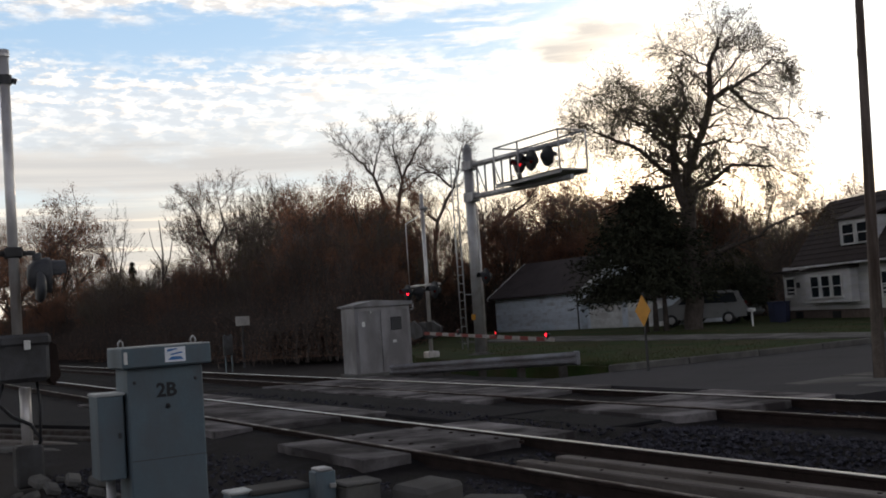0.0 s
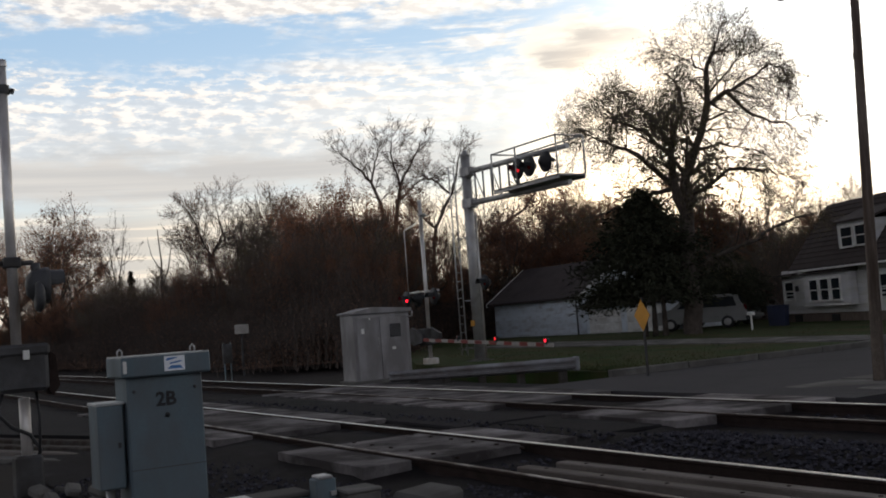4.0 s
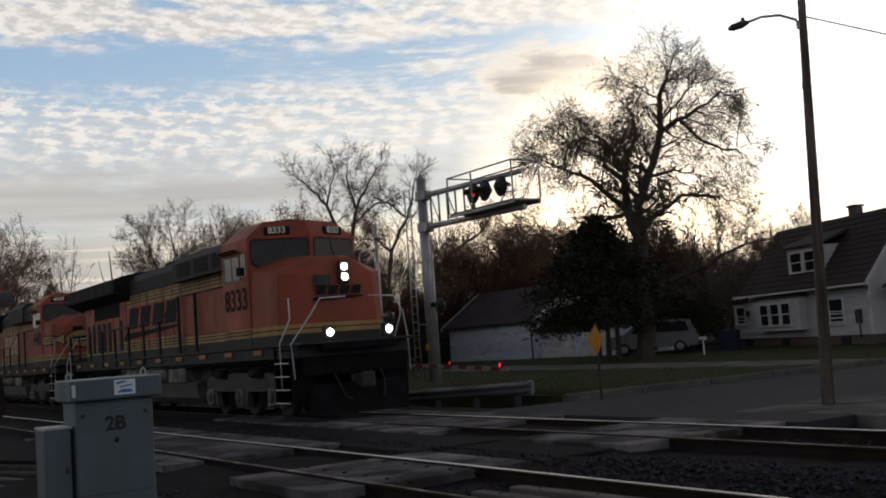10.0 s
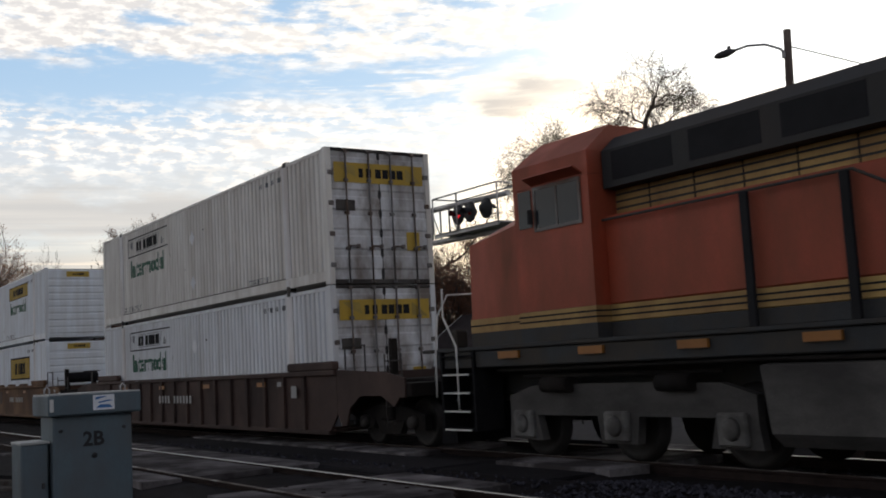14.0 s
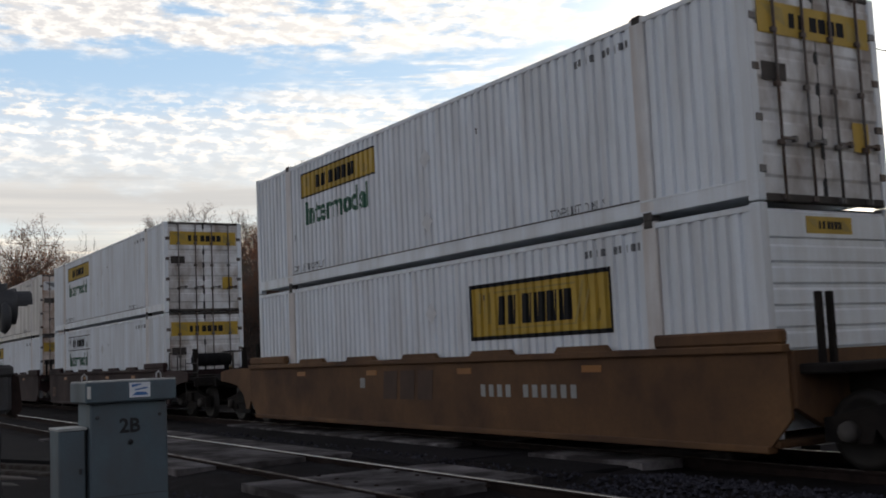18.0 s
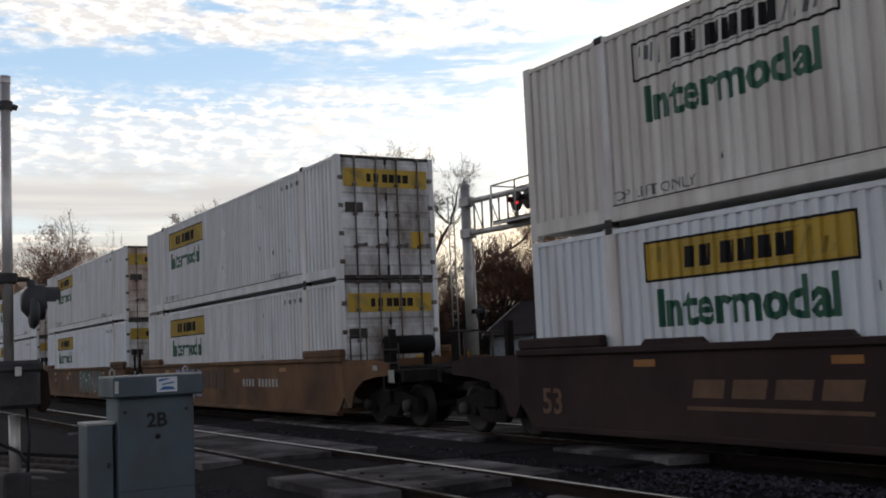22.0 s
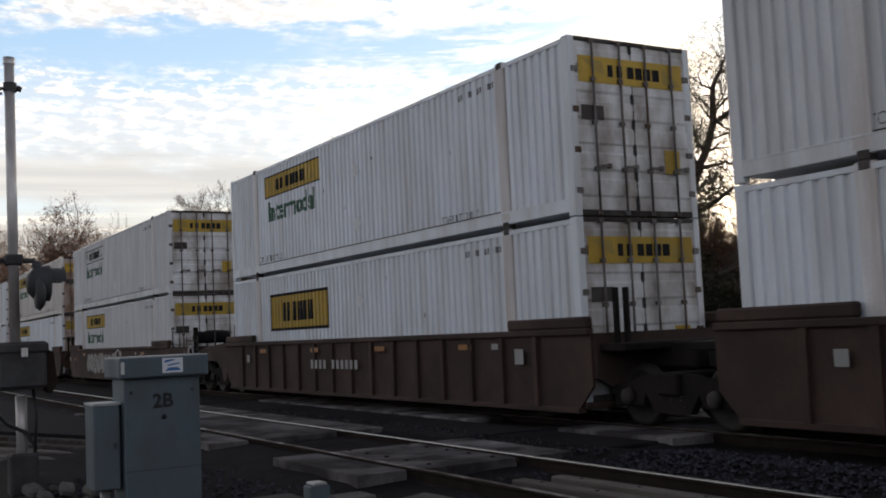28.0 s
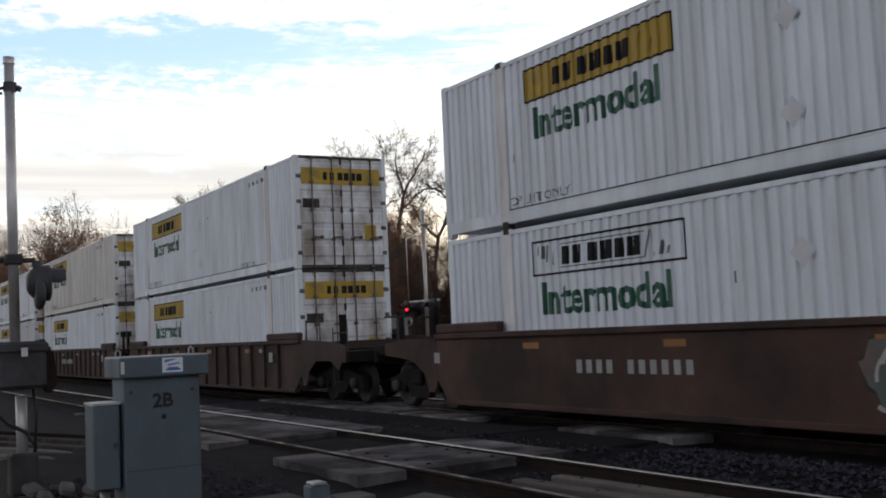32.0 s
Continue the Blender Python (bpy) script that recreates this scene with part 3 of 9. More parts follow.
def build_roads():
    r = thing("road", "worn grey asphalt road that crosses the railway", "road", kind="structure")
    part("carriageway", Shape().prism([(-19.1, 12.98), (-10.4, 12.98), (-10.2, 20), (-9.6, 70), (-19.0, 70), (-19.1, 20)], "z", -0.3, -0.03), M["road"], r, "grey asphalt surface beyond the tracks")
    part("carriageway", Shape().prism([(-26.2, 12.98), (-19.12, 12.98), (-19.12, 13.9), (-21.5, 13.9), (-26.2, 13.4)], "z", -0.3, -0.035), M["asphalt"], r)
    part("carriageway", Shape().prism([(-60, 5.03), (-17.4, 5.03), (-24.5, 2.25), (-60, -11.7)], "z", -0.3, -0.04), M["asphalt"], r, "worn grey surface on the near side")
    # broken road edge, stepping down to the stones along old timbers
    for off, top, mat in ((0.14, -0.1, "tie"), (0.5, -0.16, "tie"), (0.8, -0.22, "timber"), (1.25, -0.26, "concrete")):
        part("road_edge", Shape().box(-8.5, 4.2, -0.12, 0.12, -0.3, 0.0, 0.02), M[mat], r, "old timber edging under the road", m=pose(-20.6 + 0.372 * off, 3.78 - 0.928 * off, top, 0, 0, 21.4))
    kerb = thing("kerb", "pale concrete kerb along the lawn", "kerb", kind="structure")
    y = 15.6
    while y < 62:
        part("kerb_stone", Shape().box(-19.32, -19.14, y + 0.01, y + 2.39, -0.3, 0.12 + rng.uniform(-0.01, 0.01), 0.02), M["concrete"], kerb)
        y += 2.4
    lawn = Shape().prism([(-19.34, 15.6), (-19.34, 80), (-90, 80), (-90, 52), (-66, 38), (-45, 24), (-33, 18.0), (-24, 15.9)], "z", -0.36, 0.09)
    single("lawn", lawn, M["grass"], "short dull green autumn lawn before the houses", "lawn", kind="structure")
    s = Shape()
    r2 = random.Random(11)
    for _ in range(9000):
        d = r2.random()
        y = 15.8 + d * d * 22
        x = r2.uniform(max(-40, -19.45 - (y - 15.6) * 3.0), -19.45)
        a, h, w = r2.uniform(0, PI2), r2.uniform(0.03, 0.09), r2.uniform(0.01, 0.022)
        lx, ly = r2.uniform(-0.05, 0.05), r2.uniform(-0.05, 0.05)
        s.add([(x - w * math.cos(a), y - w * math.sin(a), 0.07), (x + w * math.cos(a), y + w * math.sin(a), 0.07), (x + lx, y + ly, 0.08 + h)], [(0, 1, 2)])
    single("grass", s, M["blade"], "blades of dull green and straw-coloured grass", "grass", kind="stuff")
    drive = Shape().prism([(-46, 27.5), (-19.34, 25.2), (-19.34, 27.6), (-44, 31)], "z", 0.0, 0.13)
    single("driveway", drive, M["concrete"], "pale concrete driveway across the lawn", "driveway", kind="structure")
    pv = thing("pavement", "cracked pale concrete footway by the street lamp", "pavement", kind="structure")
    for i in range(5):
        for j in range(2):
            part("slab", Shape().box(-0.74, 0.74, -0.74, 0.74, -0.3, 0.0, 0.02), M["concrete"], pv, m=pose(-12.1 + i * 1.5, 14.9 + j * 1.5, -0.025 + rng.uniform(-0.012, 0.012), rng.uniform(-0.6, 0.6), rng.uniform(-0.6, 0.6), 0))
    verge = Shape().prism([(-10.0, 17.0), (20, 15.0), (30, 60), (-9.4, 60)], "z", -0.3, 0.05)
    single("verge", verge, M["grass"], "straw-coloured grass verge beside the road", "verge", kind="structure")


build_ground()
build_track("track_near", NEAR)
build_track("track_far", FAR)
build_roads()
build_crossing()


# ---- trees and brush ----
def spread(seed, height, fork, rx, r0, n=5, kids=(4, 4, 5, 4), droop=0.0, up=0.3, first=0.5, ratio=0.62, leaf=0, leaf_size=0.12, leaf_spread=0.3, limbs=None, stems=1, fork_z=None, fine_r=0.011, wide=(0.45, 0.95)):
    """A tree whose limbs fork again and again inside a rounded crown. limbs: own leading limbs as (points, radius at foot, at tip, leafiness; below nought for a bare trunk)."""
    r = random.Random(seed)
    wood, fine, leaves = Shape(), Shape(), Shape()
    load = [1.0]
    zc, zh = height * (1 + fork) / 2, height * (1 - fork) / 2 * 1.03

    def out(p):
        return (p.x * p.x + p.y * p.y) / (rx * rx) + ((p.z - zc) / zh) ** 2 > 1.0 + 0.25 * math.sin(p.x * 2.1 + p.z * 1.3) * math.sin(p.y * 1.7)

    def leafs(p):
        for _ in range(int(leaf * load[0] + r.random())):
            c = p + Vector((r.gauss(0, leaf_spread), r.gauss(0, leaf_spread), r.gauss(0, leaf_spread)))
            a = Vector((r.gauss(0, 1), r.gauss(0, 1), r.gauss(0, 1))).normalized() * leaf_size * r.uniform(0.5, 1.2)
            b = a.orthogonal().normalized() * leaf_size * r.uniform(0.3, 0.7)
            leaves.add([c - a, c + b, c + a, c - b], [(0, 1, 2, 3)])

    def side_way(d, lo, hi):
        q = d.orthogonal().normalized()
        q.rotate(Matrix.Rotation(r.uniform(0, PI2), 3, d))
        a = r.uniform(lo, hi)
        return d * math.cos(a) + q * math.sin(a)

    def branch(p, d, length, rad, level):
        m = 4 if level < 3 else 2
        pts, ways = [p], [d]
        for i in range(m):
            w = 0.13 + 0.04 * level
            d = (d + Vector((r.gauss(0, w), r.gauss(0, w), r.gauss(0, w) + up * 0.14 - droop * level * 0.1))).normalized()
            p = p + d * (length / m)
            pts.append(p)
            ways.append(d)
            if level > 0 and out(p):
                break
        m = len(pts) - 1
        rr = [max(rad * (1 - 0.5 * i / m), fine_r * 0.6) for i in range(m + 1)]
        (wood if level < 2 else fine).tube(pts, rr, (7, 5, 4, 3, 3)[min(level, 4)], caps=False)
        if level >= len(kids):
            leafs(pts[-1])
            return
        if level >= 2:
            leafs(pts[-1])
        for k in range(kids[level]):
            t = r.uniform(0.25, 1.0) if k else 1.0
            i = min(int(t * m), m - 1)
            q = pts[i].lerp(pts[i + 1], t * m - i)
            nd = side_way(ways[i], *(wide if k else (0.05, 0.35)))
            nd = (nd + Vector((0, 0, up * 0.3 - droop * 0.3))).normalized()
            branch(q, nd, length * ratio * r.uniform(0.75, 1.2), max(rr[i] * r.uniform(0.5, 0.68) if k else rr[-1] * 0.9, fine_r), level + 1)

    if limbs:
        for pts, ra, rb, *more in limbs:
            load[0] = more[0] if more else 1.0
            pts = [Vector(q) for q in pts]
            dense = []
            for a, b in zip(pts, pts[1:]):
                for i in range(3):
                    dense.append(a.lerp(b, i / 3) + Vector((r.gauss(0, 0.05), r.gauss(0, 0.05), r.gauss(0, 0.05))))
            dense.append(pts[-1])
            k = len(dense) - 1
            wood.tube(dense, ra, 8, r1=rb, caps=False)
            if load[0] < 0:
                continue
            for i in range(1, k + 1):
                if dense[i].z < height * fork * 0.8:
                    continue
                d = (dense[i] - dense[i - 1]).normalized()
                rad = ra + (rb - ra) * i / k
                for _ in range(2):
                    branch(dense[i], side_way(d, 0.5, 1.2), first * r.uniform(0.6, 1.1), max(rad * 0.4, 0.02), 1)
            branch(dense[-1], d, first * 0.8, rb * 0.9, 1)
        return wood, fine, leaves
    for sidx in range(stems):
        a0 = sidx * PI2 / stems + r.uniform(-0.4, 0.4)
        lean = Vector((math.cos(a0), math.sin(a0), 0)) * (rx * 0.35 if stems > 1 else 0.3)
        top = height * max(fork, 0.12) * (1.0 if fork_z is None else fork_z)
        tp = [Vector((0.25 * math.cos(a0), 0.25 * math.sin(a0), -0.3)) if stems > 1 else Vector((0, 0, -0.3))]
        for i in range(1, 5):
            tp.append(tp[0] + lean * (i / 4) + Vector((r.gauss(0, 0.08), r.gauss(0, 0.08), (top + 0.3) * i / 4)))
        wood.tube(tp, [r0 * (1.3, 1.0, 0.92, 0.86, 0.8)[i] for i in range(5)], 8, caps=False)
        for k in range(n):
            a = k * PI2 / n + r.uniform(-0.5, 0.5)
            e = r.uniform(0.75, 1.25) if k else 1.45
            d = Vector((math.cos(a) * math.cos(e), math.sin(a) * math.cos(e), math.sin(e)))
            q = tp[-1] if k < 3 else tp[3].lerp(tp[4], r.random())
            branch(q, d, height * (1 - fork) * first * r.uniform(0.8, 1.1), r0 * 0.8 * r.uniform(0.5, 0.72), 0)
    return wood, fine, leaves


def make_tree(name, label, at, shapes, leaf_mat="leaf_brown", category="tree", group="", rz=0.0, size=1.0):
    t = thing(name, label, category, at=pose(at[0], at[1], at[2] if len(at) > 2 else 0.0, 0, 0, rz), group=group)
    wood, fine, leaves = shapes
    part("trunk" if category == "tree" else "stem_mass", wood, M["bark"], t)
    if fine.v:
        part("twig_mass", fine, M["twig"], t)
    if leaves.v:
        part("crown", leaves, M[leaf_mat], t)
    t.scale = (size, size, size)
    return t


def twin(t, at, rz, size, label=""):
    c = copy_thing(t, pose(at[0], at[1], at[2] if len(at) > 2 else 0.0, 0, 0, rz))
    c.scale = (size, size, size)
    if label:
        c["label"] = label
    return c


def brush_shape(seed, w, h, stems, leaves, size=0.11):
    r = random.Random(seed)
    a, b = Shape(), Shape()
    tips = []
    for _ in range(stems):
        x, y = r.gauss(0, w * 0.3), r.gauss(0, w * 0.3)
        hh = h * r.uniform(0.45, 1.0) * max(0.35, 1 - (x * x + y * y) / (w * w))
        p = [(x, y, -0.2)]
        lx, ly = r.gauss(0, 0.25), r.gauss(0, 0.25)
        for i in range(1, 4):
            p.append((x + lx * i * hh * 0.12 + r.gauss(0, 0.06), y + ly * i * hh * 0.12 + r.gauss(0, 0.06), hh * i / 3))
        a.tube(p, 0.028, 3, r1=0.006, caps=False)
        tips.append(p)
        for _ in range(12):
            i = r.choice((1, 1, 2, 2, 2))
            t = r.random()
            q = Vector(p[i]).lerp(Vector(p[i + 1]), t)
            e = q + Vector((r.gauss(0, 0.35), r.gauss(0, 0.35), r.uniform(0.1, 0.7)))
            a.tube([q, q.lerp(e, 0.5) + Vector((0, 0, 0.05)), e], 0.012, 3, r1=0.004, caps=False)
    for _ in range(leaves):
        p = r.choice(tips)
        i = r.choice((0, 0, 1, 1, 2))
        c = Vector(p[i]).lerp(Vector(p[i + 1]), r.random()) + Vector((r.gauss(0, 0.4), r.gauss(0, 0.4), r.gauss(0, 0.3)))
        c.z = max(c.z, 0.05)
        u = Vector((r.gauss(0, 1), r.gauss(0, 1), r.gauss(0, 1))).normalized() * size * r.uniform(0.5, 1.4)
        v = u.orthogonal().normalized() * size * r.uniform(0.4, 0.9)
        b.add([c - u, c + v, c + u, c - v], [(0, 1, 2, 3)])
    return a, Shape(), b


def build_trees():
    # the tall half-bare tree on the lawn: a trunk that parts into two stems, with long limbs
    stems = [([(0, 0, -0.3), (0.0, 0, 2.2), (0.04, 0, 4.5), (0.1, 0, 5.7)], 0.45, 0.34, -1),
             ([(0.1, 0, 5.6), (0.08, 0.1, 6.85), (0.74, 0.2, 8.75), (1.52, 0.1, 10.8), (1.58, -0.1, 12.4), (1.95, 0, 13.4), (2.25, 0, 13.9)], 0.28, 0.03, 0.8),
             ([(0.06, 0, 5.3), (-0.38, -0.2, 7.1), (-0.38, -0.1, 9.1), (0.3, 0.2, 10.6), (0.25, 0.3, 11.7)], 0.27, 0.04, 1.7),
             ([(1.41, 0.1, 10.6), (2.3, -0.4, 11.2), (3.4, -0.7, 11.6), (4.4, -0.6, 12.2), (5.0, -0.6, 11.95)], 0.13, 0.02, 0.7),
             ([(2.4, -0.4, 11.1), (3.5, 0.2, 10.0), (4.7, 0.5, 9.65), (5.2, 0.5, 9.7)], 0.09, 0.02, 0.6),
             ([(0.04, 0, 6.4), (0.95, 0.6, 6.8), (2.35, 1.1, 7.8), (3.8, 1.2, 7.5), (4.6, 1.3, 7.3)], 0.15, 0.025, 0.9),
             ([(0.1, 0, 2.9), (1.57, -0.7, 3.7), (3.1, -1.0, 4.2), (4.3, -1.1, 4.85), (5.7, -1.2, 5.1)], 0.13, 0.03, 0.5),
             ([(-0.4, 0, 7.2), (-1.97, -0.5, 8.7), (-3.2, -0.7, 9.4), (-4.2, -0.8, 9.9)], 0.14, 0.03, 1.6),
             ([(-3.2, -0.7, 9.4), (-2.95, -0.2, 10.7), (-3.5, 0.2, 11.4)], 0.07, 0.02, 1.2),
             ([(-0.38, 0, 9.0), (-1.3, 0.4, 10.8), (-2.0, 0.5, 11.1)], 0.12, 0.03, 1.3),
             ([(1.58, 0, 12.3), (1.0, 0.4, 13.1), (0.6, 0.5, 13.2)], 0.06, 0.02, 0.6), ([(1.7, 0, 11.4), (3.0, 0.8, 12.8), (3.2, 0.9, 13.1)], 0.07, 0.02, 0.7),
             ([(-0.38, 0, 7.0), (-2.3, 0.8, 6.8), (-3.9, 1.2, 6.2)], 0.12, 0.03, 1.8), ([(0.0, 0, 7.8), (-0.6, 2.2, 9.4), (-0.9, 3.2, 10.1)], 0.12, 0.03, 1.6),
             ([(0.2, 0, 7.4), (0.4, -2.2, 8.9), (0.6, -3.0, 9.2)], 0.12, 0.03, 1.4), ([(-0.38, 0, 8.4), (-1.5, -1.4, 9.6), (-2.3, -1.9, 10.0)], 0.11, 0.03, 1.5),
             ([(0.7, 0.2, 8.7), (2.0, 1.6, 9.1), (3.2, 2.0, 8.8)], 0.1, 0.025, 1.0)]
    big = spread(5, 15.2, 0.16, 6.2, 0.4, limbs=stems, kids=(5, 4, 4, 4), first=1.35, ratio=0.66, droop=0.35, up=0.15, leaf=4, leaf_size=0.036, leaf_spread=0.3, fine_r=0.008)
    make_tree("tree", "tall half-bare elm with sparse drooping olive twigs on the lawn", (-36.5, 34.9), big, "leaf_olive", rz=46.3)
    ev = Shape()
    r = random.Random(9)
    # ragged sprays on branches that droop at their ends
    for _ in range(420):
        z = r.uniform(1.7, 6.9)
        a, reach = r.uniform(0, PI2), 3.8 * (1 - max(0.0, (z - 2.6) / 4.5) ** 2.0) * r.uniform(0.55, 1.08)
        for _ in range(int(8 + reach * 14)):
            q = r.random() ** 0.6
            c = Vector((reach * q * math.cos(a) + r.gauss(0, 0.2), reach * q * math.sin(a) + r.gauss(0, 0.2), z + 0.5 * q - 0.9 * q * q + r.gauss(0, 0.16)))
            u = Vector((math.cos(a) + r.gauss(0, 0.6), math.sin(a) + r.gauss(0, 0.6), r.gauss(-0.3, 0.5))).normalized() * r.uniform(0.07, 0.2)
            v = u.orthogonal().normalized() * r.uniform(0.02, 0.06)
            ev.add([c - u, c + v, c + u, c - v], [(0, 1, 2, 3)])
    wd = Shape()
    for a in range(3):
        wd.tube([(0.5 * a - 0.5, 0.2 * a, -0.2), (0.45 * a - 0.4, 0.2 * a, 1.5), (0.3 * a - 0.2, 0.1, 4.5)], 0.16, 7, r1=0.05)
    make_tree("evergreen", "dense dark evergreen with bare lower stems on the lawn", (-37.9, 33.5), (wd, Shape(), ev), "leaf_dark", "tree")
    make_tree("evergreen", "low dark evergreen bush behind the parked van", (-40.9, 41.9), (wd, Shape(), ev), "leaf_dark", "tree", rz=130, size=0.62)

    fan = [([(0, 0, -0.3), (0.1, 0, 4), (0.3, 0, 7.8)], 0.3, 0.24, -1), ([(0.25, 0, 7.6), (-0.16, 0.2, 11.0), (-0.95, 0.1, 13.4), (-2.1, -0.3, 14.8), (-3.4, -0.5, 16.0)], 0.2, 0.03),
           ([(-0.95, 0.1, 13.4), (-0.5, 0.8, 15.2), (-0.1, 1.0, 16.5)], 0.1, 0.02), ([(0.4, 0, 7.8), (1.14, -0.2, 11.4), (1.4, -0.1, 13.0), (2.7, 0.3, 15.3), (3.6, 0.4, 16.4)], 0.2, 0.03),
           ([(1.4, 0, 13.0), (0.8, -0.8, 15.6), (1.0, -1.0, 16.8)], 0.1, 0.02), ([(1.16, 0, 11.7), (3.0, 0.5, 13.4), (4.3, 0.6, 13.5)], 0.1, 0.02)]
    bare_a = spread(21, 19.5, 0.62, 5.6, 0.27, limbs=fan, kids=(4, 3, 4, 3), first=1.25, ratio=0.66, up=0.3, fine_r=0.013)
    leaning = [([(0.2, 0, -0.3), (0.3, 0, 5.0), (1.7, 0, 7.5), (3.5, 0.3, 9.0), (5.3, 0.3, 10.0), (7.0, 0.3, 12.2)], 0.26, 0.04), ([(-2.2, 0, -0.3), (-2.4, 0, 5.3), (-1.9, 0, 8.9), (-0.5, 0.2, 11.6), (0.1, 0.3, 13.4), (0.3, 0.3, 14.3)], 0.2, 0.03),
               ([(-0.6, 0.2, 11.5), (-1.85, 0, 12.7), (-2.9, 0, 13.2)], 0.1, 0.03), ([(3.8, 0, -0.3), (4.3, 0, 4.8), (5.9, 0, 7.4), (8.0, 0.2, 9.4)], 0.18, 0.03), ([(-1.9, 0, 8.9), (-3.2, 0.4, 10.2), (-3.8, 0.5, 11.5)], 0.1, 0.03)]
    lean_a = spread(27, 19.5, 0.3, 8.5, 0.2, limbs=leaning, kids=(4, 3, 4, 3), first=1.5, ratio=0.64, up=0.3, leaf=1, leaf_size=0.05, leaf_spread=0.1, fine_r=0.012)
    curved = [([(0, 0, -0.3), (-0.2, 0, 3.0), (-0.46, 0, 5.6), (-1.49, 0, 8.6), (-2.3, 0.1, 10.6), (-3.2, 0.1, 12.6)], 0.2, 0.03), ([(-1.49, 0, 8.6), (-0.4, 0.2, 10.5), (-0.8, 0.3, 12.9)], 0.12, 0.03), ([(-0.3, 0, 4.4), (1.0, 0.2, 6.5), (3.1, 0.3, 10.3), (4.6, 0.3, 12.6)], 0.14, 0.03)]
    curved_a = spread(29, 15.4, 0.3, 6.0, 0.2, limbs=curved, kids=(4, 4, 4, 3), first=1.8, ratio=0.64, up=0.35, leaf=2, leaf_size=0.055, leaf_spread=0.14, fine_r=0.014)
    bare_t = spread(35, 17.4, 0.42, 2.9, 0.17, n=4, kids=(4, 3, 4, 3), first=0.5, ratio=0.62, up=0.5, fine_r=0.015)
    bare_g = spread(47, 14.2, 0.2, 3.7, 0.16, n=3, stems=3, kids=(5, 4, 4, 3), first=0.42, ratio=0.6, up=0.55, leaf=2, leaf_size=0.05, leaf_spread=0.12, fine_r=0.015)
    rusty = spread(58, 10.2, 0.12, 3.1, 0.24, n=5, stems=2, kids=(4, 4, 4, 3), first=0.42, ratio=0.62, up=0.25, leaf=20, leaf_size=0.048, leaf_spread=0.17)
    ruddy = spread(63, 18.2, 0.22, 4.3, 0.3, n=6, kids=(5, 5, 5, 3), first=0.42, ratio=0.62, up=0.3, leaf=6, leaf_size=0.075, leaf_spread=0.22, fine_r=0.02)
    L_BARE, L_RUST = "bare grey-brown tree in late autumn at the wood's edge", "tree with withered rust-brown leaves in the wood"
    make_tree("tree", "tall bare tree whose limbs fan out above the wood", (-72.7, 37.9), bare_a, group="bare trees", rz=61.4, size=0.96)
    make_tree("tree", "bare leaning stems tangled behind the signals", (-69.9, 43.0), lean_a, "leaf_brown", group="bare trees", rz=61.4)
    make_tree("tree", "thin curved tree leaning out over the brush", (-87.0, 29.9), curved_a, "leaf_brown", group="bare trees", rz=71.1)
    b = make_tree("tree", "thin bare tree with upswept branches", (-92.6, 21.6), bare_t, group="bare trees", rz=10, size=0.8)
    c = make_tree("tree", L_BARE, (-93.1, 30.6), bare_g, "leaf_olive", group="bare trees", rz=0, size=1.1)
    d = make_tree("tree", L_RUST, (-60.0, 27.5), rusty, group="rust-leaved trees", size=1.1)
    e = make_tree("tree", "tall bare tree with a few ruddy leaves beside the line", (-110.3, 19.4), ruddy, group="bare trees", rz=40)
    for at, rz, s in (((-85.9, 33.1), 100, 1.1), ((-80.0, 31.8), 200, 1.02), ((-89.5, 34.5), 310, 1.08), ((-74.0, 30.0), 140, 0.75), ((-76.0, 36.0), 20, 0.9), ((-97.0, 29.0), 45, 0.62), ((-103.0, 27.0), 250, 0.55),
                      ((-70.0, 41.5), 80, 0.75), ((-74.0, 47.0), 160, 0.85), ((-69.0, 47.5), 230, 0.75), ((-66.5, 50.0), 300, 0.72), ((-60.0, 52.0), 15, 0.65), ((-43.8, 49.6), 115, 0.47), ((-42.0, 53.0), 190, 0.5), ((-47.0, 51.5), 265, 0.52), ((-52.0, 53.0), 65, 0.55), ((-45.5, 56.0), 30, 0.52), ((-49.5, 57.0), 130, 0.56), ((-43.5, 57.5), 220, 0.5), ((-53.5, 58.0), 310, 0.6), ((-47.5, 60.0), 80, 0.6)):
        twin(c, at, rz, s)
    for at, rz, s in (((-72.6, 46.2), 150, 0.8), ((-66.5, 44.9), 90, 0.72), ((-62.5, 48.5), 60, 0.7), ((-86.0, 30.0), 180, 0.78), ((-82.0, 33.5), 280, 0.8)):
        twin(b, at, rz, s)
    for at, rz, s in (((-60.2, 31.6), 80, 0.95), ((-62.5, 29.3), 170, 1.02), ((-65.5, 29.0), 260, 1.0), ((-64.5, 33.5), 20, 1.0), ((-69.0, 35.0), 120, 0.95), ((-64.5, 44.6), 60, 0.86), ((-68.5, 52.0), 200, 1.02), ((-61.5, 50.0), 300, 0.95), ((-57.0, 49.8), 10, 0.92), ((-52.5, 50.5), 240, 0.85),
                      ((-46.7, 58.7), 330, 0.72), ((-88.0, 29.0), 30, 0.6), ((-94.0, 28.0), 140, 0.55), ((-56.8, 24.8), 45, 0.72), ((-72.0, 31.5), 220, 0.85), ((-49.0, 53.0), 100, 0.75), ((-50.5, 60.0), 55, 0.62), ((-44.5, 60.5), 150, 0.55), ((-57.0, 56.0), 250, 0.7)):
        twin(d, at, rz, s * (1.12 if at[1] < 36 else 1.28))
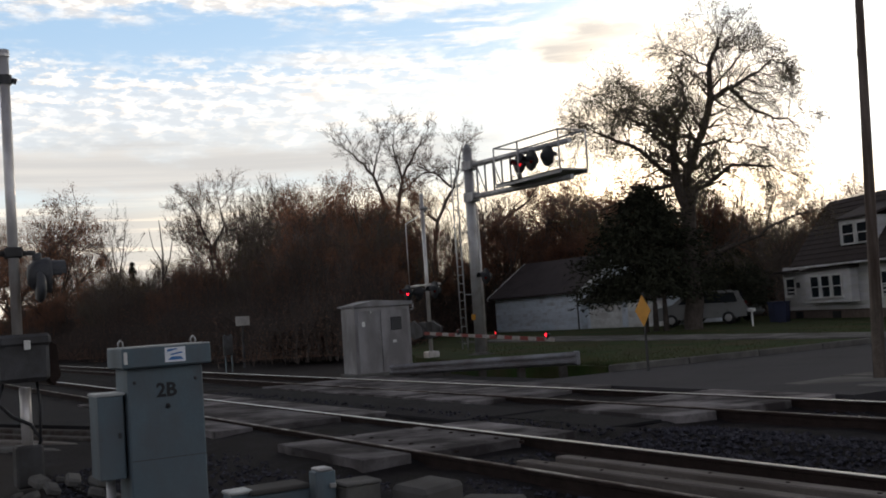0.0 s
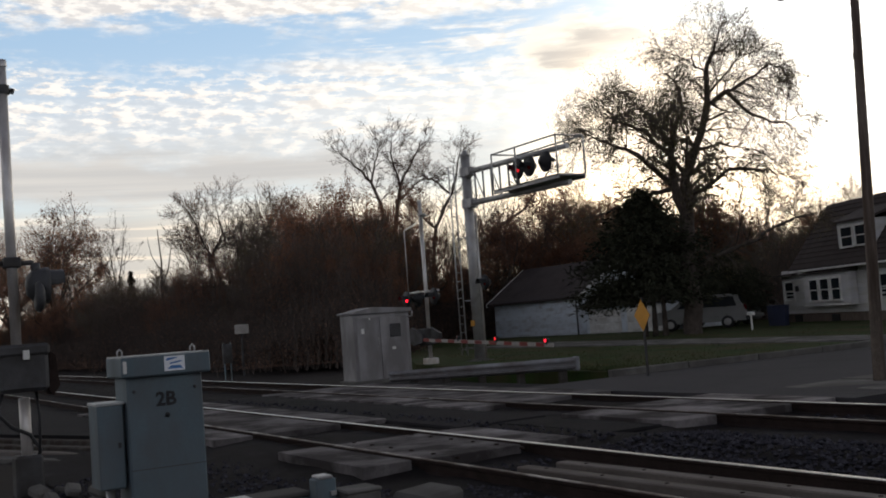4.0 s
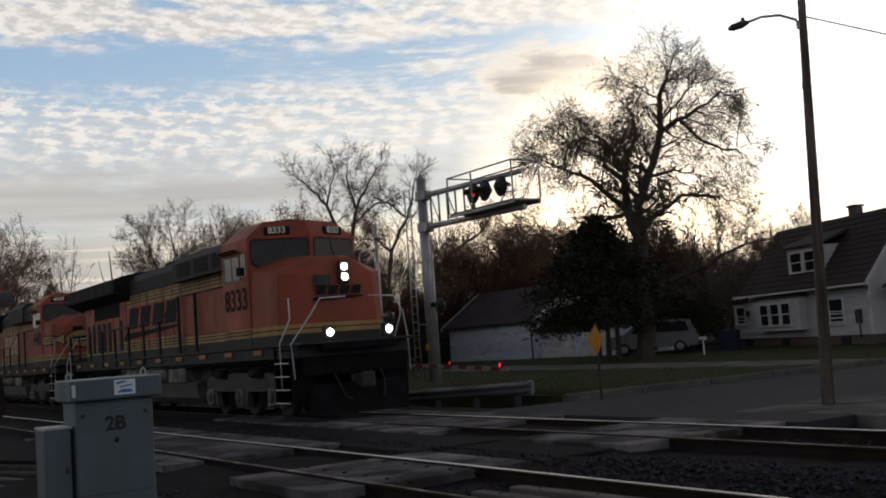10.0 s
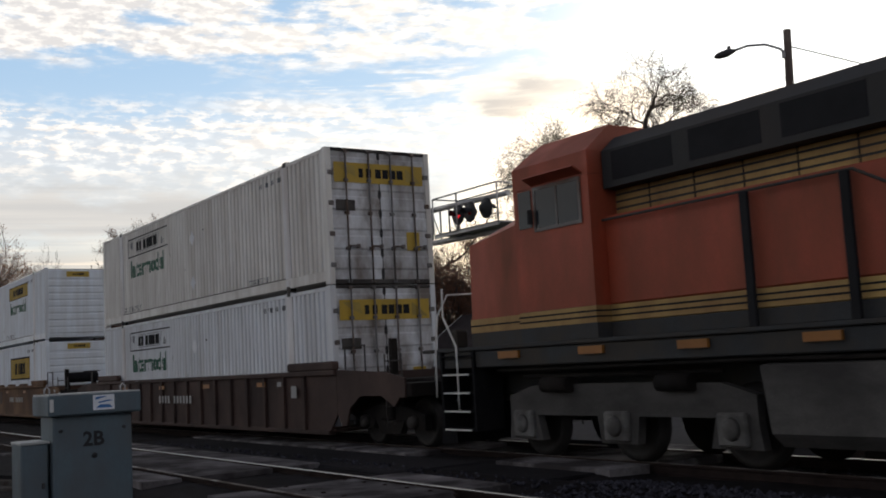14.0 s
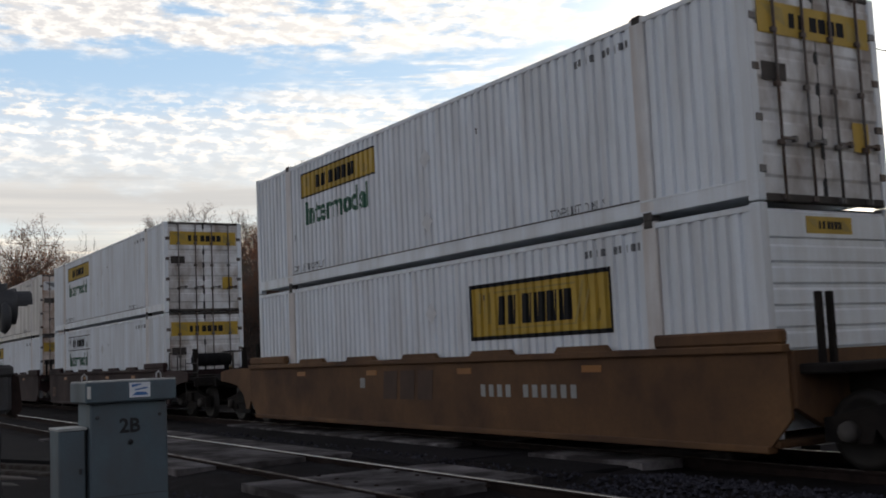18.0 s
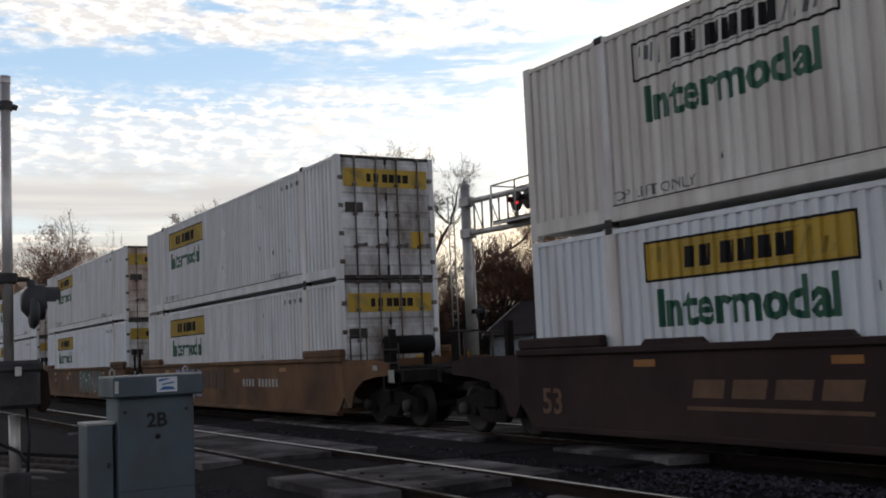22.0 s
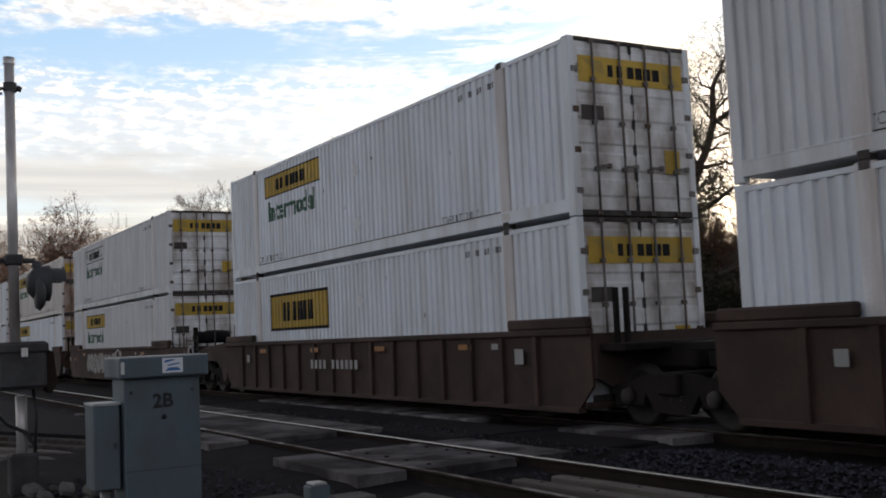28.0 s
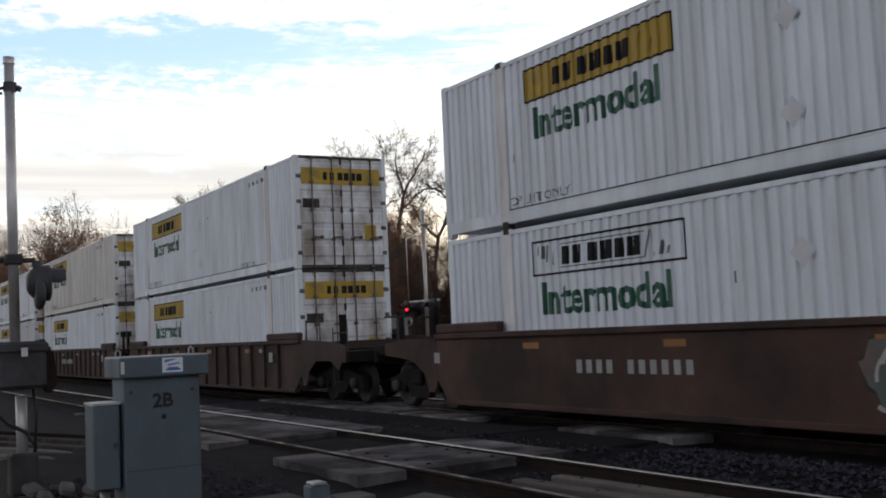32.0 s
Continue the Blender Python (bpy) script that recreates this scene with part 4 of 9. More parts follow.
    twin(d, (-52.8, 66.6), 75, 1.0, "round tree with rust-brown leaves behind the house")
    twin(e, (-116.0, 23.0), 120, 0.78)
    twin(e, (-127.0, 18.0), 210, 0.95)
    # a broken dead trunk and a far conifer
    sn = Shape().tube([(0, 0, -0.3), (0.1, 0.1, 4), (-0.2, 0.3, 7.5), (-0.5, 0.2, 10.0)], 0.15, 6, r1=0.03).tube([(0.0, 0.2, 5.5), (0.5, 0.6, 7.0), (0.9, 0.9, 9.2)], 0.08, 5, r1=0.02).tube([(-0.1, 0.25, 6.8), (-0.6, -0.3, 8.0), (-0.8, -0.5, 9.4)], 0.05, 5, r1=0.015)
    make_tree("dead_tree", "broken grey dead tree with a few stubs of branches", (-77.2, 21.1), (sn, Shape(), Shape()))
    co, cw = Shape(), Shape().tube([(0, 0, -0.3), (0, 0, 11.5)], 0.16, 6, r1=0.02)
    for _ in range(2600):
        z = r.uniform(1.0, 11.6)
        rad = (12 - z) * 0.24 * r.random() ** 0.4 * (0.75 + 0.35 * math.sin(z * 5))
        t = r.uniform(0, PI2)
        cc = Vector((rad * math.cos(t), rad * math.sin(t), z))
        u = Vector((math.cos(t), math.sin(t), -0.25)) * r.uniform(0.2, 0.45)
        v = Vector((-math.sin(t), math.cos(t), -0.2)) * 0.16
        co.add([cc - u, cc + v, cc + u, cc - v], [(0, 1, 2, 3)])
    make_tree("conifer", "dark narrow spruce standing above the brush", (-145.6, 35.9), (cw, Shape(), co), "leaf_dark")
    # brush along the line and under the trees
    br = [make_tree("shrub", "tangled leafless brown brush along the line", (-52.0, 24.5), brush_shape(71, 5.0, 5.4, 120, 3600, 0.06), "brush", "shrub", "brush along the line"),
          make_tree("shrub", "tangled brown brush with some dead leaves", (-57.0, 22.8), brush_shape(72, 6.0, 6.4, 140, 4800, 0.065), "brush", "shrub", "brush along the line"),
          make_tree("shrub", "low dark bramble beside the track", (-48.0, 21.5), brush_shape(73, 4.5, 2.6, 110, 3400, 0.055), "brush", "shrub", "brush along the line")]
    q = random.Random(81)
    for i in range(64):
        x = -46 - i * 1.75 + q.uniform(-0.8, 0.8)
        near = 19.3 + max(0, (-60 - x)) * -0.045
        k = q.choice((0, 1, 1))
        spots = [(br[k], near + q.uniform(2.2, 5.0), q.uniform(0.5, 1.0)), (br[q.choice((0, 1))], near + q.uniform(6.0, 15.0), q.uniform(0.7, 1.3))]
        if i % 2 == 0:
            spots.append((br[2], near + q.uniform(0.2, 1.8), q.uniform(0.8, 1.2)))
        for kind, y, size in spots:
            # nothing grows before the garage and its lawn
            if y < -x * 0.53 - 0.6:
                twin(kind, (x, y), q.uniform(0, 360), size)
    # slim young trees among the brush
    for i in range(46):
        x = -50 - i * 1.75 + q.uniform(-0.9, 0.9)
        y = 20.5 + max(0, (-60 - x)) * -0.045 + q.uniform(1.0, 9.0)
        if y < -x * 0.53 - 1.5:
            twin(c if i % 3 else d, (x, y), q.uniform(0, 360), q.uniform(0.42, 0.66) if i % 3 else q.uniform(0.55, 0.8))
    for i in range(20):
        twin(br[q.choice((0, 1))], (-42 - i * 1.4 + q.uniform(-1, 1), 52 + q.uniform(0, 9)), q.uniform(0, 360), q.uniform(0.6, 0.9))
    # thicket behind the garage and the signal
    for i in range(26):
        a, far = radians(-62.5 + i * 0.5), q.uniform(78, 92)
        twin(br[q.choice((0, 1))], (far * math.sin(a), far * math.cos(a)), q.uniform(0, 360), q.uniform(0.8, 1.15))
    # distant woods all round
    s = Shape()
    for _ in range(26000):
        t = q.uniform(0, PI2)
        rad = q.uniform(170, 260)
        top = 7.5 + 2.5 * math.sin(t * 23) + 1.8 * math.sin(t * 61 + 1) + 1.2 * math.sin(t * 140)
        c = Vector((rad * math.cos(t), rad * math.sin(t), top * q.random() ** 0.8))
        if abs(c.y - 8.0) < 9:
            continue
        u = Vector((q.gauss(0, 1), q.gauss(0, 1), q.gauss(0, 1))).normalized() * q.uniform(0.5, 1.3)
        v = u.orthogonal().normalized() * q.uniform(0.4, 1.0)
        s.add([c - u, c + v, c + u, c - v], [(0, 1, 2, 3)])
    single("far_woods", s, M["brush"], "brown autumn woods far off all round", "woods", kind="stuff")


# ---- buildings on the far side ----
def window_parts(parent, x0, x1, z0, z1, y, mullion=True, name="window"):
    """A sash window in a wall that faces -y: frame, panes, meeting rail."""
    w = part(name, Shape().box(x0 - 0.09, x1 + 0.09, y - 0.05, y + 0.06, z1, z1 + 0.1).box(x0 - 0.09, x0, y - 0.05, y + 0.06, z0, z1).box(x1, x1 + 0.09, y - 0.05, y + 0.06, z0, z1).box(x0 - 0.12, x1 + 0.12, y - 0.08, y + 0.06, z0 - 0.08, z0), M["white"], parent, "white-framed sash window")
    zm = (z0 + z1) / 2
    part("pane", Shape().box(x0, x1, y + 0.0, y + 0.012, z0, zm), M["pane"], w)
    part("pane", Shape().box(x0, x1, y - 0.02, y - 0.008, zm, z1), M["pane"], w)
    part("meeting_rail", Shape().box(x0, x1, y - 0.035, y + 0.02, zm - 0.025, zm + 0.025), M["white"], w)
    return w


def siding(parent, x0, x1, z0, z1, y, mat, step=0.22, thick=0.03):
    n = int((z1 - z0) / step)
    for i in range(n):
        a, b = z0 + (z1 - z0) * i / n, z0 + (z1 - z0) * (i + 1) / n
        part("board", Shape().prism([(y, a), (y - thick, a + 0.01), (y - 0.004, b)], "x", x0, x1), mat, parent)


def build_house():
    h = thing("house", "white wooden house with dark shingle roof, dormer and bay window", "house", at=pose(-39.88, 44.83, 0.1, 0, 0, -20))
    part("foundation", Shape().box(0.05, 12.15, 0.05, 4.15, -0.3, 0.42, 0.02), M["brick"], h, "low brick foundation")
    wall = part("wall", Shape().box(0, 12.2, 0, 4.2, 0.42, 2.75), M["siding"], h, "white board wall")
    siding(wall, 0, 12.2, 0.42, 2.72, 0.0, M["siding"], 0.19)
    roof = [(-0.55, 2.6), (-0.55, 2.72), (2.05, 6.08), (4.75, 2.72), (4.75, 2.6), (2.05, 5.9)]
    rf = part("roof", Shape().prism(roof, "x", 1.75, 12.75), M["shingle"], h, "dark brown shingle roof")
    for i in range(13):
        za = 2.74 + i * 0.255
        ya = -0.55 + (za - 2.72) * 2.6 / 3.36
        part("shingle_course", Shape().box(1.76, 12.74, ya - 0.022, ya - 0.002, za, za + 0.05), M["shingle"], rf)
    part("rake_board", Shape().prism([(-0.57, 2.52), (-0.57, 2.74), (2.05, 6.1), (2.05, 5.82)], "x", 12.75, 12.8), M["siding"], h)
    part("gable", Shape().prism([(0.0, 2.75), (4.2, 2.75), (2.05, 5.75)], "x", 12.1, 12.2), M["siding"], h)
    part("gable", Shape().prism([(0.0, 2.75), (4.2, 2.75), (2.05, 5.75)], "x", 2.0, 2.1), M["siding"], h)
    part("gutter", Shape().box(1.75, 12.75, -0.64, -0.54, 2.58, 2.68, 0.02), M["white"], h)
    part("lean_to_roof", Shape().prism([(-0.4, 2.45), (-0.4, 2.55), (4.3, 2.9), (4.3, 2.78)], "x", -0.25, 1.74), M["shingle"], h, "low roof over the side room")
    d = part("dormer", Shape().box(5.8, 8.8, 0.05, 1.4, 3.4, 4.75), M["siding"], h, "white dormer with two windows")
    part("dormer_roof", Shape().prism([(-0.12, 4.74), (-0.12, 4.84), (1.5, 5.45), (1.5, 5.3)], "x", 5.6, 9.0), M["shingle"], d)
    for x in (6.15, 7.4):
        window_parts(h, x, x + 0.95, 3.6, 4.5, 0.02)
    bay = part("bay", Shape().box(3.0, 7.2, -0.45, -0.03, 0.85, 2.4, 0.02), M["siding"], h, "shallow white bay with three windows")
    part("bay_sill", Shape().box(2.95, 7.25, -0.52, -0.02, 0.78, 0.85, 0.01), M["white"], bay)
    part("bay_roof", Shape().prism([(-0.6, 2.4), (-0.6, 2.46), (-0.04, 2.6), (-0.04, 2.4)], "x", 2.85, 7.35), M["shingle"], bay)
    for i in range(3):
        window_parts(h, 3.65 + i * 1.02, 4.4 + i * 1.02, 1.08, 2.1, -0.48)
    window_parts(h, 9.1, 10.15, 0.98, 2.08, -0.02)
    window_parts(h, 0.35, 1.2, 1.2, 2.1, -0.02)
    part("wall_lamp", Shape().box(1.55, 1.75, -0.16, -0.04, 1.6, 1.9, 0.02), M["black"], h)
    part("meter_box", Shape().box(11.2, 11.55, -0.18, -0.04, 0.95, 1.55, 0.02).tube([(11.38, -0.1, 0.95), (11.38, -0.1, 0.3)], 0.03, 6), M["midgrey"], h)
    part("corner_board", Shape().box(12.05, 12.22, -0.06, 0.02, 0.42, 2.72), M["white"], h)
    for x in (1.0, 4.6, 9.7):
        part("cellar_window", Shape().box(x, x + 0.7, 0.0, 0.05, 0.0, 0.34), M["black"], h)
    part("chimney", Shape().box(7.9, 8.4, 2.3, 2.8, 5.2, 6.5, 0.03).box(7.84, 8.46, 2.24, 2.86, 6.5, 6.6, 0.02), M["brick"], h)
    part("porch_roof", Shape().prism([(0.2, 2.4), (0.2, 2.5), (2.0, 3.3), (4.2, 2.5), (4.2, 2.4)], "x", 12.82, 16.0), M["shingle"], h)
    part("porch", Shape().box(12.22, 15.8, 0.6, 3.8, -0.3, 0.42, 0.02), M["brick"], h)
    for y in (0.6, 3.6):
        part("porch_post", Shape().box(15.5, 15.66, y, y + 0.16, 0.42, 2.4, 0.01), M["white"], h)
    part("end_window", Shape().box(12.2, 12.24, 1.5, 2.4, 3.3, 4.4), M["pane"], h)


def build_garage():
    g = thing("garage", "pale blue-white garage with a dark shingle roof", "garage", at=pose(-61.9, 40.4, 0.0))
    wall = part("wall", Shape().prism([(0, -0.2), (0, 2.5), (3.1, 4.6), (6.2, 2.5), (6.2, -0.2)], "x", 0, 9.6), M["garage_wall"], g)
    siding(wall, 0, 9.6, -0.2, 2.5, 0.0, M["garage_wall"], 0.2)
    part("roof", Shape().prism([(-0.3, 2.32), (-0.3, 2.46), (3.1, 4.82), (6.5, 2.46), (6.5, 2.32), (3.1, 4.66)], "x", -0.5, 10.0), M["shingle"], g, "dark shingle roof")
    part("barge_board", Shape().prism([(-0.32, 2.24), (-0.32, 2.48), (3.1, 4.84), (3.1, 4.6)], "x", -0.56, -0.5), M["white"], g)
    part("barge_board", Shape().prism([(-0.32, 2.24), (-0.32, 2.48), (3.1, 4.84), (3.1, 4.6)], "x", 10.0, 10.06), M["white"], g)
    part("downpipe", Shape().tube([(9.45, -0.06, 2.3), (9.45, -0.06, -0.2)], 0.05, 6), M["midgrey"], g)
    ext = part("side_wing", Shape().box(9.62, 17.0, 0.5, 5.5, -0.2, 1.75), M["garage_wall"], g, "lower wing with white garage doors")
    for x in (10.0, 13.6):
        dr = part("garage_door", Shape().box(x, x + 3.0, 0.43, 0.5, -0.2, 1.55, 0.01), M["white"], g)
        for i in range(4):
            part("door_panel", Shape().box(x + 0.08, x + 2.92, 0.4, 0.43, -0.12 + i * 0.41, 0.22 + i * 0.41, 0.01), M["white"], dr)
    part("wing_roof", Shape().prism([(0.1, 1.7), (0.1, 1.82), (3.0, 3.2), (5.9, 1.82), (5.9, 1.7), (3.0, 3.06)], "x", 9.64, 17.3), M["shingle"], ext)


def car_body(name, label, at, paint, van):
    c = thing(name, label, "car", at=at)
    if van:
        prof = [(-2.35, 0.35), (-2.4, 0.9), (-2.25, 1.15), (-2.0, 1.68), (-1.6, 1.76), (0.6, 1.74), (1.35, 1.15), (2.25, 0.98), (2.4, 0.7), (2.38, 0.35)]
        glassp = [(-1.95, 1.12), (-1.82, 1.6), (0.5, 1.62), (1.05, 1.14)]
    else:
        prof = [(-2.25, 0.3), (-2.3, 0.85), (-1.6, 0.95), (-1.0, 1.42), (0.35, 1.45), (1.1, 0.98), (2.1, 0.86), (2.25, 0.6), (2.2, 0.3)]
        glassp = [(-1.4, 0.97), (-0.95, 1.35), (0.3, 1.37), (0.9, 0.98)]
    part("body", Shape().prism(prof, "y", -0.88, 0.88), paint, c)
    for sd in (-1, 1):
        part("side_window", Shape().prism(glassp, "y", sd * 0.882, sd * 0.9), M["pane"], c)
        for x in (-1.45, 1.45):
            w = part("wheel", Shape().turn([(-0.1, 0.0), (-0.1, 0.3), (-0.07, 0.33), (0.07, 0.33), (0.1, 0.3), (0.1, 0.0)], (x, sd * 0.8, 0.33), "y", 18), M["black"], c)
            part("hub_cap", Shape().turn([(sd * 0.1, 0.19), (sd * 0.115, 0.15), (sd * 0.12, 0.0)], (x, sd * 0.8, 0.33), "y", 14), M["galv"], w)
    part("rear_window", Shape().box(-2.22, -2.1, -0.65, 0.65, 1.2, 1.6), M["pane"], c)
    for sd in (-1, 1):
        part("tail_lamp", Shape().box(-2.42, -2.3, sd * 0.72 - 0.1, sd * 0.72 + 0.1, 0.85, 1.15, 0.02), M["red_off"], c)
    part("bumper", Shape().box(-2.46, -2.3, -0.85, 0.85, 0.4, 0.6, 0.03), M["darkgrey"], c)


# ---- signals and boxes ----
def flasher(parent, x, y, z, face, lit, r=0.3):
    """A round crossing lamp on its black background; face is -1 towards -y, 1 towards +y."""
    b = part("flasher", Shape().turn([(face * 0.02, 0.0), (face * 0.02, r), (face * 0.0, r), (face * -0.03, r * 0.6), (face * -0.2, r * 0.35), (face * -0.24, 0.0)], (x, y, z), "y", 20), M["black"], parent, "black round signal lamp")
    part("lens", Shape().turn([(face * 0.025, 0.105), (face * 0.045, 0.07), (face * 0.05, 0.0)], (x, y, z), "y", 14), M[lit], b)
    hood = Shape()
    rows = []
    for k in range(2):
        rows.append([(x + 0.14 * math.cos(a), y + face * (0.02 + 0.28 * k), z + 0.14 * math.sin(a)) for a in [math.radians(-10 + 20 * i) for i in range(11)]])
    hood.sheet(rows)
    part("visor", hood, M["black"], b)


def build_cantilever():
    c = thing("cantilever_signal", "galvanised cantilever signal with black lamps and caged walkway over the road", "railway signal", at=pose(-31.1, 19.55, 0.0))
    part("mast", Shape().tube([(0, 0, 0), (0, 0, 7.3)], 0.19, 16, r1=0.17).turn([(7.3, 0.19), (7.36, 0.19), (7.4, 0.1), (7.5, 0.09), (7.5, 0.0)], (0, 0, 0), "z", 16), M["galv"], c)
    part("base", Shape().turn([(-0.25, 0.5), (0.1, 0.5), (0.12, 0.3), (0.16, 0.3), (0.16, 0.19)], (0, 0, 0), "z", 16), M["concrete"], c, "round concrete footing")
    part("conduit", Shape().tube([(0.05, 0.22, 0.2), (0.05, 0.22, 5.3)], 0.035, 6), M["alu"], c)
    for z in (6.72, 5.6):
        part("chord", Shape().tube([(0, 0, z), (5.9, 0, z - 0.12)], 0.1, 12, r1=0.085), M["galv"], c)
        part("clamp", Shape().turn([(z - 0.16, 0.24), (z + 0.16, 0.24)], (0, 0, 0), "z", 14).box(0.15, 0.4, -0.16, 0.16, z - 0.16, z + 0.16, 0.02), M["galv"], c)
    for i in range(6):
        x = 0.55 + i * 0.52
        part("brace", Shape().tube([(x, 0, 5.6), (x, 0, 6.7)], 0.035, 6), M["galv"], c)
    for i in range(3):
        x = 0.55 + i * 1.04
        part("brace", Shape().tube([(x, 0, 6.65), (x + 0.52, 0, 5.65)], 0.022, 6), M["galv"], c)
    # caged walkway
    x0, x1, y0, y1, z0, z1 = 2.5, 6.05, -0.55, 0.5, 5.72, 6.9
    part("platform", Shape().box(x0, x1, y0, y1, z0 - 0.06, z0, 0.01).box(x0, x1, y0, y0 + 0.06, z0 - 0.14, z0, 0.01).box(x0, x1, y1 - 0.06, y1, z0 - 0.14, z0, 0.01), M["galv"], c)
    for (xa, ya), (xb, yb) in (((x0, y0), (x1, y0)), ((x1, y0), (x1, y1)), ((x1, y1), (x0, y1)), ((x0, y1), (x0, y0))):
        part("guard_bar", Shape().tube([(xa, ya, z1), (xb, yb, z1)], 0.028, 6), M["galv"], c)
    for x, y in ((x0, y0), (x1, y0), (x1, y1), (x0, y1), ((x0 + x1) / 2 - 0.4, y0)):
        part("guard_post", Shape().tube([(x, y, z0), (x, y, z1)], 0.028, 6), M["galv"], c)
    for i, x in enumerate((3.55, 4.2, 5.05)):
        part("lamp_bracket", Shape().tube([(x, 0, 6.65), (x, -0.15, 6.5), (x, -0.2, 6.3)], 0.03, 6), M["galv"], c)
        flasher(c, x, -0.25, 6.25, -1 if i < 2 else 1, "red_dim" if i == 0 else "red_off", 0.33)
    part("ladder_rail", Shape().tube([(-0.1, -0.45, 0.3), (-0.1, -0.45, 7.0)], 0.025, 6), M["galv"], c)
    part("ladder_rail", Shape().tube([(-0.45, -0.45, 0.3), (-0.45, -0.45, 7.0)], 0.025, 6), M["galv"], c)
    for i in range(22):
        part("rung", Shape().tube([(-0.1, -0.45, 0.5 + i * 0.3), (-0.45, -0.45, 0.5 + i * 0.3)], 0.012, 5), M["galv"], c)
    for z in (2.2, 4.4, 6.6):
        part("ladder_stay", Shape().tube([(0, 0, z), (-0.1, -0.45, z)], 0.02, 5), M["galv"], c)
    flasher(c, 0.75, -0.05, 2.78, -1, "red_off", 0.27)
    part("lamp_arm", Shape().tube([(0.1, 0, 2.95), (0.75, 0.05, 2.95)], 0.03, 6), M["galv"], c)
    part("id_plate", Shape().box(-0.12, 0.12, -0.21, -0.19, 1.3, 1.5), M["yellow"], c)


def build_far_gate():
    g = thing("crossing_gate", "lowered crossing gate with striped arm and lit red lamp", "crossing gate", at=pose(-32.3, 18.25, 0.0))
    part("mast", Shape().tube([(0, 0, 0), (0, 0, 5.85)], 0.07, 12).turn([(5.85, 0.085), (5.9, 0.085), (5.92, 0.0)], (0, 0, 0), "z", 12), M["alu"], g)
    part("base", Shape().box(-0.22, 0.22, -0.22, 0.22, -0.25, 0.3, 0.04), M["alu"], g)
    part("gate_mechanism", Shape().box(-0.3, 0.3, -0.3, -0.05, 0.75, 1.35, 0.04), M["midgrey"], g)
    part("counterweight", Shape().prism([(-1.0, 0.95), (-0.95, 1.25), (-0.5, 1.4), (0.2, 1.15), (0.2, 0.85), (-0.4, 0.75)], "y", -0.42, -0.32), M["midgrey"], g)
    part("counterweight", Shape().prism([(-1.0, 0.95), (-0.95, 1.25), (-0.5, 1.4), (0.2, 1.15), (0.2, 0.85), (-0.4, 0.75)], "y", 0.3, 0.4), M["midgrey"], g)
    L = 7.6
    n = 18
    for i in range(n):
        a, b = 0.25 + L * i / n, 0.25 + L * (i + 1) / n
        za, zb = 0.95 - 0.32 * i / n, 0.95 - 0.32 * (i + 1) / n
        part("arm_stripe", Shape().prism([(a, za - 0.055), (b, zb - 0.055), (b, zb + 0.055), (a, za + 0.055)], "y", -0.4, -0.36), M["arm_red"] if i % 2 == 0 else M["arm_white"], g)
    for k, (x, lit) in enumerate(((2.6, "red_off"), (4.9, "red_dim"), (7.55, "red_lamp"))):
        z = 0.95 - 0.32 * (x - 0.25) / L + 0.13
        part("arm_lamp", Shape().turn([(-0.06, 0.05), (-0.06, 0.06), (0.06, 0.06), (0.06, 0.05)], (x, -0.38, z), "y", 10).box(x - 0.04, x + 0.04, -0.42, -0.34, z - 0.12, z - 0.05), M["black"], g)
        part("arm_lens", Shape().turn([(-0.065, 0.05), (-0.075, 0.03), (-0.08, 0.0)], (x, -0.38, z), "y", 10), M[lit], g)
    part("crossarm", Shape().tube([(-1.3, 0, 2.65), (0.9, 0, 2.65)], 0.035, 8), M["alu"], g)
    flasher(g, -1.22, -0.12, 2.44, -1, "red_lamp", 0.3)
    flasher(g, 0.75, -0.12, 2.44, -1, "red_off", 0.3)
    flasher(g, -1.0, 0.2, 2.44, 1, "red_off", 0.3)
    part("bell", Shape().turn([(5.3, 0.0), (5.32, 0.12), (5.4, 0.16), (5.4, 0.0)], (0.1, 0, 0), "z", 14), M["galv"], g)
    part("wire_arm", Shape().tube([(0, 0, 5.2), (-0.45, -0.2, 5.0), (-0.75, -0.3, 4.9)], 0.02, 6).tube([(-0.75, -0.3, 4.9), (-0.75, -0.3, 2.7)], 0.016, 6), M["alu"], g)
    part("wire_arm", Shape().tube([(0, 0, 5.3), (0.4, 0.1, 5.3)], 0.02, 6), M["alu"], g)


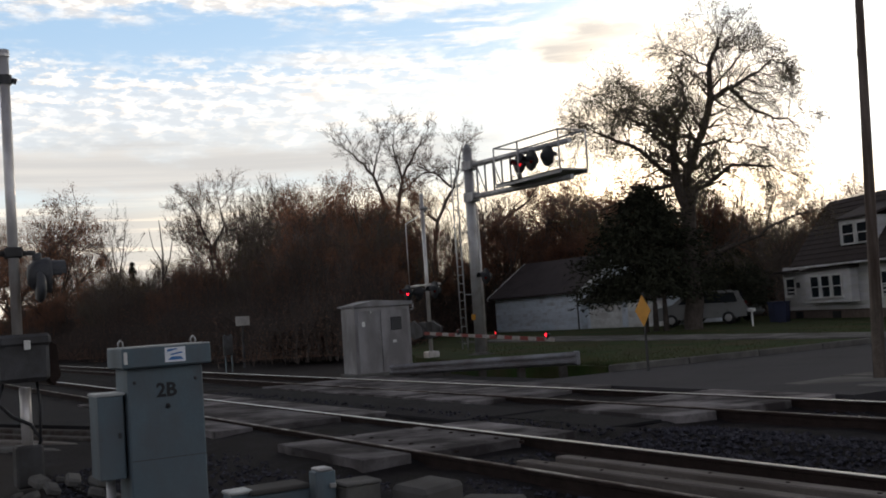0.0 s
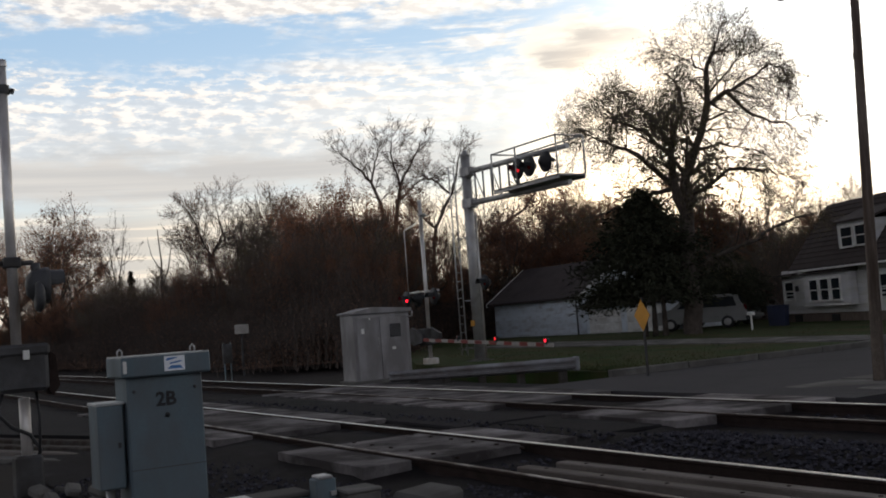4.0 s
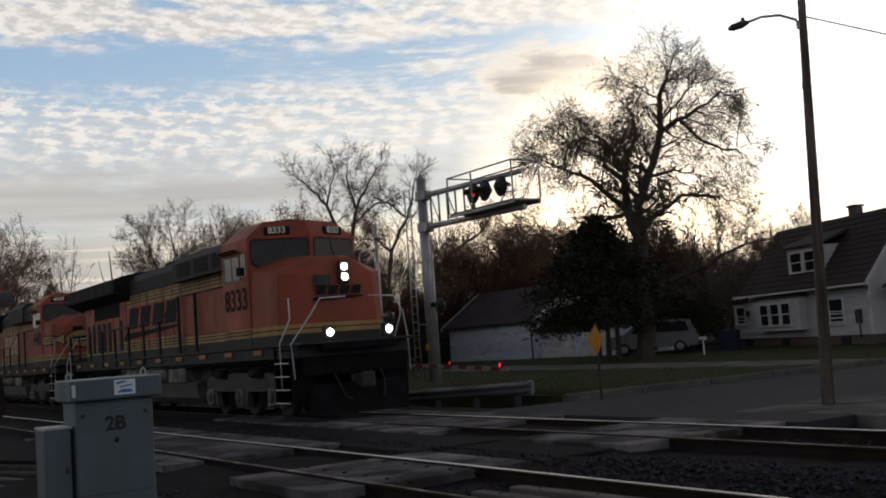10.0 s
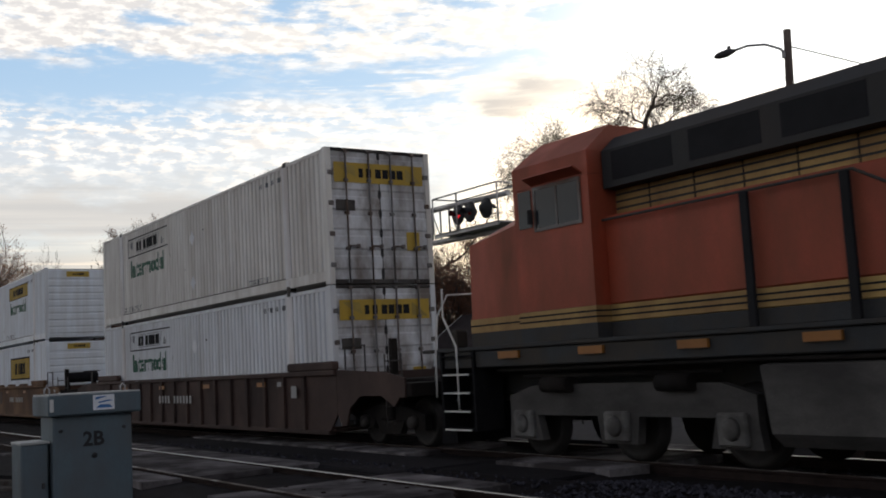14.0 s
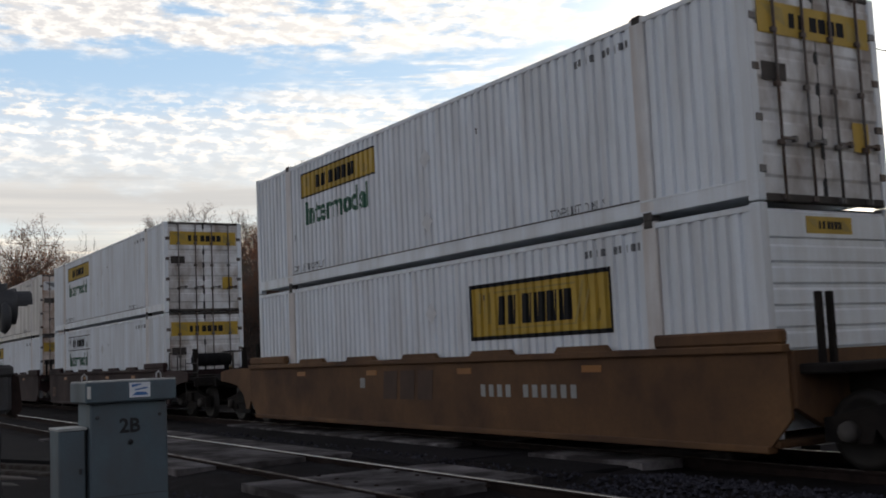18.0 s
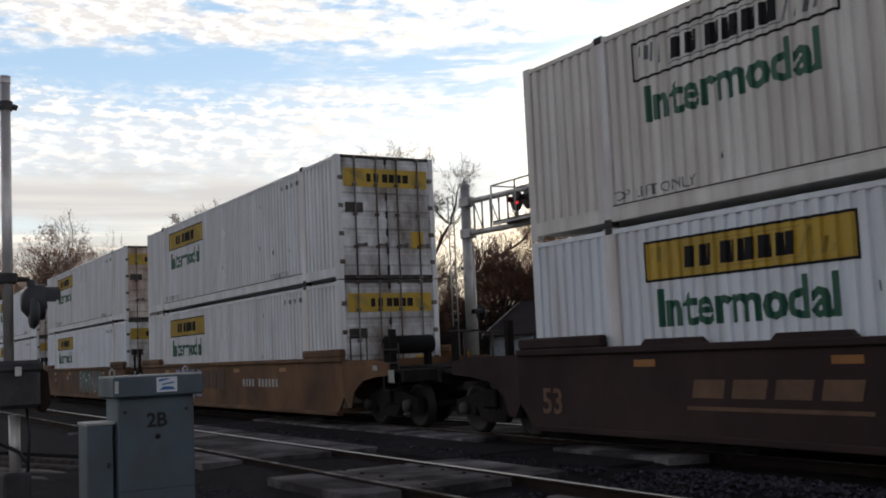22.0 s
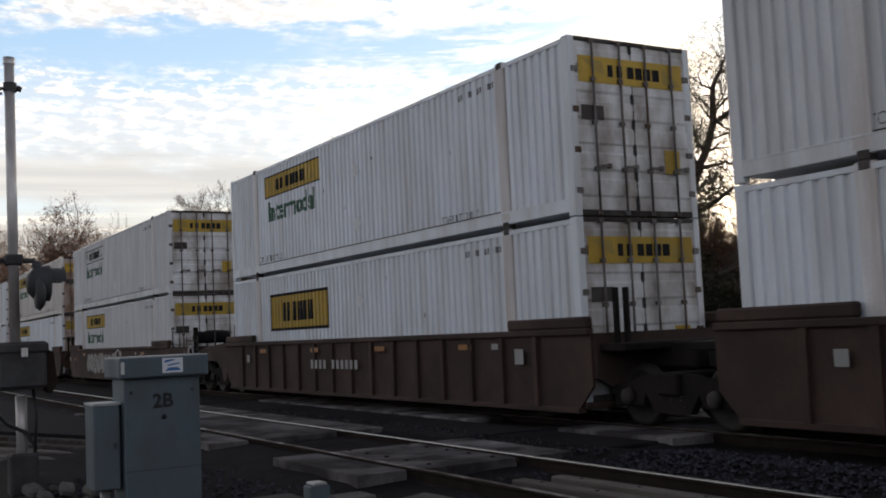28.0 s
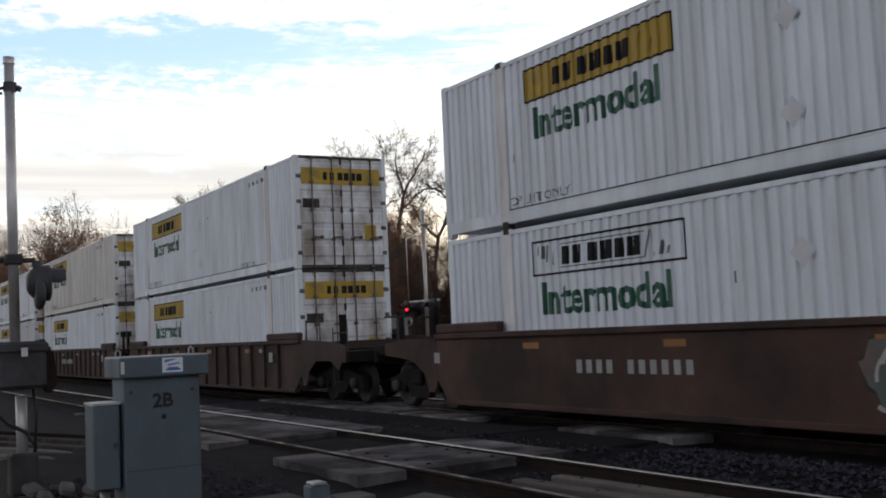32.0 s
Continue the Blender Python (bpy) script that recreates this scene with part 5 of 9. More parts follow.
def build_near_gate():
    g = thing("signal_mast", "aluminium crossing signal mast with grey gate mechanism and dark lamp", "railway signal", at=pose(-14.53, 2.08, 0.0, 0, -0.4, 0))
    part("mast", Shape().tube([(0, 0, 1.5), (0, -0.03, 5.36)], 0.066, 14).turn([(5.33, 0.075), (5.42, 0.075), (5.44, 0.0)], (0, -0.03, 0), "z", 14), M["alu"], g)
    part("lower_mast", Shape().tube([(0, 0.07, 0.1), (0, 0.06, 0.97)], 0.07, 12), M["alu"], g)
    part("base", Shape().box(-0.17, 0.17, -0.1, 0.24, -0.3, 0.24, 0.03), M["midgrey"], g, "cast base shoe")
    part("gate_mechanism", Shape().box(-0.25, 0.3, -0.26, 0.34, 1.05, 1.62, 0.05), M["midgrey"], g, "grey gate mechanism case")
    part("mechanism_lid", Shape().box(-0.28, 0.33, -0.28, 0.36, 1.5, 1.66, 0.04), M["midgrey"], g)
    part("latch", Shape().box(0.33, 0.36, 0.02, 0.1, 1.46, 1.58, 0.01), M["white"], g)
    part("counterweight_arm", Shape().prism([(0.36, 1.55), (0.44, 1.5), (0.48, 1.1), (0.4, 0.98), (0.34, 1.05)], "x", -0.25, 0.2), M["rail_side"], g, "rusty counterweight arm")
    part("clamp", Shape().box(-0.09, 0.09, -0.12, 0.1, 2.66, 2.8, 0.02), M["midgrey"], g)
    part("crossarm", Shape().tube([(0, -1.2, 2.72), (0, -0.08, 2.72)], 0.035, 8).tube([(0, 0.06, 2.72), (0, 0.26, 2.72)], 0.035, 8), M["midgrey"], g)
    fl = part("flasher", Shape().turn([(-0.12, 0.0), (-0.11, 0.12), (-0.04, 0.2), (0.1, 0.235), (0.16, 0.24), (0.16, 0.0)], (0, 0.27, 2.42), "y", 18), M["darkgrey"], g, "dark round signal lamp seen from the side")
    part("flasher_neck", Shape().tube([(0, 0.28, 2.72), (0, 0.28, 2.55)], 0.06, 8), M["darkgrey"], fl)
    rows = []
    for k in range(2):
        rows.append([(0.16 * math.cos(a), 0.38 + 0.24 * k, 2.46 + 0.16 * math.sin(a)) for a in [math.radians(-10 + 20 * i) for i in range(11)]])
    part("visor", Shape().sheet(rows), M["darkgrey"], fl)
    part("flasher_back", Shape().turn([(-0.03, 0.0), (-0.03, 0.18), (0.02, 0.21), (0.07, 0.15), (0.07, 0.0)], (0.2, 0.26, 2.26), "y", 16), M["darkgrey"], fl)
    part("sign_bracket", Shape().tube([(0, -0.4, 4.92), (0, -0.12, 5.0), (0, 0.06, 5.02)], 0.025, 6).turn([(4.96, 0.085), (5.08, 0.085)], (0, -0.02, 0), "z", 12).tube([(0, 0.06, 5.02), (0, 0.12, 5.0)], 0.04, 8).tube([(0, -0.12, 4.93), (0, -1.0, 4.86)], 0.02, 6), M["midgrey"], g)
    part("cable", Shape().tube([(0.05, -0.2, 1.08), (0.08, -0.28, 0.8), (0.12, -0.12, 0.62), (0.1, 0.1, 0.5), (0.1, 0.22, 0.3), (0.1, 0.16, 0.1)], 0.025, 6), M["black"], g)
    part("cable", Shape().tube([(0.05, 0.2, 1.05), (0.1, 0.23, 0.7), (0.12, 0.2, 0.2)], 0.02, 6), M["black"], g)


def build_cabinet():
    c = thing("equipment_cabinet", "grey-green steel trackside cabinet with overhanging lid and stencilled mark", "cabinet", at=pose(-7.92, 2.17, 0.0))
    part("body", Shape().box(-0.38, 0.0, -0.29, 0.28, -0.28, 1.31, 0.012), M["box_paint"], c)
    part("lid", Shape().box(-0.44, 0.06, -0.335, 0.335, 1.305, 1.46, 0.012), M["box_paint"], c, "overhanging lid with bright top edge")
    # the whole lid top is set in a paler colour than the body
    part("lid_edge", Shape().box(-0.43, 0.055, -0.33, 0.33, 1.455, 1.466, 0.002), M["box_edge"], c)
    st = part("sticker", Shape().box(0.06, 0.064, -0.02, 0.135, 1.335, 1.445), M["sticker"], c, "white sticker with blue marks")
    part("sticker_mark", Shape().prism([(0.0, 1.35), (0.12, 1.35), (0.1, 1.372), (0.03, 1.375)], "x", 0.064, 0.0655).prism([(-0.005, 1.41), (0.08, 1.43), (0.06, 1.435), (0.0, 1.43)], "x", 0.064, 0.0655).prism([(0.02, 1.385), (0.12, 1.4), (0.1, 1.408), (0.02, 1.395)], "x", 0.064, 0.0655), M["sticker_blue"], st)
    part("mark", letters("2B", 0.145, M["black"], "mark", 0.004), None, c, "stencilled black mark", m=pose(0.004, -0.005, 1.125, 0, 0, 90))
    part("keyhole", Shape().turn([(0.0, 0.018), (0.012, 0.018), (0.014, 0.0)], (0.0, 0.0, 1.01), "x", 8).prism([(-0.03, 1.0), (0.02, 1.0), (0.0, 0.985)], "x", 0.0, 0.004), M["black"], c)
    for y in (-0.24, 0.22):
        part("bolt", Shape().turn([(0.0, 0.014), (0.008, 0.014), (0.01, 0.0)], (0.0, y, 1.2), "x", 6), M["darkgrey"], c)
    part("seam", Shape().box(0.0, 0.003, -0.288, 0.278, 0.62, 0.626), M["darkgrey"], c)
    part("hasp", Shape().box(0.06, 0.075, -0.325, -0.3, 1.34, 1.43, 0.003), M["white"], c)
    for y in (-0.3, 0.26):
        part("lifting_eye", Shape().tube([(-0.2, y, 1.46), (-0.2, y, 1.5), (-0.2, y + 0.017, 1.522), (-0.2, y + 0.034, 1.5), (-0.2, y + 0.034, 1.46)], 0.007, 5), M["galv"], c)
    bx = part("side_box", Shape().box(-0.36, -0.06, -0.5, -0.31, 0.5, 1.12, 0.01), M["box_paint"], c, "smaller grey-green box on the cabinet's side")
    part("box_lid", Shape().box(-0.37, -0.05, -0.505, -0.3, 1.115, 1.135, 0.004), M["box_edge"], bx)
    part("box_latch", Shape().box(-0.06, -0.035, -0.36, -0.34, 0.8, 0.84, 0.004), M["darkgrey"], bx)
    part("conduit", Shape().tube([(-0.2, -0.4, -0.28), (-0.2, -0.4, 0.5)], 0.035, 8), M["galv"], bx)
    part("plinth", Shape().box(-0.45, 0.07, -0.36, 0.35, -0.36, -0.22, 0.02), M["concrete"], c)


def build_hut():
    h = thing("equipment_hut", "grey metal signal equipment hut with shallow peaked roof", "equipment hut", at=pose(-28.55, 14.5, 0.0))
    part("body", Shape().box(-0.95, 0.0, -0.95, 0.95, -0.3, 1.95, 0.02), M["hut"], h)
    part("roof", Shape().prism([(-1.02, 1.95), (-1.02, 2.0), (-0.3, 2.14), (1.02, 2.06), (1.02, 1.95)], "x", -1.02, 0.08), M["hut"], h)
    part("door", Shape().box(0.0, 0.025, -0.86, -0.1, -0.12, 1.82, 0.008), M["hut"], h)
    part("door", Shape().box(0.0, 0.025, -0.07, 0.84, -0.12, 1.82, 0.008), M["hut"], h)
    part("vent", Shape().box(0.025, 0.05, 0.25, 0.62, 1.2, 1.6, 0.01), M["midgrey"], h)
    for i in range(5):
        part("vent_slat", Shape().box(0.05, 0.06, 0.27, 0.6, 1.24 + i * 0.07, 1.27 + i * 0.07), M["darkgrey"], h)
    part("handle", Shape().tube([(0.03, -0.16, 0.95), (0.07, -0.16, 0.95), (0.07, -0.16, 1.2), (0.03, -0.16, 1.2)], 0.014, 6), M["galv"], h)
    part("label", Shape().box(0.025, 0.03, 0.3, 0.42, 0.82, 0.9), M["white"], h)
    part("label", Shape().box(0.025, 0.03, -0.72, -0.62, 1.35, 1.5), M["white"], h)
    part("lamp", Shape().tube([(0.0, 0.92, 1.78), (0.12, 1.0, 1.8), (0.14, 1.0, 1.95)], 0.025, 6), M["galv"], h)
    part("spark_light", Shape().turn([(0, 0.0), (0.02, 0.03), (0.035, 0.0)], (0.02, -0.42, 1.78), "x", 8), M["white"], h)
    part("plinth", Shape().box(-1.05, 0.1, -1.05, 1.05, -0.36, -0.05, 0.03), M["concrete"], h)


def build_guardrail():
    g = thing("guard_rail", "steel guard rail with corrugated beam before the signals", "guard rail", at=pose(0, 0, 0))
    a, b = Vector((-27.1, 13.95, 0.06)), Vector((-19.95, 15.2, 0.32))
    d = (b - a).normalized()
    nrm = Vector((d.y, -d.x, 0)).normalized()
    prof = [(0.0, -0.155), (0.05, -0.12), (0.08, -0.09), (0.08, -0.05), (0.02, -0.02), (0.02, 0.02), (0.08, 0.05), (0.08, 0.09), (0.05, 0.12), (0.0, 0.155)]
    rows = []
    for o in (0.0, -0.006):
        rows.append([[p + nrm * (q[0] + o) + Vector((0, 0, q[1])) for q in prof] for p in (a, a.lerp(b, 0.33), a.lerp(b, 0.66), b)])
    part("beam", Shape().sheet(rows[0]).sheet(rows[1][::-1]), M["guard"], g)
    part("end_shoe", Shape().box(-0.1, 0.1, -0.05, 0.05, -0.17, 0.17, 0.03, pose(b.x, b.y, b.z)), M["guard"], g)
    for i in range(5):
        p = a.lerp(b, 0.12 + 0.2 * i) - nrm * 0.12
        part("post", Shape().box(p.x - 0.07, p.x + 0.07, p.y - 0.09, p.y + 0.09, -0.4, p.z + 0.14, 0.01), M["tie"], g)
        part("block", Shape().box(p.x - 0.06, p.x + 0.06, p.y - 0.03, p.y + 0.1, p.z - 0.12, p.z + 0.12, 0.01), M["tie"], g)


def build_street_lamp():
    s = thing("street_lamp", "brown wooden street lamp pole with curved arm and cobra-head luminaire", "street lamp", at=pose(-11.93, 15.56, 0.0))
    part("pole", Shape().tube([(0, 0, -0.3), (0.1, 0.08, 3.5), (0.2, 0.16, 7.2)], 0.11, 12, r1=0.068), M["wood_pole"], s)
    arm = [(0.18, 0.13, 6.72), (0.1, 0.06, 6.86), (-0.1, -0.1, 6.98), (-0.35, -0.3, 7.0), (-0.52, -0.43, 6.95)]
    part("arm", Shape().tube(arm, 0.025, 8), M["galv"], s)
    part("bracket", Shape().box(0.1, 0.18, 0.07, 0.13, 6.68, 6.8, 0.01), M["galv"], s)
    hd = Shape().turn([(-0.34, 0.0), (-0.32, 0.05), (-0.2, 0.11), (0.05, 0.13), (0.25, 0.07), (0.3, 0.035), (0.3, 0.0)], (0, 0, 0), "x", 14)
    hd.moved(pose(-0.66, -0.54, 6.91, 0, -12, 40) @ Matrix.Diagonal((0.62, 0.7, 0.55, 1)))
    part("luminaire", hd, M["midgrey"], s)
    part("photocell", Shape().turn([(0, 0.035), (0.08, 0.035), (0.1, 0.0)], (-0.6, -0.5, 6.95), "z", 8), M["darkgrey"], s)
    ln = Shape().tube([(0.2, 0.15, 6.9), (0.4, 2.4, 6.72), (0.9, 6.0, 6.6), (1.4, 10.5, 6.75), (2.0, 15, 7.2)], 0.012, 4)
    part("wire", ln, M["black"], s)
    part("hardware", Shape().box(0.03, 0.2, 0.14, 0.2, 5.6, 5.72, 0.01).tube([(0.0, 0.17, 0.2), (0.1, 0.22, 5.6)], 0.014, 5), M["midgrey"], s)


def build_small():
    y = thing("road_sign", "yellow diamond warning sign seen edge on", "road sign", at=pose(-18.33, 15.95, 0.0, 0, 0, -12))
    part("post", Shape().box(-0.035, 0.035, 0.0, 0.03, -0.3, 1.75), M["midgrey"], y)
    part("plate", Shape().prism([(0, 0.98), (0.36, 1.34), (0, 1.7), (-0.36, 1.34)], "y", -0.012, -0.004), M["yellow"], y)
    part("plate_back", Shape().prism([(0, 0.985), (0.355, 1.34), (0, 1.695), (-0.355, 1.34)], "y", -0.004, -0.001), M["galv"], y)
    w = thing("line_sign", "small white board on a post beside the line", "sign", at=pose(-47.2, 16.62, 0.0, 0, 0, 90))
    part("post", Shape().box(-0.04, 0.04, 0, 0.06, -0.3, 1.7), M["midgrey"], w)
    part("board", Shape().box(-0.34, 0.34, -0.03, -0.005, 1.68, 2.12, 0.005), M["arm_white"], w)
    p = thing("marker_post", "pale trackside marker box on two legs", "marker", at=pose(-43.6, 14.65, 0.0))
    part("case", Shape().box(-0.1, 0.1, -0.2, 0.2, 0.45, 1.28, 0.02), M["midgrey"], p)
    for yy in (-0.16, 0.12):
        part("leg", Shape().box(-0.03, 0.03, yy, yy + 0.05, -0.3, 1.34, 0.005), M["box_paint"], p)
    t = thing("terminal_box", "small grey cable terminal box on a stub", "junction box", at=pose(-8.55, 3.66, 0.0))
    part("case", Shape().box(-0.1, 0.06, -0.09, 0.1, 0.02, 0.27, 0.012), M["box_paint"], t)
    part("cap", Shape().box(-0.11, 0.07, -0.06, 0.07, 0.265, 0.295, 0.01), M["galv"], t)
    part("stub", Shape().box(-0.06, 0.02, -0.05, 0.05, -0.3, 0.03, 0.01), M["galv"], t)
    part("lug", Shape().box(0.06, 0.09, 0.03, 0.09, 0.12, 0.16, 0.005), M["galv"], t)
    k = thing("cable_trough", "long pale concrete cable trough with lid beside the track", "cable trough", at=pose(-8.72, 3.28, 0.0))
    part("trough", Shape().box(-0.25, 0.06, -0.26, 0.34, -0.3, 0.12, 0.02), M["box_paint"], k)
    part("lid", Shape().box(-0.27, 0.08, -0.24, 0.3, 0.12, 0.165, 0.012), M["concrete"], k)
    k = thing("junction_box", "squat grey junction box with dented lid", "junction box", at=pose(-8.8, 2.98, 0.0))
    part("case", Shape().box(-0.12, 0.1, -0.1, 0.1, -0.3, 0.14, 0.015), M["box_paint"], k)
    part("lid", Shape().box(-0.13, 0.11, -0.11, 0.1, 0.14, 0.17, 0.01), M["box_edge"], k)
    k = thing("cable_box", "pale concrete cable box beside the track", "cable box", at=pose(-8.45, 3.95, 0.0))
    part("case", Shape().box(-0.2, 0.1, -0.16, 0.17, -0.3, 0.12, 0.015), M["concrete"], k)
    part("lid", Shape().box(-0.21, 0.11, -0.17, 0.18, 0.12, 0.155, 0.012), M["concrete"], k)
    k = thing("concrete_block", "broken pale concrete block lying by the rail", "concrete block", at=pose(-8.15, 4.45, -0.15, 2, 3, 14))
    part("block", Shape().box(-0.25, 0.2, -0.2, 0.3, -0.1, 0.24, 0.04), M["concrete"], k)
    part("chip", Shape().box(-0.1, 0.12, -0.42, -0.22, -0.05, 0.14, 0.04), M["white"], k)
    k = thing("concrete_slab", "flat pale concrete slab lying in the stones", "concrete slab", at=pose(-7.75, 4.8, -0.17, 1, -2, 25))
    part("slab", Shape().box(-0.3, 0.3, -0.25, 0.25, -0.06, 0.12, 0.03), M["concrete"], k)
    for (xa, ya), (xb, yb), lab in (((-9.2, 6.2), (-4.2, 6.42), "long weathered grey plank lying between the rails"), ((-9.1, 6.63), (-4.4, 6.84), "second weathered grey plank lying between the rails")):
        L = math.hypot(xb - xa, yb - ya)
        k = thing("plank", lab, "plank", at=pose(xa, ya, -0.045, 0, 0, math.degrees(math.atan2(yb - ya, xb - xa))), group="loose planks")
        part("board", Shape().box(0, L, -0.085, 0.085, -0.11, 0.03, 0.012), M["timber"], k)
        for i in range(5):
            part("bolt", Shape().turn([(0.03, 0.022), (0.036, 0.02), (0.038, 0.0)], (0.4 + i * 0.85, 0, 0), "z", 7), M["rail_side"], k)
    m = thing("mailbox", "white mailbox on a post by the driveway", "mailbox", at=pose(-34.3, 36.3, 0.1) @ Matrix.Diagonal((0.7, 0.7, 0.7, 1)))
    part("post", Shape().box(-0.05, 0.05, -0.05, 0.05, -0.2, 0.95, 0.01), M["white"], m)
    part("box", Shape().prism([(-0.12, 0.95), (0.12, 0.95), (0.12, 1.1), (0.06, 1.18), (-0.06, 1.18), (-0.12, 1.1)], "x", -0.24, 0.24), M["white"], m)
    for i, (bx, by) in enumerate(((-36.9, 40.8), (-36.1, 40.3))):
        b = thing("bin", "dark blue plastic wheeled bin by the house", "bin", at=pose(bx, by, 0.08, 0, 0, 20 * i), group="wheeled bins")
        part("tub", Shape().prism([(-0.24, 0.0), (0.24, 0.0), (0.3, 0.95), (-0.3, 0.95)], "y", -0.28, 0.28), M["blue"], b)
        part("lid", Shape().box(-0.33, 0.34, -0.31, 0.31, 0.95, 1.03, 0.02), M["blue"], b)
    r = random.Random(5)
    for i in range(14):
        x, yy = r.uniform(-14.2, -11.5), r.uniform(1.6, 2.9)
        s = r.uniform(0.05, 0.13)
        o = Shape().box(-s, s, -s * 0.8, s * 0.8, -s * 0.5, s * 0.5, s * 0.25)
        single("rubble_stone", o, M["concrete"], "broken pale rubble stone by the signal mast", "stone", at=pose(x, yy, -0.24 + s * 0.3, r.uniform(-20, 20), r.uniform(-20, 20), r.uniform(0, 180)), group="rubble")


build_house()
build_garage()
car_body("minivan", "parked white minivan under the trees", pose(-41.0, 39.6, 0.1, 0, 0, 222), M["van_paint"], True)
car_body("car", "dark saloon car parked by the house", pose(-43.4, 43.2, 0.1, 0, 0, 200), M["darkgrey"], False)
build_cantilever()
build_far_gate()
build_near_gate()
build_cabinet()
build_hut()
build_guardrail()
build_street_lamp()
build_small()
build_trees()


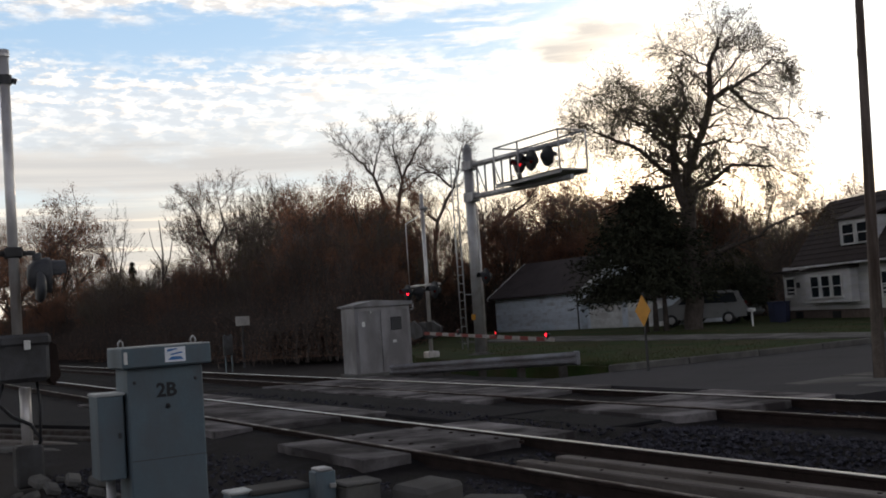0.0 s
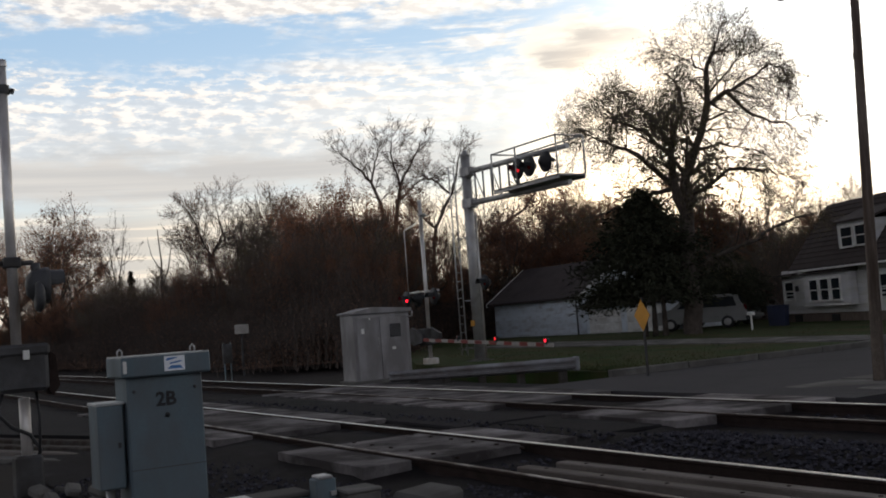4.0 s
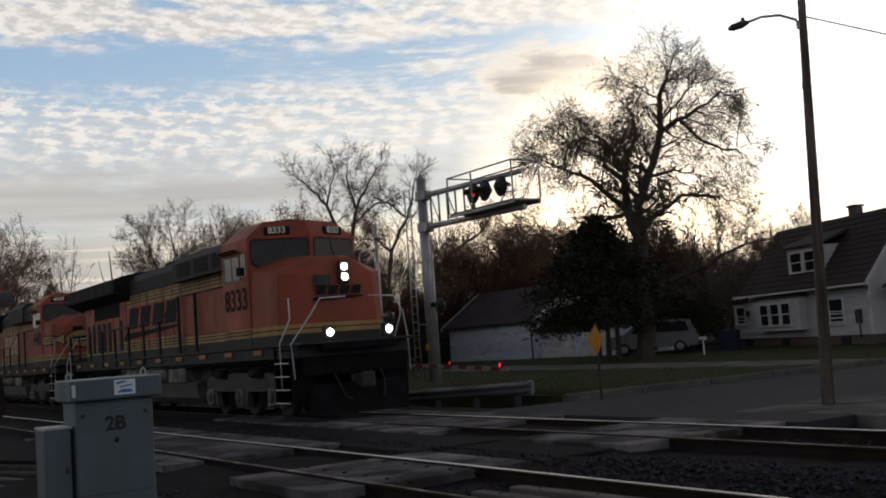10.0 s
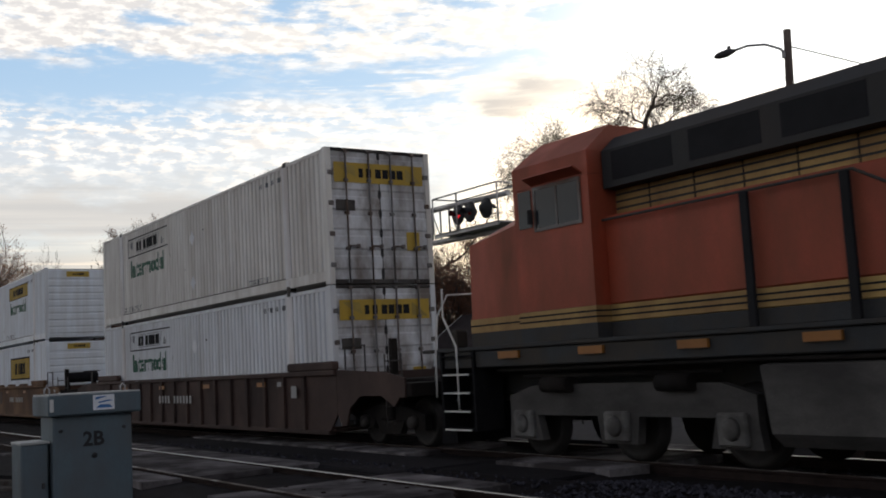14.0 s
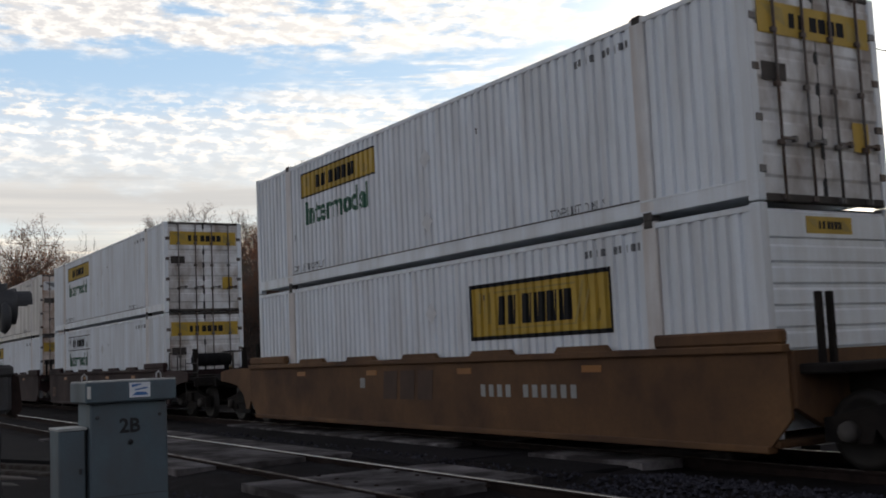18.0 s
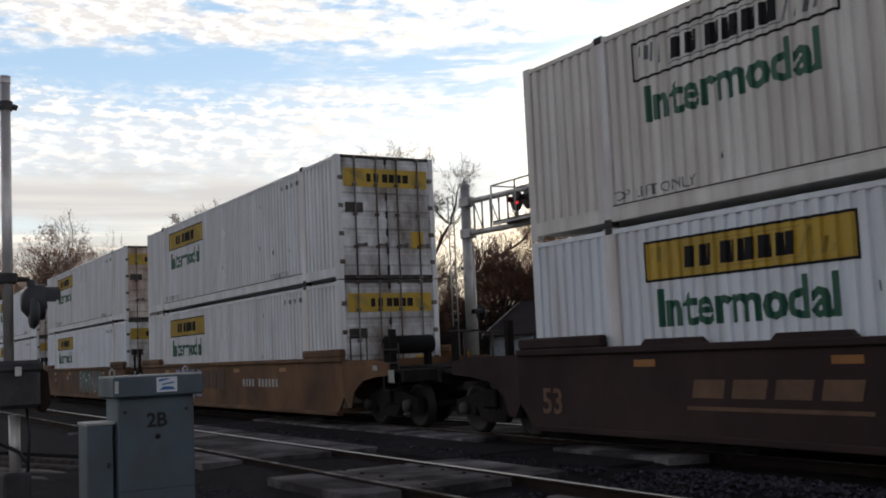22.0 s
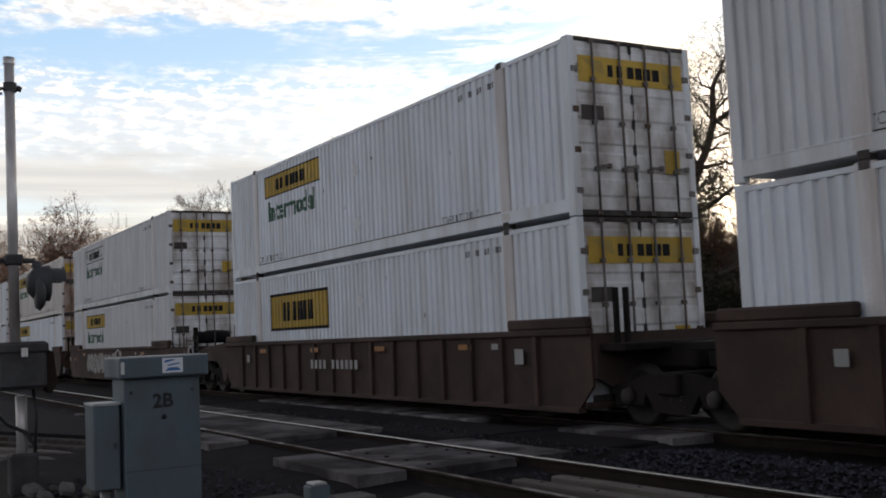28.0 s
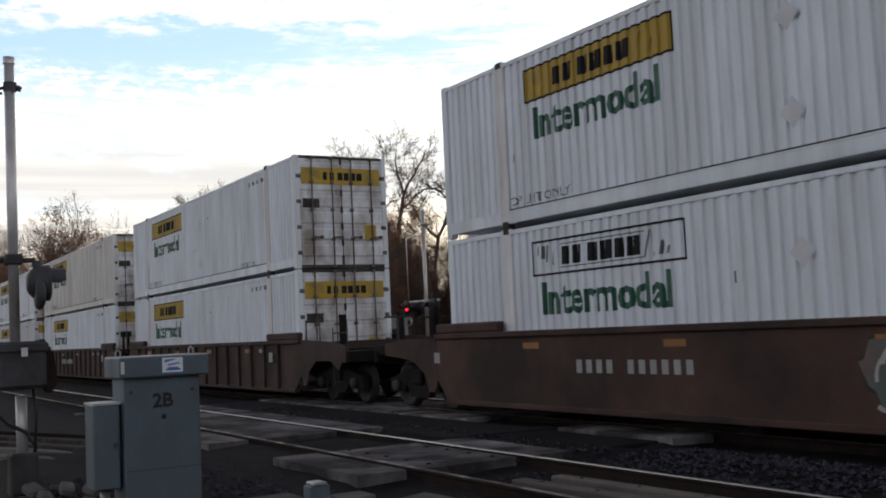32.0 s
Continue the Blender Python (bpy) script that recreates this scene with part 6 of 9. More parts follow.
# ---- the freight train: three locomotives, then double-stacked containers in well cars ----
MT = dict(
    orange=surf("loco_orange", (0.36, 0.06, 0.026), 0.5, var=0.14, scale=1.2, grain=30, bump=0.06, second=(0.2, 0.06, 0.03), amount=0.3, stretch=(1, 1, 0.35), patch=1.6, sharp=0.2, rand=0.03),
    orange_old=surf("loco_orange_faded", (0.37, 0.082, 0.05), 0.6, var=0.16, scale=1.2, grain=30, bump=0.06, second=(0.2, 0.075, 0.045), amount=0.4, stretch=(1, 1, 0.35), patch=1.6, sharp=0.2, rand=0.03),
    stripe=surf("loco_yellow", (0.46, 0.3, 0.1), 0.55, var=0.16, scale=2, bump=0.05, second=(0.22, 0.12, 0.05), amount=0.35, stretch=(1, 1, 0.4), sharp=0.2),
    green=surf("loco_dark_green", (0.024, 0.028, 0.03), 0.7, var=0.25, scale=1.5, bump=0.08, second=(0.05, 0.045, 0.042), amount=0.45, stretch=(1, 1, 0.4), sharp=0.2),
    wing=surf("radiator_black", (0.012, 0.0125, 0.014), 0.85, var=0.3, scale=1.5, bump=0.1, second=(0.028, 0.025, 0.024), amount=0.35, stretch=(1, 1, 0.4), sharp=0.2, spec=0.15),
    tank_pale=surf("fuel_tank_dusty", (0.1, 0.094, 0.088), 0.8, var=0.25, scale=1.5, bump=0.1, second=(0.05, 0.047, 0.045), amount=0.4, stretch=(0.4, 1, 1)),
    sill=surf("loco_sill", (0.028, 0.031, 0.034), 0.7, var=0.25, scale=2, bump=0.1, second=(0.055, 0.048, 0.04), amount=0.35),
    grime=surf("running_gear_grime", (0.012, 0.0105, 0.01), 0.9, var=0.35, scale=3, bump=0.25, second=(0.024, 0.02, 0.0175), amount=0.35, spec=0.15),
    tank=surf("fuel_tank_grime", (0.048, 0.045, 0.042), 0.8, var=0.3, scale=1.5, bump=0.1, second=(0.1, 0.093, 0.088), amount=0.35, stretch=(0.4, 1, 1)),
    vessel=surf("reservoir_dusty_grey", (0.17, 0.165, 0.155), 0.6, var=0.2, scale=1.5, bump=0.08, second=(0.07, 0.065, 0.06), amount=0.4, patch=1.8),
    pitch=surf("black_end_paint", (0.012, 0.012, 0.013), 0.95, var=0.3, scale=3, bump=0.15, spec=0.1),
    spray_dark=surf("spray_paint_black", (0.02, 0.018, 0.018), 0.6, var=0.2, bump=0),
    spray_mauve=surf("spray_paint_mauve", (0.13, 0.09, 0.085), 0.65, var=0.25, scale=3, bump=0, second=(0.07, 0.12, 0.11), amount=0.4),
    mark_brown=surf("stencil_brown", (0.055, 0.028, 0.018), 0.7, var=0.2, scale=3, bump=0),
    mark_tan=surf("stencil_tan", (0.13, 0.07, 0.04), 0.7, var=0.25, scale=3, bump=0),
    wheel=surf("wheel_steel", (0.025, 0.022, 0.02), 0.7, metal=0.3, var=0.25, scale=4, bump=0.15),
    rail_white=surf("grab_rail_white", (0.6, 0.59, 0.56), 0.5, var=0.1, bump=0.03),
    ink=surf("lettering_black", (0.016, 0.016, 0.018), 0.75, var=0.2, bump=0, spec=0.15),
    ink_cream=surf("lettering_cream", (0.36, 0.27, 0.14), 0.55, var=0.2, scale=3, bump=0),
    ink_white=surf("lettering_white", (0.3, 0.3, 0.29), 0.55, var=0.12, bump=0),
    board_white=surf("number_board_cream", (0.8, 0.76, 0.62), 0.5, var=0.05, bump=0),
    ink_green=surf("lettering_green", (0.01, 0.085, 0.05), 0.5, var=0.15, bump=0),
    ink_grey=surf("lettering_grey", (0.15, 0.155, 0.165), 0.6, var=0.2, bump=0),
    logo=surf("logo_yellow", (0.48, 0.31, 0.03), 0.5, var=0.12, scale=2, bump=0.03, second=(0.4, 0.27, 0.05), amount=0.3, stretch=(1, 1, 0.3)),
    logo_dull=surf("logo_ornament", (0.34, 0.24, 0.05), 0.55, var=0.15, bump=0),
    whites=[
        surf("container_white", (0.75, 0.795, 0.845), 0.45, var=0.05, scale=0.8, grain=35, bump=0.04, second=(0.56, 0.56, 0.56), amount=0.08, stretch=(2.2, 2.2, 0.22), patch=1.2, sharp=0.2, rand=0.03),
        surf("container_cream", (0.74, 0.72, 0.68), 0.5, var=0.08, scale=0.8, grain=35, bump=0.05, second=(0.5, 0.46, 0.41), amount=0.22, stretch=(2.2, 2.2, 0.22), patch=1.2, sharp=0.2, rand=0.03),
        surf("container_grey_white", (0.7, 0.72, 0.745), 0.5, var=0.07, scale=0.8, grain=35, bump=0.05, second=(0.5, 0.49, 0.48), amount=0.16, stretch=(2.2, 2.2, 0.22), patch=1.2, sharp=0.2, rand=0.03),
    ],
    doors=[
        surf("door_white", (0.74, 0.75, 0.77), 0.5, var=0.08, scale=1.2, bump=0.04, second=(0.32, 0.28, 0.25), amount=0.35, stretch=(1, 1, 0.5), patch=1.4, rand=0.04),
        surf("door_stained", (0.71, 0.64, 0.59), 0.55, var=0.14, scale=1.2, bump=0.05, second=(0.3, 0.19, 0.135), amount=0.45, stretch=(1, 1, 0.4), patch=1.3, rand=0.04),
        surf("door_grey", (0.64, 0.65, 0.67), 0.55, var=0.1, scale=1.2, bump=0.05, second=(0.2, 0.17, 0.15), amount=0.4, stretch=(1, 1, 0.5), patch=1.3, rand=0.04),
    ],
    post_stained=surf("post_rust_stained_white", (0.72, 0.725, 0.735), 0.55, var=0.1, scale=1.2, grain=35, bump=0.05, second=(0.48, 0.41, 0.36), amount=0.25, stretch=(2.5, 2.5, 0.25), patch=1.2, sharp=0.2, rand=0.06),
    cast=surf("casting_steel", (0.045, 0.039, 0.036), 0.75, var=0.25, scale=6, bump=0.2, second=(0.1, 0.092, 0.085), amount=0.25, spec=0.2),
    rod=surf("lock_rod_steel", (0.15, 0.145, 0.145), 0.5, metal=0.5, var=0.2, scale=5, bump=0.1, second=(0.12, 0.08, 0.06), amount=0.35),
    seal=surf("rubber_seal", (0.015, 0.015, 0.016), 0.7, var=0.2, bump=0.05),
    placard=surf("diamond_placard", (0.62, 0.63, 0.65), 0.5, var=0.1, bump=0),
    spray_white=surf("spray_paint_white", (0.24, 0.23, 0.225), 0.6, var=0.2, scale=3, bump=0),
    spray_pale=surf("spray_paint_pale", (0.34, 0.34, 0.33), 0.6, var=0.2, scale=3, bump=0),
    spray_blue=surf("spray_paint_teal", (0.05, 0.15, 0.14), 0.6, var=0.25, scale=3, bump=0),
    spray_red=surf("spray_paint_red", (0.2, 0.02, 0.022), 0.6, var=0.25, scale=3, bump=0),
    spray_violet=surf("spray_paint_violet", (0.2, 0.17, 0.28), 0.6, var=0.25, scale=3, bump=0),
)


def well_paint(name, col, dirt, amount):
    return surf(name, col, 0.7, var=0.2, scale=0.9, grain=22, bump=0.1, second=dirt, amount=amount, stretch=(0.7, 1, 0.6), patch=0.9, sharp=0.2, rand=0.05)


MT["amber"] = M["amber"]
MT["well_ochre"] = well_paint("well_ochre", (0.165, 0.08, 0.028), (0.07, 0.038, 0.024), 0.45)
MT["well_rust"] = well_paint("well_rust_brown", (0.09, 0.041, 0.028), (0.034, 0.023, 0.02), 0.55)
MT["well_maroon"] = well_paint("well_dark_maroon", (0.036, 0.014, 0.0135), (0.019, 0.0105, 0.01), 0.5)
MT["well_brown"] = well_paint("well_brown", (0.064, 0.034, 0.026), (0.034, 0.023, 0.02), 0.5)


# -- containers --
CL, CW, CH = 16.15, 2.59, 2.896
PERIOD, DEPTH = 0.217, 0.04


def corr(x):
    """How far the corrugated side stands back at x, 0 to DEPTH."""
    u = (x % PERIOD) / PERIOD
    if u < 0.48:
        return 0.0
    if u < 0.58:
        return DEPTH * (u - 0.48) / 0.1
    if u < 0.9:
        return DEPTH
    return DEPTH * (1 - (u - 0.9) / 0.1)


def breaks(x0, x1):
    out = {x0, x1}
    k = math.floor(x0 / PERIOD) - 1
    while k * PERIOD < x1 + PERIOD:
        for u in (0.0, 0.48, 0.58, 0.9):
            x = (k + u) * PERIOD
            if x0 < x < x1:
                out.add(x)
        k += 1
    return sorted(out)


SIDE_Y = -CW / 2 + 0.012


def wrapped(s, x0, x1, z0, z1, lift, slant=0.0):
    """A painted patch that follows the corrugation of the -y side."""
    xs = breaks(x0, x1)
    s.sheet([[(x + slant * (z - z0), SIDE_Y + corr(x) - lift, z) for x in xs] for z in (z0, z1)])


def wrapped_letters(text, size, x, z, material, bold, name, wide=1.0):
    me = letters(text, size, material, name, bold)
    me.transform(Matrix.Diagonal((wide, 1, 1, 1)))
    bm = bmesh.new()
    bm.from_mesh(me)
    bmesh.ops.delete(bm, geom=[f for f in bm.faces if f.normal.y > -0.5], context="FACES")
    bmesh.ops.translate(bm, verts=bm.verts, vec=(x, 0, z))
    xs = [v.co.x for v in bm.verts]
    for b in breaks(min(xs), max(xs))[1:-1]:
        bmesh.ops.bisect_plane(bm, geom=bm.verts[:] + bm.edges[:] + bm.faces[:], plane_co=(b, 0, 0), plane_no=(1, 0, 0))
    for v in bm.verts:
        v.co.y = SIDE_Y + corr(v.co.x) - 0.005
    bm.to_mesh(me)
    bm.free()
    return me


BARS = [(0.0, 0.1), (0.17, 0.28), (0.37, 0.5), (0.53, 0.66), (0.69, 0.83), (0.86, 1.0)]
TURN = pose(0, 0, 0, 0, 0, 180)
container_meshes = {}


def cm(key, make):
    if key not in container_meshes:
        container_meshes[key] = make()
    return container_meshes[key]


def side_panel_mesh(w):
    s = Shape()
    xs = breaks(-CL / 2 + 0.1, CL / 2 - 0.1)
    s.sheet([[(x, SIDE_Y + corr(x), z) for x in xs] for z in (0.16, 2.79)])
    s.sheet([[(x, SIDE_Y + 0.075, z) for x in (-CL / 2 + 0.1, CL / 2 - 0.1)] for z in (2.79, 0.16)])
    return s.mesh("side_panel", MT["whites"][w])


def frame_meshes(w):
    white = MT["whites"][w]
    rail = Shape()
    rail.box(-CL / 2 + 0.02, CL / 2 - 0.02, -CW / 2 + 0.006, -CW / 2 + 0.09, 0.07, 0.29, 0.01)
    rail.box(-CL / 2 + 2.1, CL / 2 - 2.1, -CW / 2 + 0.002, -CW / 2 + 0.02, 0.11, 0.13).box(-CL / 2 + 0.2, CL / 2 - 0.2, -CW / 2 + 0.0, -CW / 2 + 0.02, 0.262, 0.29, 0.004)
    top = Shape().box(-CL / 2 + 0.02, CL / 2 - 0.02, -CW / 2 + 0.004, -CW / 2 + 0.08, 2.785, 2.865, 0.01)
    post = Shape().box(-0.09, 0.09, -CW / 2 + 0.002, -CW / 2 + 0.14, 0.0, 2.89, 0.012)
    mid = Shape().box(-0.14, 0.14, -CW / 2 + 0.004, -CW / 2 + 0.08, 0.12, 2.89, 0.01)
    roof = Shape()
    xs = [-CL / 2 + 0.05 + (CL - 0.1) * i / 60 for i in range(61)]
    roof.sheet([[(x, y, 2.845 + (0.012 if i % 2 else 0)) for i, x in enumerate(xs)] for y in (-CW / 2 + 0.05, CW / 2 - 0.05)])
    roof.box(-CL / 2 + 0.05, CL / 2 - 0.05, -CW / 2 + 0.1, CW / 2 - 0.1, 0.09, 0.16)
    return [s.mesh(n, MT["post_stained"] if n == "lift_post" else white) for s, n in ((rail, "bottom_rail"), (top, "top_rail"), (post, "corner_post"), (mid, "lift_post"), (roof, "roof"))]


def door_mesh(w):
    s = Shape()
    x = CL / 2 - 0.03
    prof = [(x, 0.1)]
    for i in range(6):
        z = 0.3 + i * 0.42
        prof += [(x, z), (x + 0.022, z + 0.04), (x + 0.022, z + 0.27), (x, z + 0.31)]
    prof += [(x, 2.82), (x - 0.05, 2.82), (x - 0.05, 0.1)]
    s.prism(prof, "y", -1.19, -0.012)
    return s.mesh("door", MT["doors"][w])


def nose_mesh(w):
    x = CL / 2 - 0.02
    prof = [(x - 0.03, 0.1)]
    for i in range(8):
        z = 0.25 + i * 0.27
        prof += [(x - 0.03, z), (x, z + 0.03), (x, z + 0.2), (x - 0.03, z + 0.23)]
    prof += [(x - 0.03, 2.45), (x, 2.47), (x, 2.78), (x - 0.03, 2.8), (x - 0.03, 2.82), (x - 0.06, 2.82), (x - 0.06, 0.1)]
    return Shape().prism(prof, "y", -1.2, 1.2).mesh("front_wall", MT["whites"][w])


def end_logo(x, y0, y1, z0, z1):
    """The painted sign on a container's end: field, and the bars that stand for its name."""
    f = Shape().box(x, x + 0.003, y0, y1, z0, z1)
    b = []
    w, h = y1 - y0, z1 - z0
    for a, c in BARS:
        b.append(Shape().box(x + 0.003, x + 0.005, y0 + w * (0.27 + 0.5 * a), y0 + w * (0.27 + 0.5 * c), z0 + h * 0.27, z0 + h * 0.73))
    o = []
    for k in (0, 1):
        q = [(0.03, 0.9), (0.22, 0.85), (0.24, 0.3), (0.12, 0.55)] if k == 0 else [(0.8, 0.85), (0.9, 0.5), (0.98, 0.12), (0.8, 0.2)]
        o.append(Shape().prism([(y0 + w * p[0], z0 + h * p[1]) for p in q], "x", x + 0.003, x + 0.0045))
    return f, b, o


def side_logo(kind):
    """Field, bars, ornaments and rim of the sign on a container's side, near its nose (-x)."""
    x0, x1, z0, z1 = (-CL / 2 + 2.72, -CL / 2 + 6.3, 2.02, 2.6) if kind in "AC" else (-CL / 2 + 2.88, -CL / 2 + 6.6, 1.4, 2.36)
    f, b, o, r = Shape(), [], Shape(), Shape()
    w, h = x1 - x0, z1 - z0
    if kind != "C":
        wrapped(f, x0, x1, z0, z1, 0.003)
    for a, c in BARS:
        b.append(Shape())
        wrapped(b[-1], x0 + w * (0.21 + 0.53 * a), x0 + w * (0.21 + 0.53 * c), z0 + h * 0.25, z0 + h * 0.75, 0.006, 0.06)
    for i in range(4):
        wrapped(o, x0 + w * (0.035 + 0.035 * i), x0 + w * (0.05 + 0.035 * i), z0 + h * (0.58 - 0.1 * i), z0 + h * 0.84, 0.0055, 0.12)
        wrapped(o, x0 + w * (0.765 + 0.045 * i), x0 + w * (0.78 + 0.045 * i), z0 + h * 0.2, z0 + h * (0.84 - 0.15 * i), 0.0055, 0.35)
    wrapped(o, x0 + w * 0.2, x0 + w * 0.78, z0 + h * 0.17, z0 + h * 0.2, 0.0055)
    wrapped(o, x0 + w * 0.2, x0 + w * 0.78, z0 + h * 0.81, z0 + h * 0.84, 0.0055)
    e = 0.035 if kind in "AC" else 0.07
    for a, c, d, g in ((x0, x1, z0, z0 + e), (x0, x1, z1 - e, z1), (x0, x0 + e, z0 + e, z1 - e), (x1 - e, x1, z0 + e, z1 - e)):
        wrapped(r, a, c, d, g, 0.0065)
    return f, b, o, r


def sign_meshes(shapes, ornament, ground="logo"):
    """Meshes of a sign: its field, its rim and ornaments, and each bar of its name."""
    field, bars, marks, *rim = shapes
    rows = [(field, "sign_field", ground)] + [(m, "sign_ornament", ornament) for m in (marks if isinstance(marks, list) else [marks])] + [(m, "sign_rim", "ink") for m in rim] + [(m, "sign_bar", "ink") for m in bars]
    return [(n, sh.mesh(n, MT[mat])) for sh, n, mat in rows if sh.v]


def put_sign(c, meshes, m, look_of="yellow painted sign"):
    for n, me in meshes:
        part(n, me, None, c, look_of if n == "sign_field" else "", m=m)


def diamond():
    """The rim and the worn field of one placard holder, at the nose end of a side."""
    s, x, z = Shape(), -CL / 2 + 8.3, 0.0
    for i in range(4):
        a0, a1 = i * math.pi / 2, (i + 1) * math.pi / 2
        p0, p1 = (x + 0.2 * math.sin(a0), z + 0.2 * math.cos(a0)), (x + 0.2 * math.sin(a1), z + 0.2 * math.cos(a1))
        s.add([(x, SIDE_Y - 0.012, z), (p1[0], SIDE_Y - 0.004, p1[1]), (p0[0], SIDE_Y - 0.004, p0[1])], [(0, 1, 2)])
    return s


def scuffs(seed):
    """Dark scrapes and stains of odd shape on a side."""
    r = random.Random(seed)
    s = Shape()
    for _ in range(r.randint(5, 9)):
        x, z = r.uniform(-CL / 2 + 1, CL / 2 - 1), r.uniform(0.3, 2.5)
        w, h = r.uniform(0.02, 0.05), r.uniform(0.04, 0.16)
        wrapped(s, x, x + w, z, z + h, 0.004, r.uniform(-0.3, 0.3))
    return s


def make_container(w, dw, kind, seed, group, label, upper=True):
    """One 53-foot container: w picks its white, dw its doors, kind its sign; doors at +x."""
    c = thing("container", label, "shipping container", group=group)
    side = cm(("side", w), lambda: side_panel_mesh(w))
    rail, top, post, mid, roof = cm(("frame", w), lambda: frame_meshes(w))
    part("roof", roof, None, c)
    for k in (None, TURN):
        part("side_panel", side, None, c, m=k)
        part("bottom_rail", rail, None, c, m=k)
        part("top_rail", top, None, c, m=k)
        for x in (-1, 1):
            m0 = k if k is not None else Matrix()
            part("corner_post", post, None, c, m=m0 @ pose(x * (CL / 2 - 0.09), 0, 0))
            part("lift_post", mid, None, c, m=m0 @ pose(x * 6.095, 0, 0))
        cast = cm("cast", lambda: Shape().box(-0.09, 0.09, -CW / 2 - 0.004, -CW / 2 + 0.16, 0, 0.12, 0.015).mesh("corner_casting", MT["cast"]))
        for x in (-6.095, 6.095):
            for z in (-0.002, 2.79):
                part("corner_casting", cast, None, c, m=m0 @ pose(x, 0, z))
        # a dark strip stands in for the shaded line between panel and bottom rail
        part("rail_seam", cm("seam", lambda: Shape().box(-5.95, 5.95, -CW / 2 + 0.001, -CW / 2 + 0.02, 0.291, 0.312).mesh("rail_seam", MT["cast"])), None, c, "dark strip drawn as the shade above the bottom rail", m=k)
        # the sign
        kl = k if k is None else TURN @ pose(round(6.75 / PERIOD) * PERIOD, 0, 0)
        kt = k if k is None else TURN @ pose(-round(9.18 / PERIOD) * PERIOD, 0, 0)
        signs = cm(("logo", kind), lambda: sign_meshes(side_logo(kind), "logo_dull" if kind != "C" else "ink_grey"))
        put_sign(c, signs, kl)
        if kind != "B":
            wz = 1.1 if kind == "D" else 1.62
            part("lettering", cm(("word", wz), lambda: wrapped_letters("Intermodal", 0.72 if kind != "D" else 0.6, -CL / 2 + (4.47 if kind != "D" else 4.77), wz, MT["ink_green"], 0.02, "lettering", 0.98 if kind != "D" else 1.05)), None, c, "green painted word", m=kl)
        part("lettering", cm("lift", lambda: wrapped_letters("TOP LIFT ONLY", 0.22, CL / 2 - 3.5, 0.36, MT["ink_grey"], 0.0, "lettering", 0.85)), None, c, m=kt)
        part("lettering", cm("lift2", lambda: wrapped_letters("TOP LIFT ONLY", 0.22, -5.15, 0.42, MT["ink_grey"], 0.0, "lettering", 1.2)), None, c, m=kl)
        part("code_bars", cm("code", code_bars), None, c, m=k)
        for z in (0.75, 1.95):
            part("placard", cm("dia", lambda: diamond().mesh("placard", MT["placard"])), None, c, m=m0 @ pose(0, 0, z))
        part("scuff", cm(("scuff", seed % 4), lambda: scuffs(seed % 4).mesh("scuff", MT["cast"])), None, c, m=k)
    # doors with their rods
    dm = cm(("door", dw), lambda: door_mesh(dw))
    mirror = cm(("door2", dw), lambda: flipped(dm))
    for me in (dm, mirror):
        part("door", me, None, c)
    rod = cm("rod", rod_mesh)
    for y in (-0.83, -0.27, 0.27, 0.83):
        part("lock_rod", rod, None, c, m=pose(0, y, 0))
    part("door_seal", cm("seal", lambda: Shape().box(CL / 2 - 0.04, CL / 2 - 0.012, -0.03, 0.03, 0.1, 2.82).mesh("door_seal", MT["seal"])), None, c)
    part("door_sill", cm("sill", lambda: Shape().box(CL / 2 - 0.14, CL / 2 - 0.005, -1.2, 1.2, 0.0, 0.1, 0.01).mesh("door_sill", MT["cast"])), None, c)
    part("door_header", cm("header", lambda: Shape().box(CL / 2 - 0.14, CL / 2 - 0.005, -1.2, 1.2, 2.82, 2.89, 0.01).mesh("door_header", MT["cast"])), None, c)
    if kind == "C" and dw == 1:
        put_sign(c, cm("endwhite", lambda: sign_meshes(end_logo(CL / 2 + 0.0, -1.1, 1.1, 2.15, 2.58), "ink_grey", "placard")), None, "white painted sign")
    else:
        put_sign(c, cm("endlogo", lambda: sign_meshes(end_logo(CL / 2 + 0.0, -1.1, 1.1, 2.15, 2.58), "logo_dull")), None)
    part("placard", cm("dp1", lambda: Shape().box(CL / 2 - 0.006, CL / 2 - 0.002, 0.62, 0.95, 0.72, 1.12).mesh("placard", MT["logo"])), None, c, "yellow data placard")
    part("placard", cm("dp2", lambda: Shape().box(CL / 2 - 0.006, CL / 2 - 0.002, -1.08, -0.62, 1.55, 1.78).mesh("placard", MT["cast"])), None, c, "dark data placard")
    hinge = cm("hinge", lambda: Shape().box(CL / 2 - 0.05, CL / 2 + 0.01, -1.25, -1.12, -0.05, 0.05, 0.01).mesh("hinge", MT["rod"]))
    for i in range(4):
        for k in (1, -1):
            part("hinge", hinge, None, c, m=pose(0, 0, 0.4 + 0.65 * i) if k == 1 else pose(0, 2.37, 0.4 + 0.65 * i))
    # nose wall at -x
    part("front_wall", cm(("nose", w), lambda: nose_mesh(w)), None, c, m=TURN)
    put_sign(c, cm("noselogo", lambda: sign_meshes(end_logo(CL / 2 - 0.018, -0.45, 0.45, 2.52, 2.74), "logo_dull")), TURN)
    return c


def flipped(me):
    m2 = me.copy()
    m2.transform(Matrix.Diagonal((1, -1, 1, 1)))
    m2.flip_normals()
    return m2


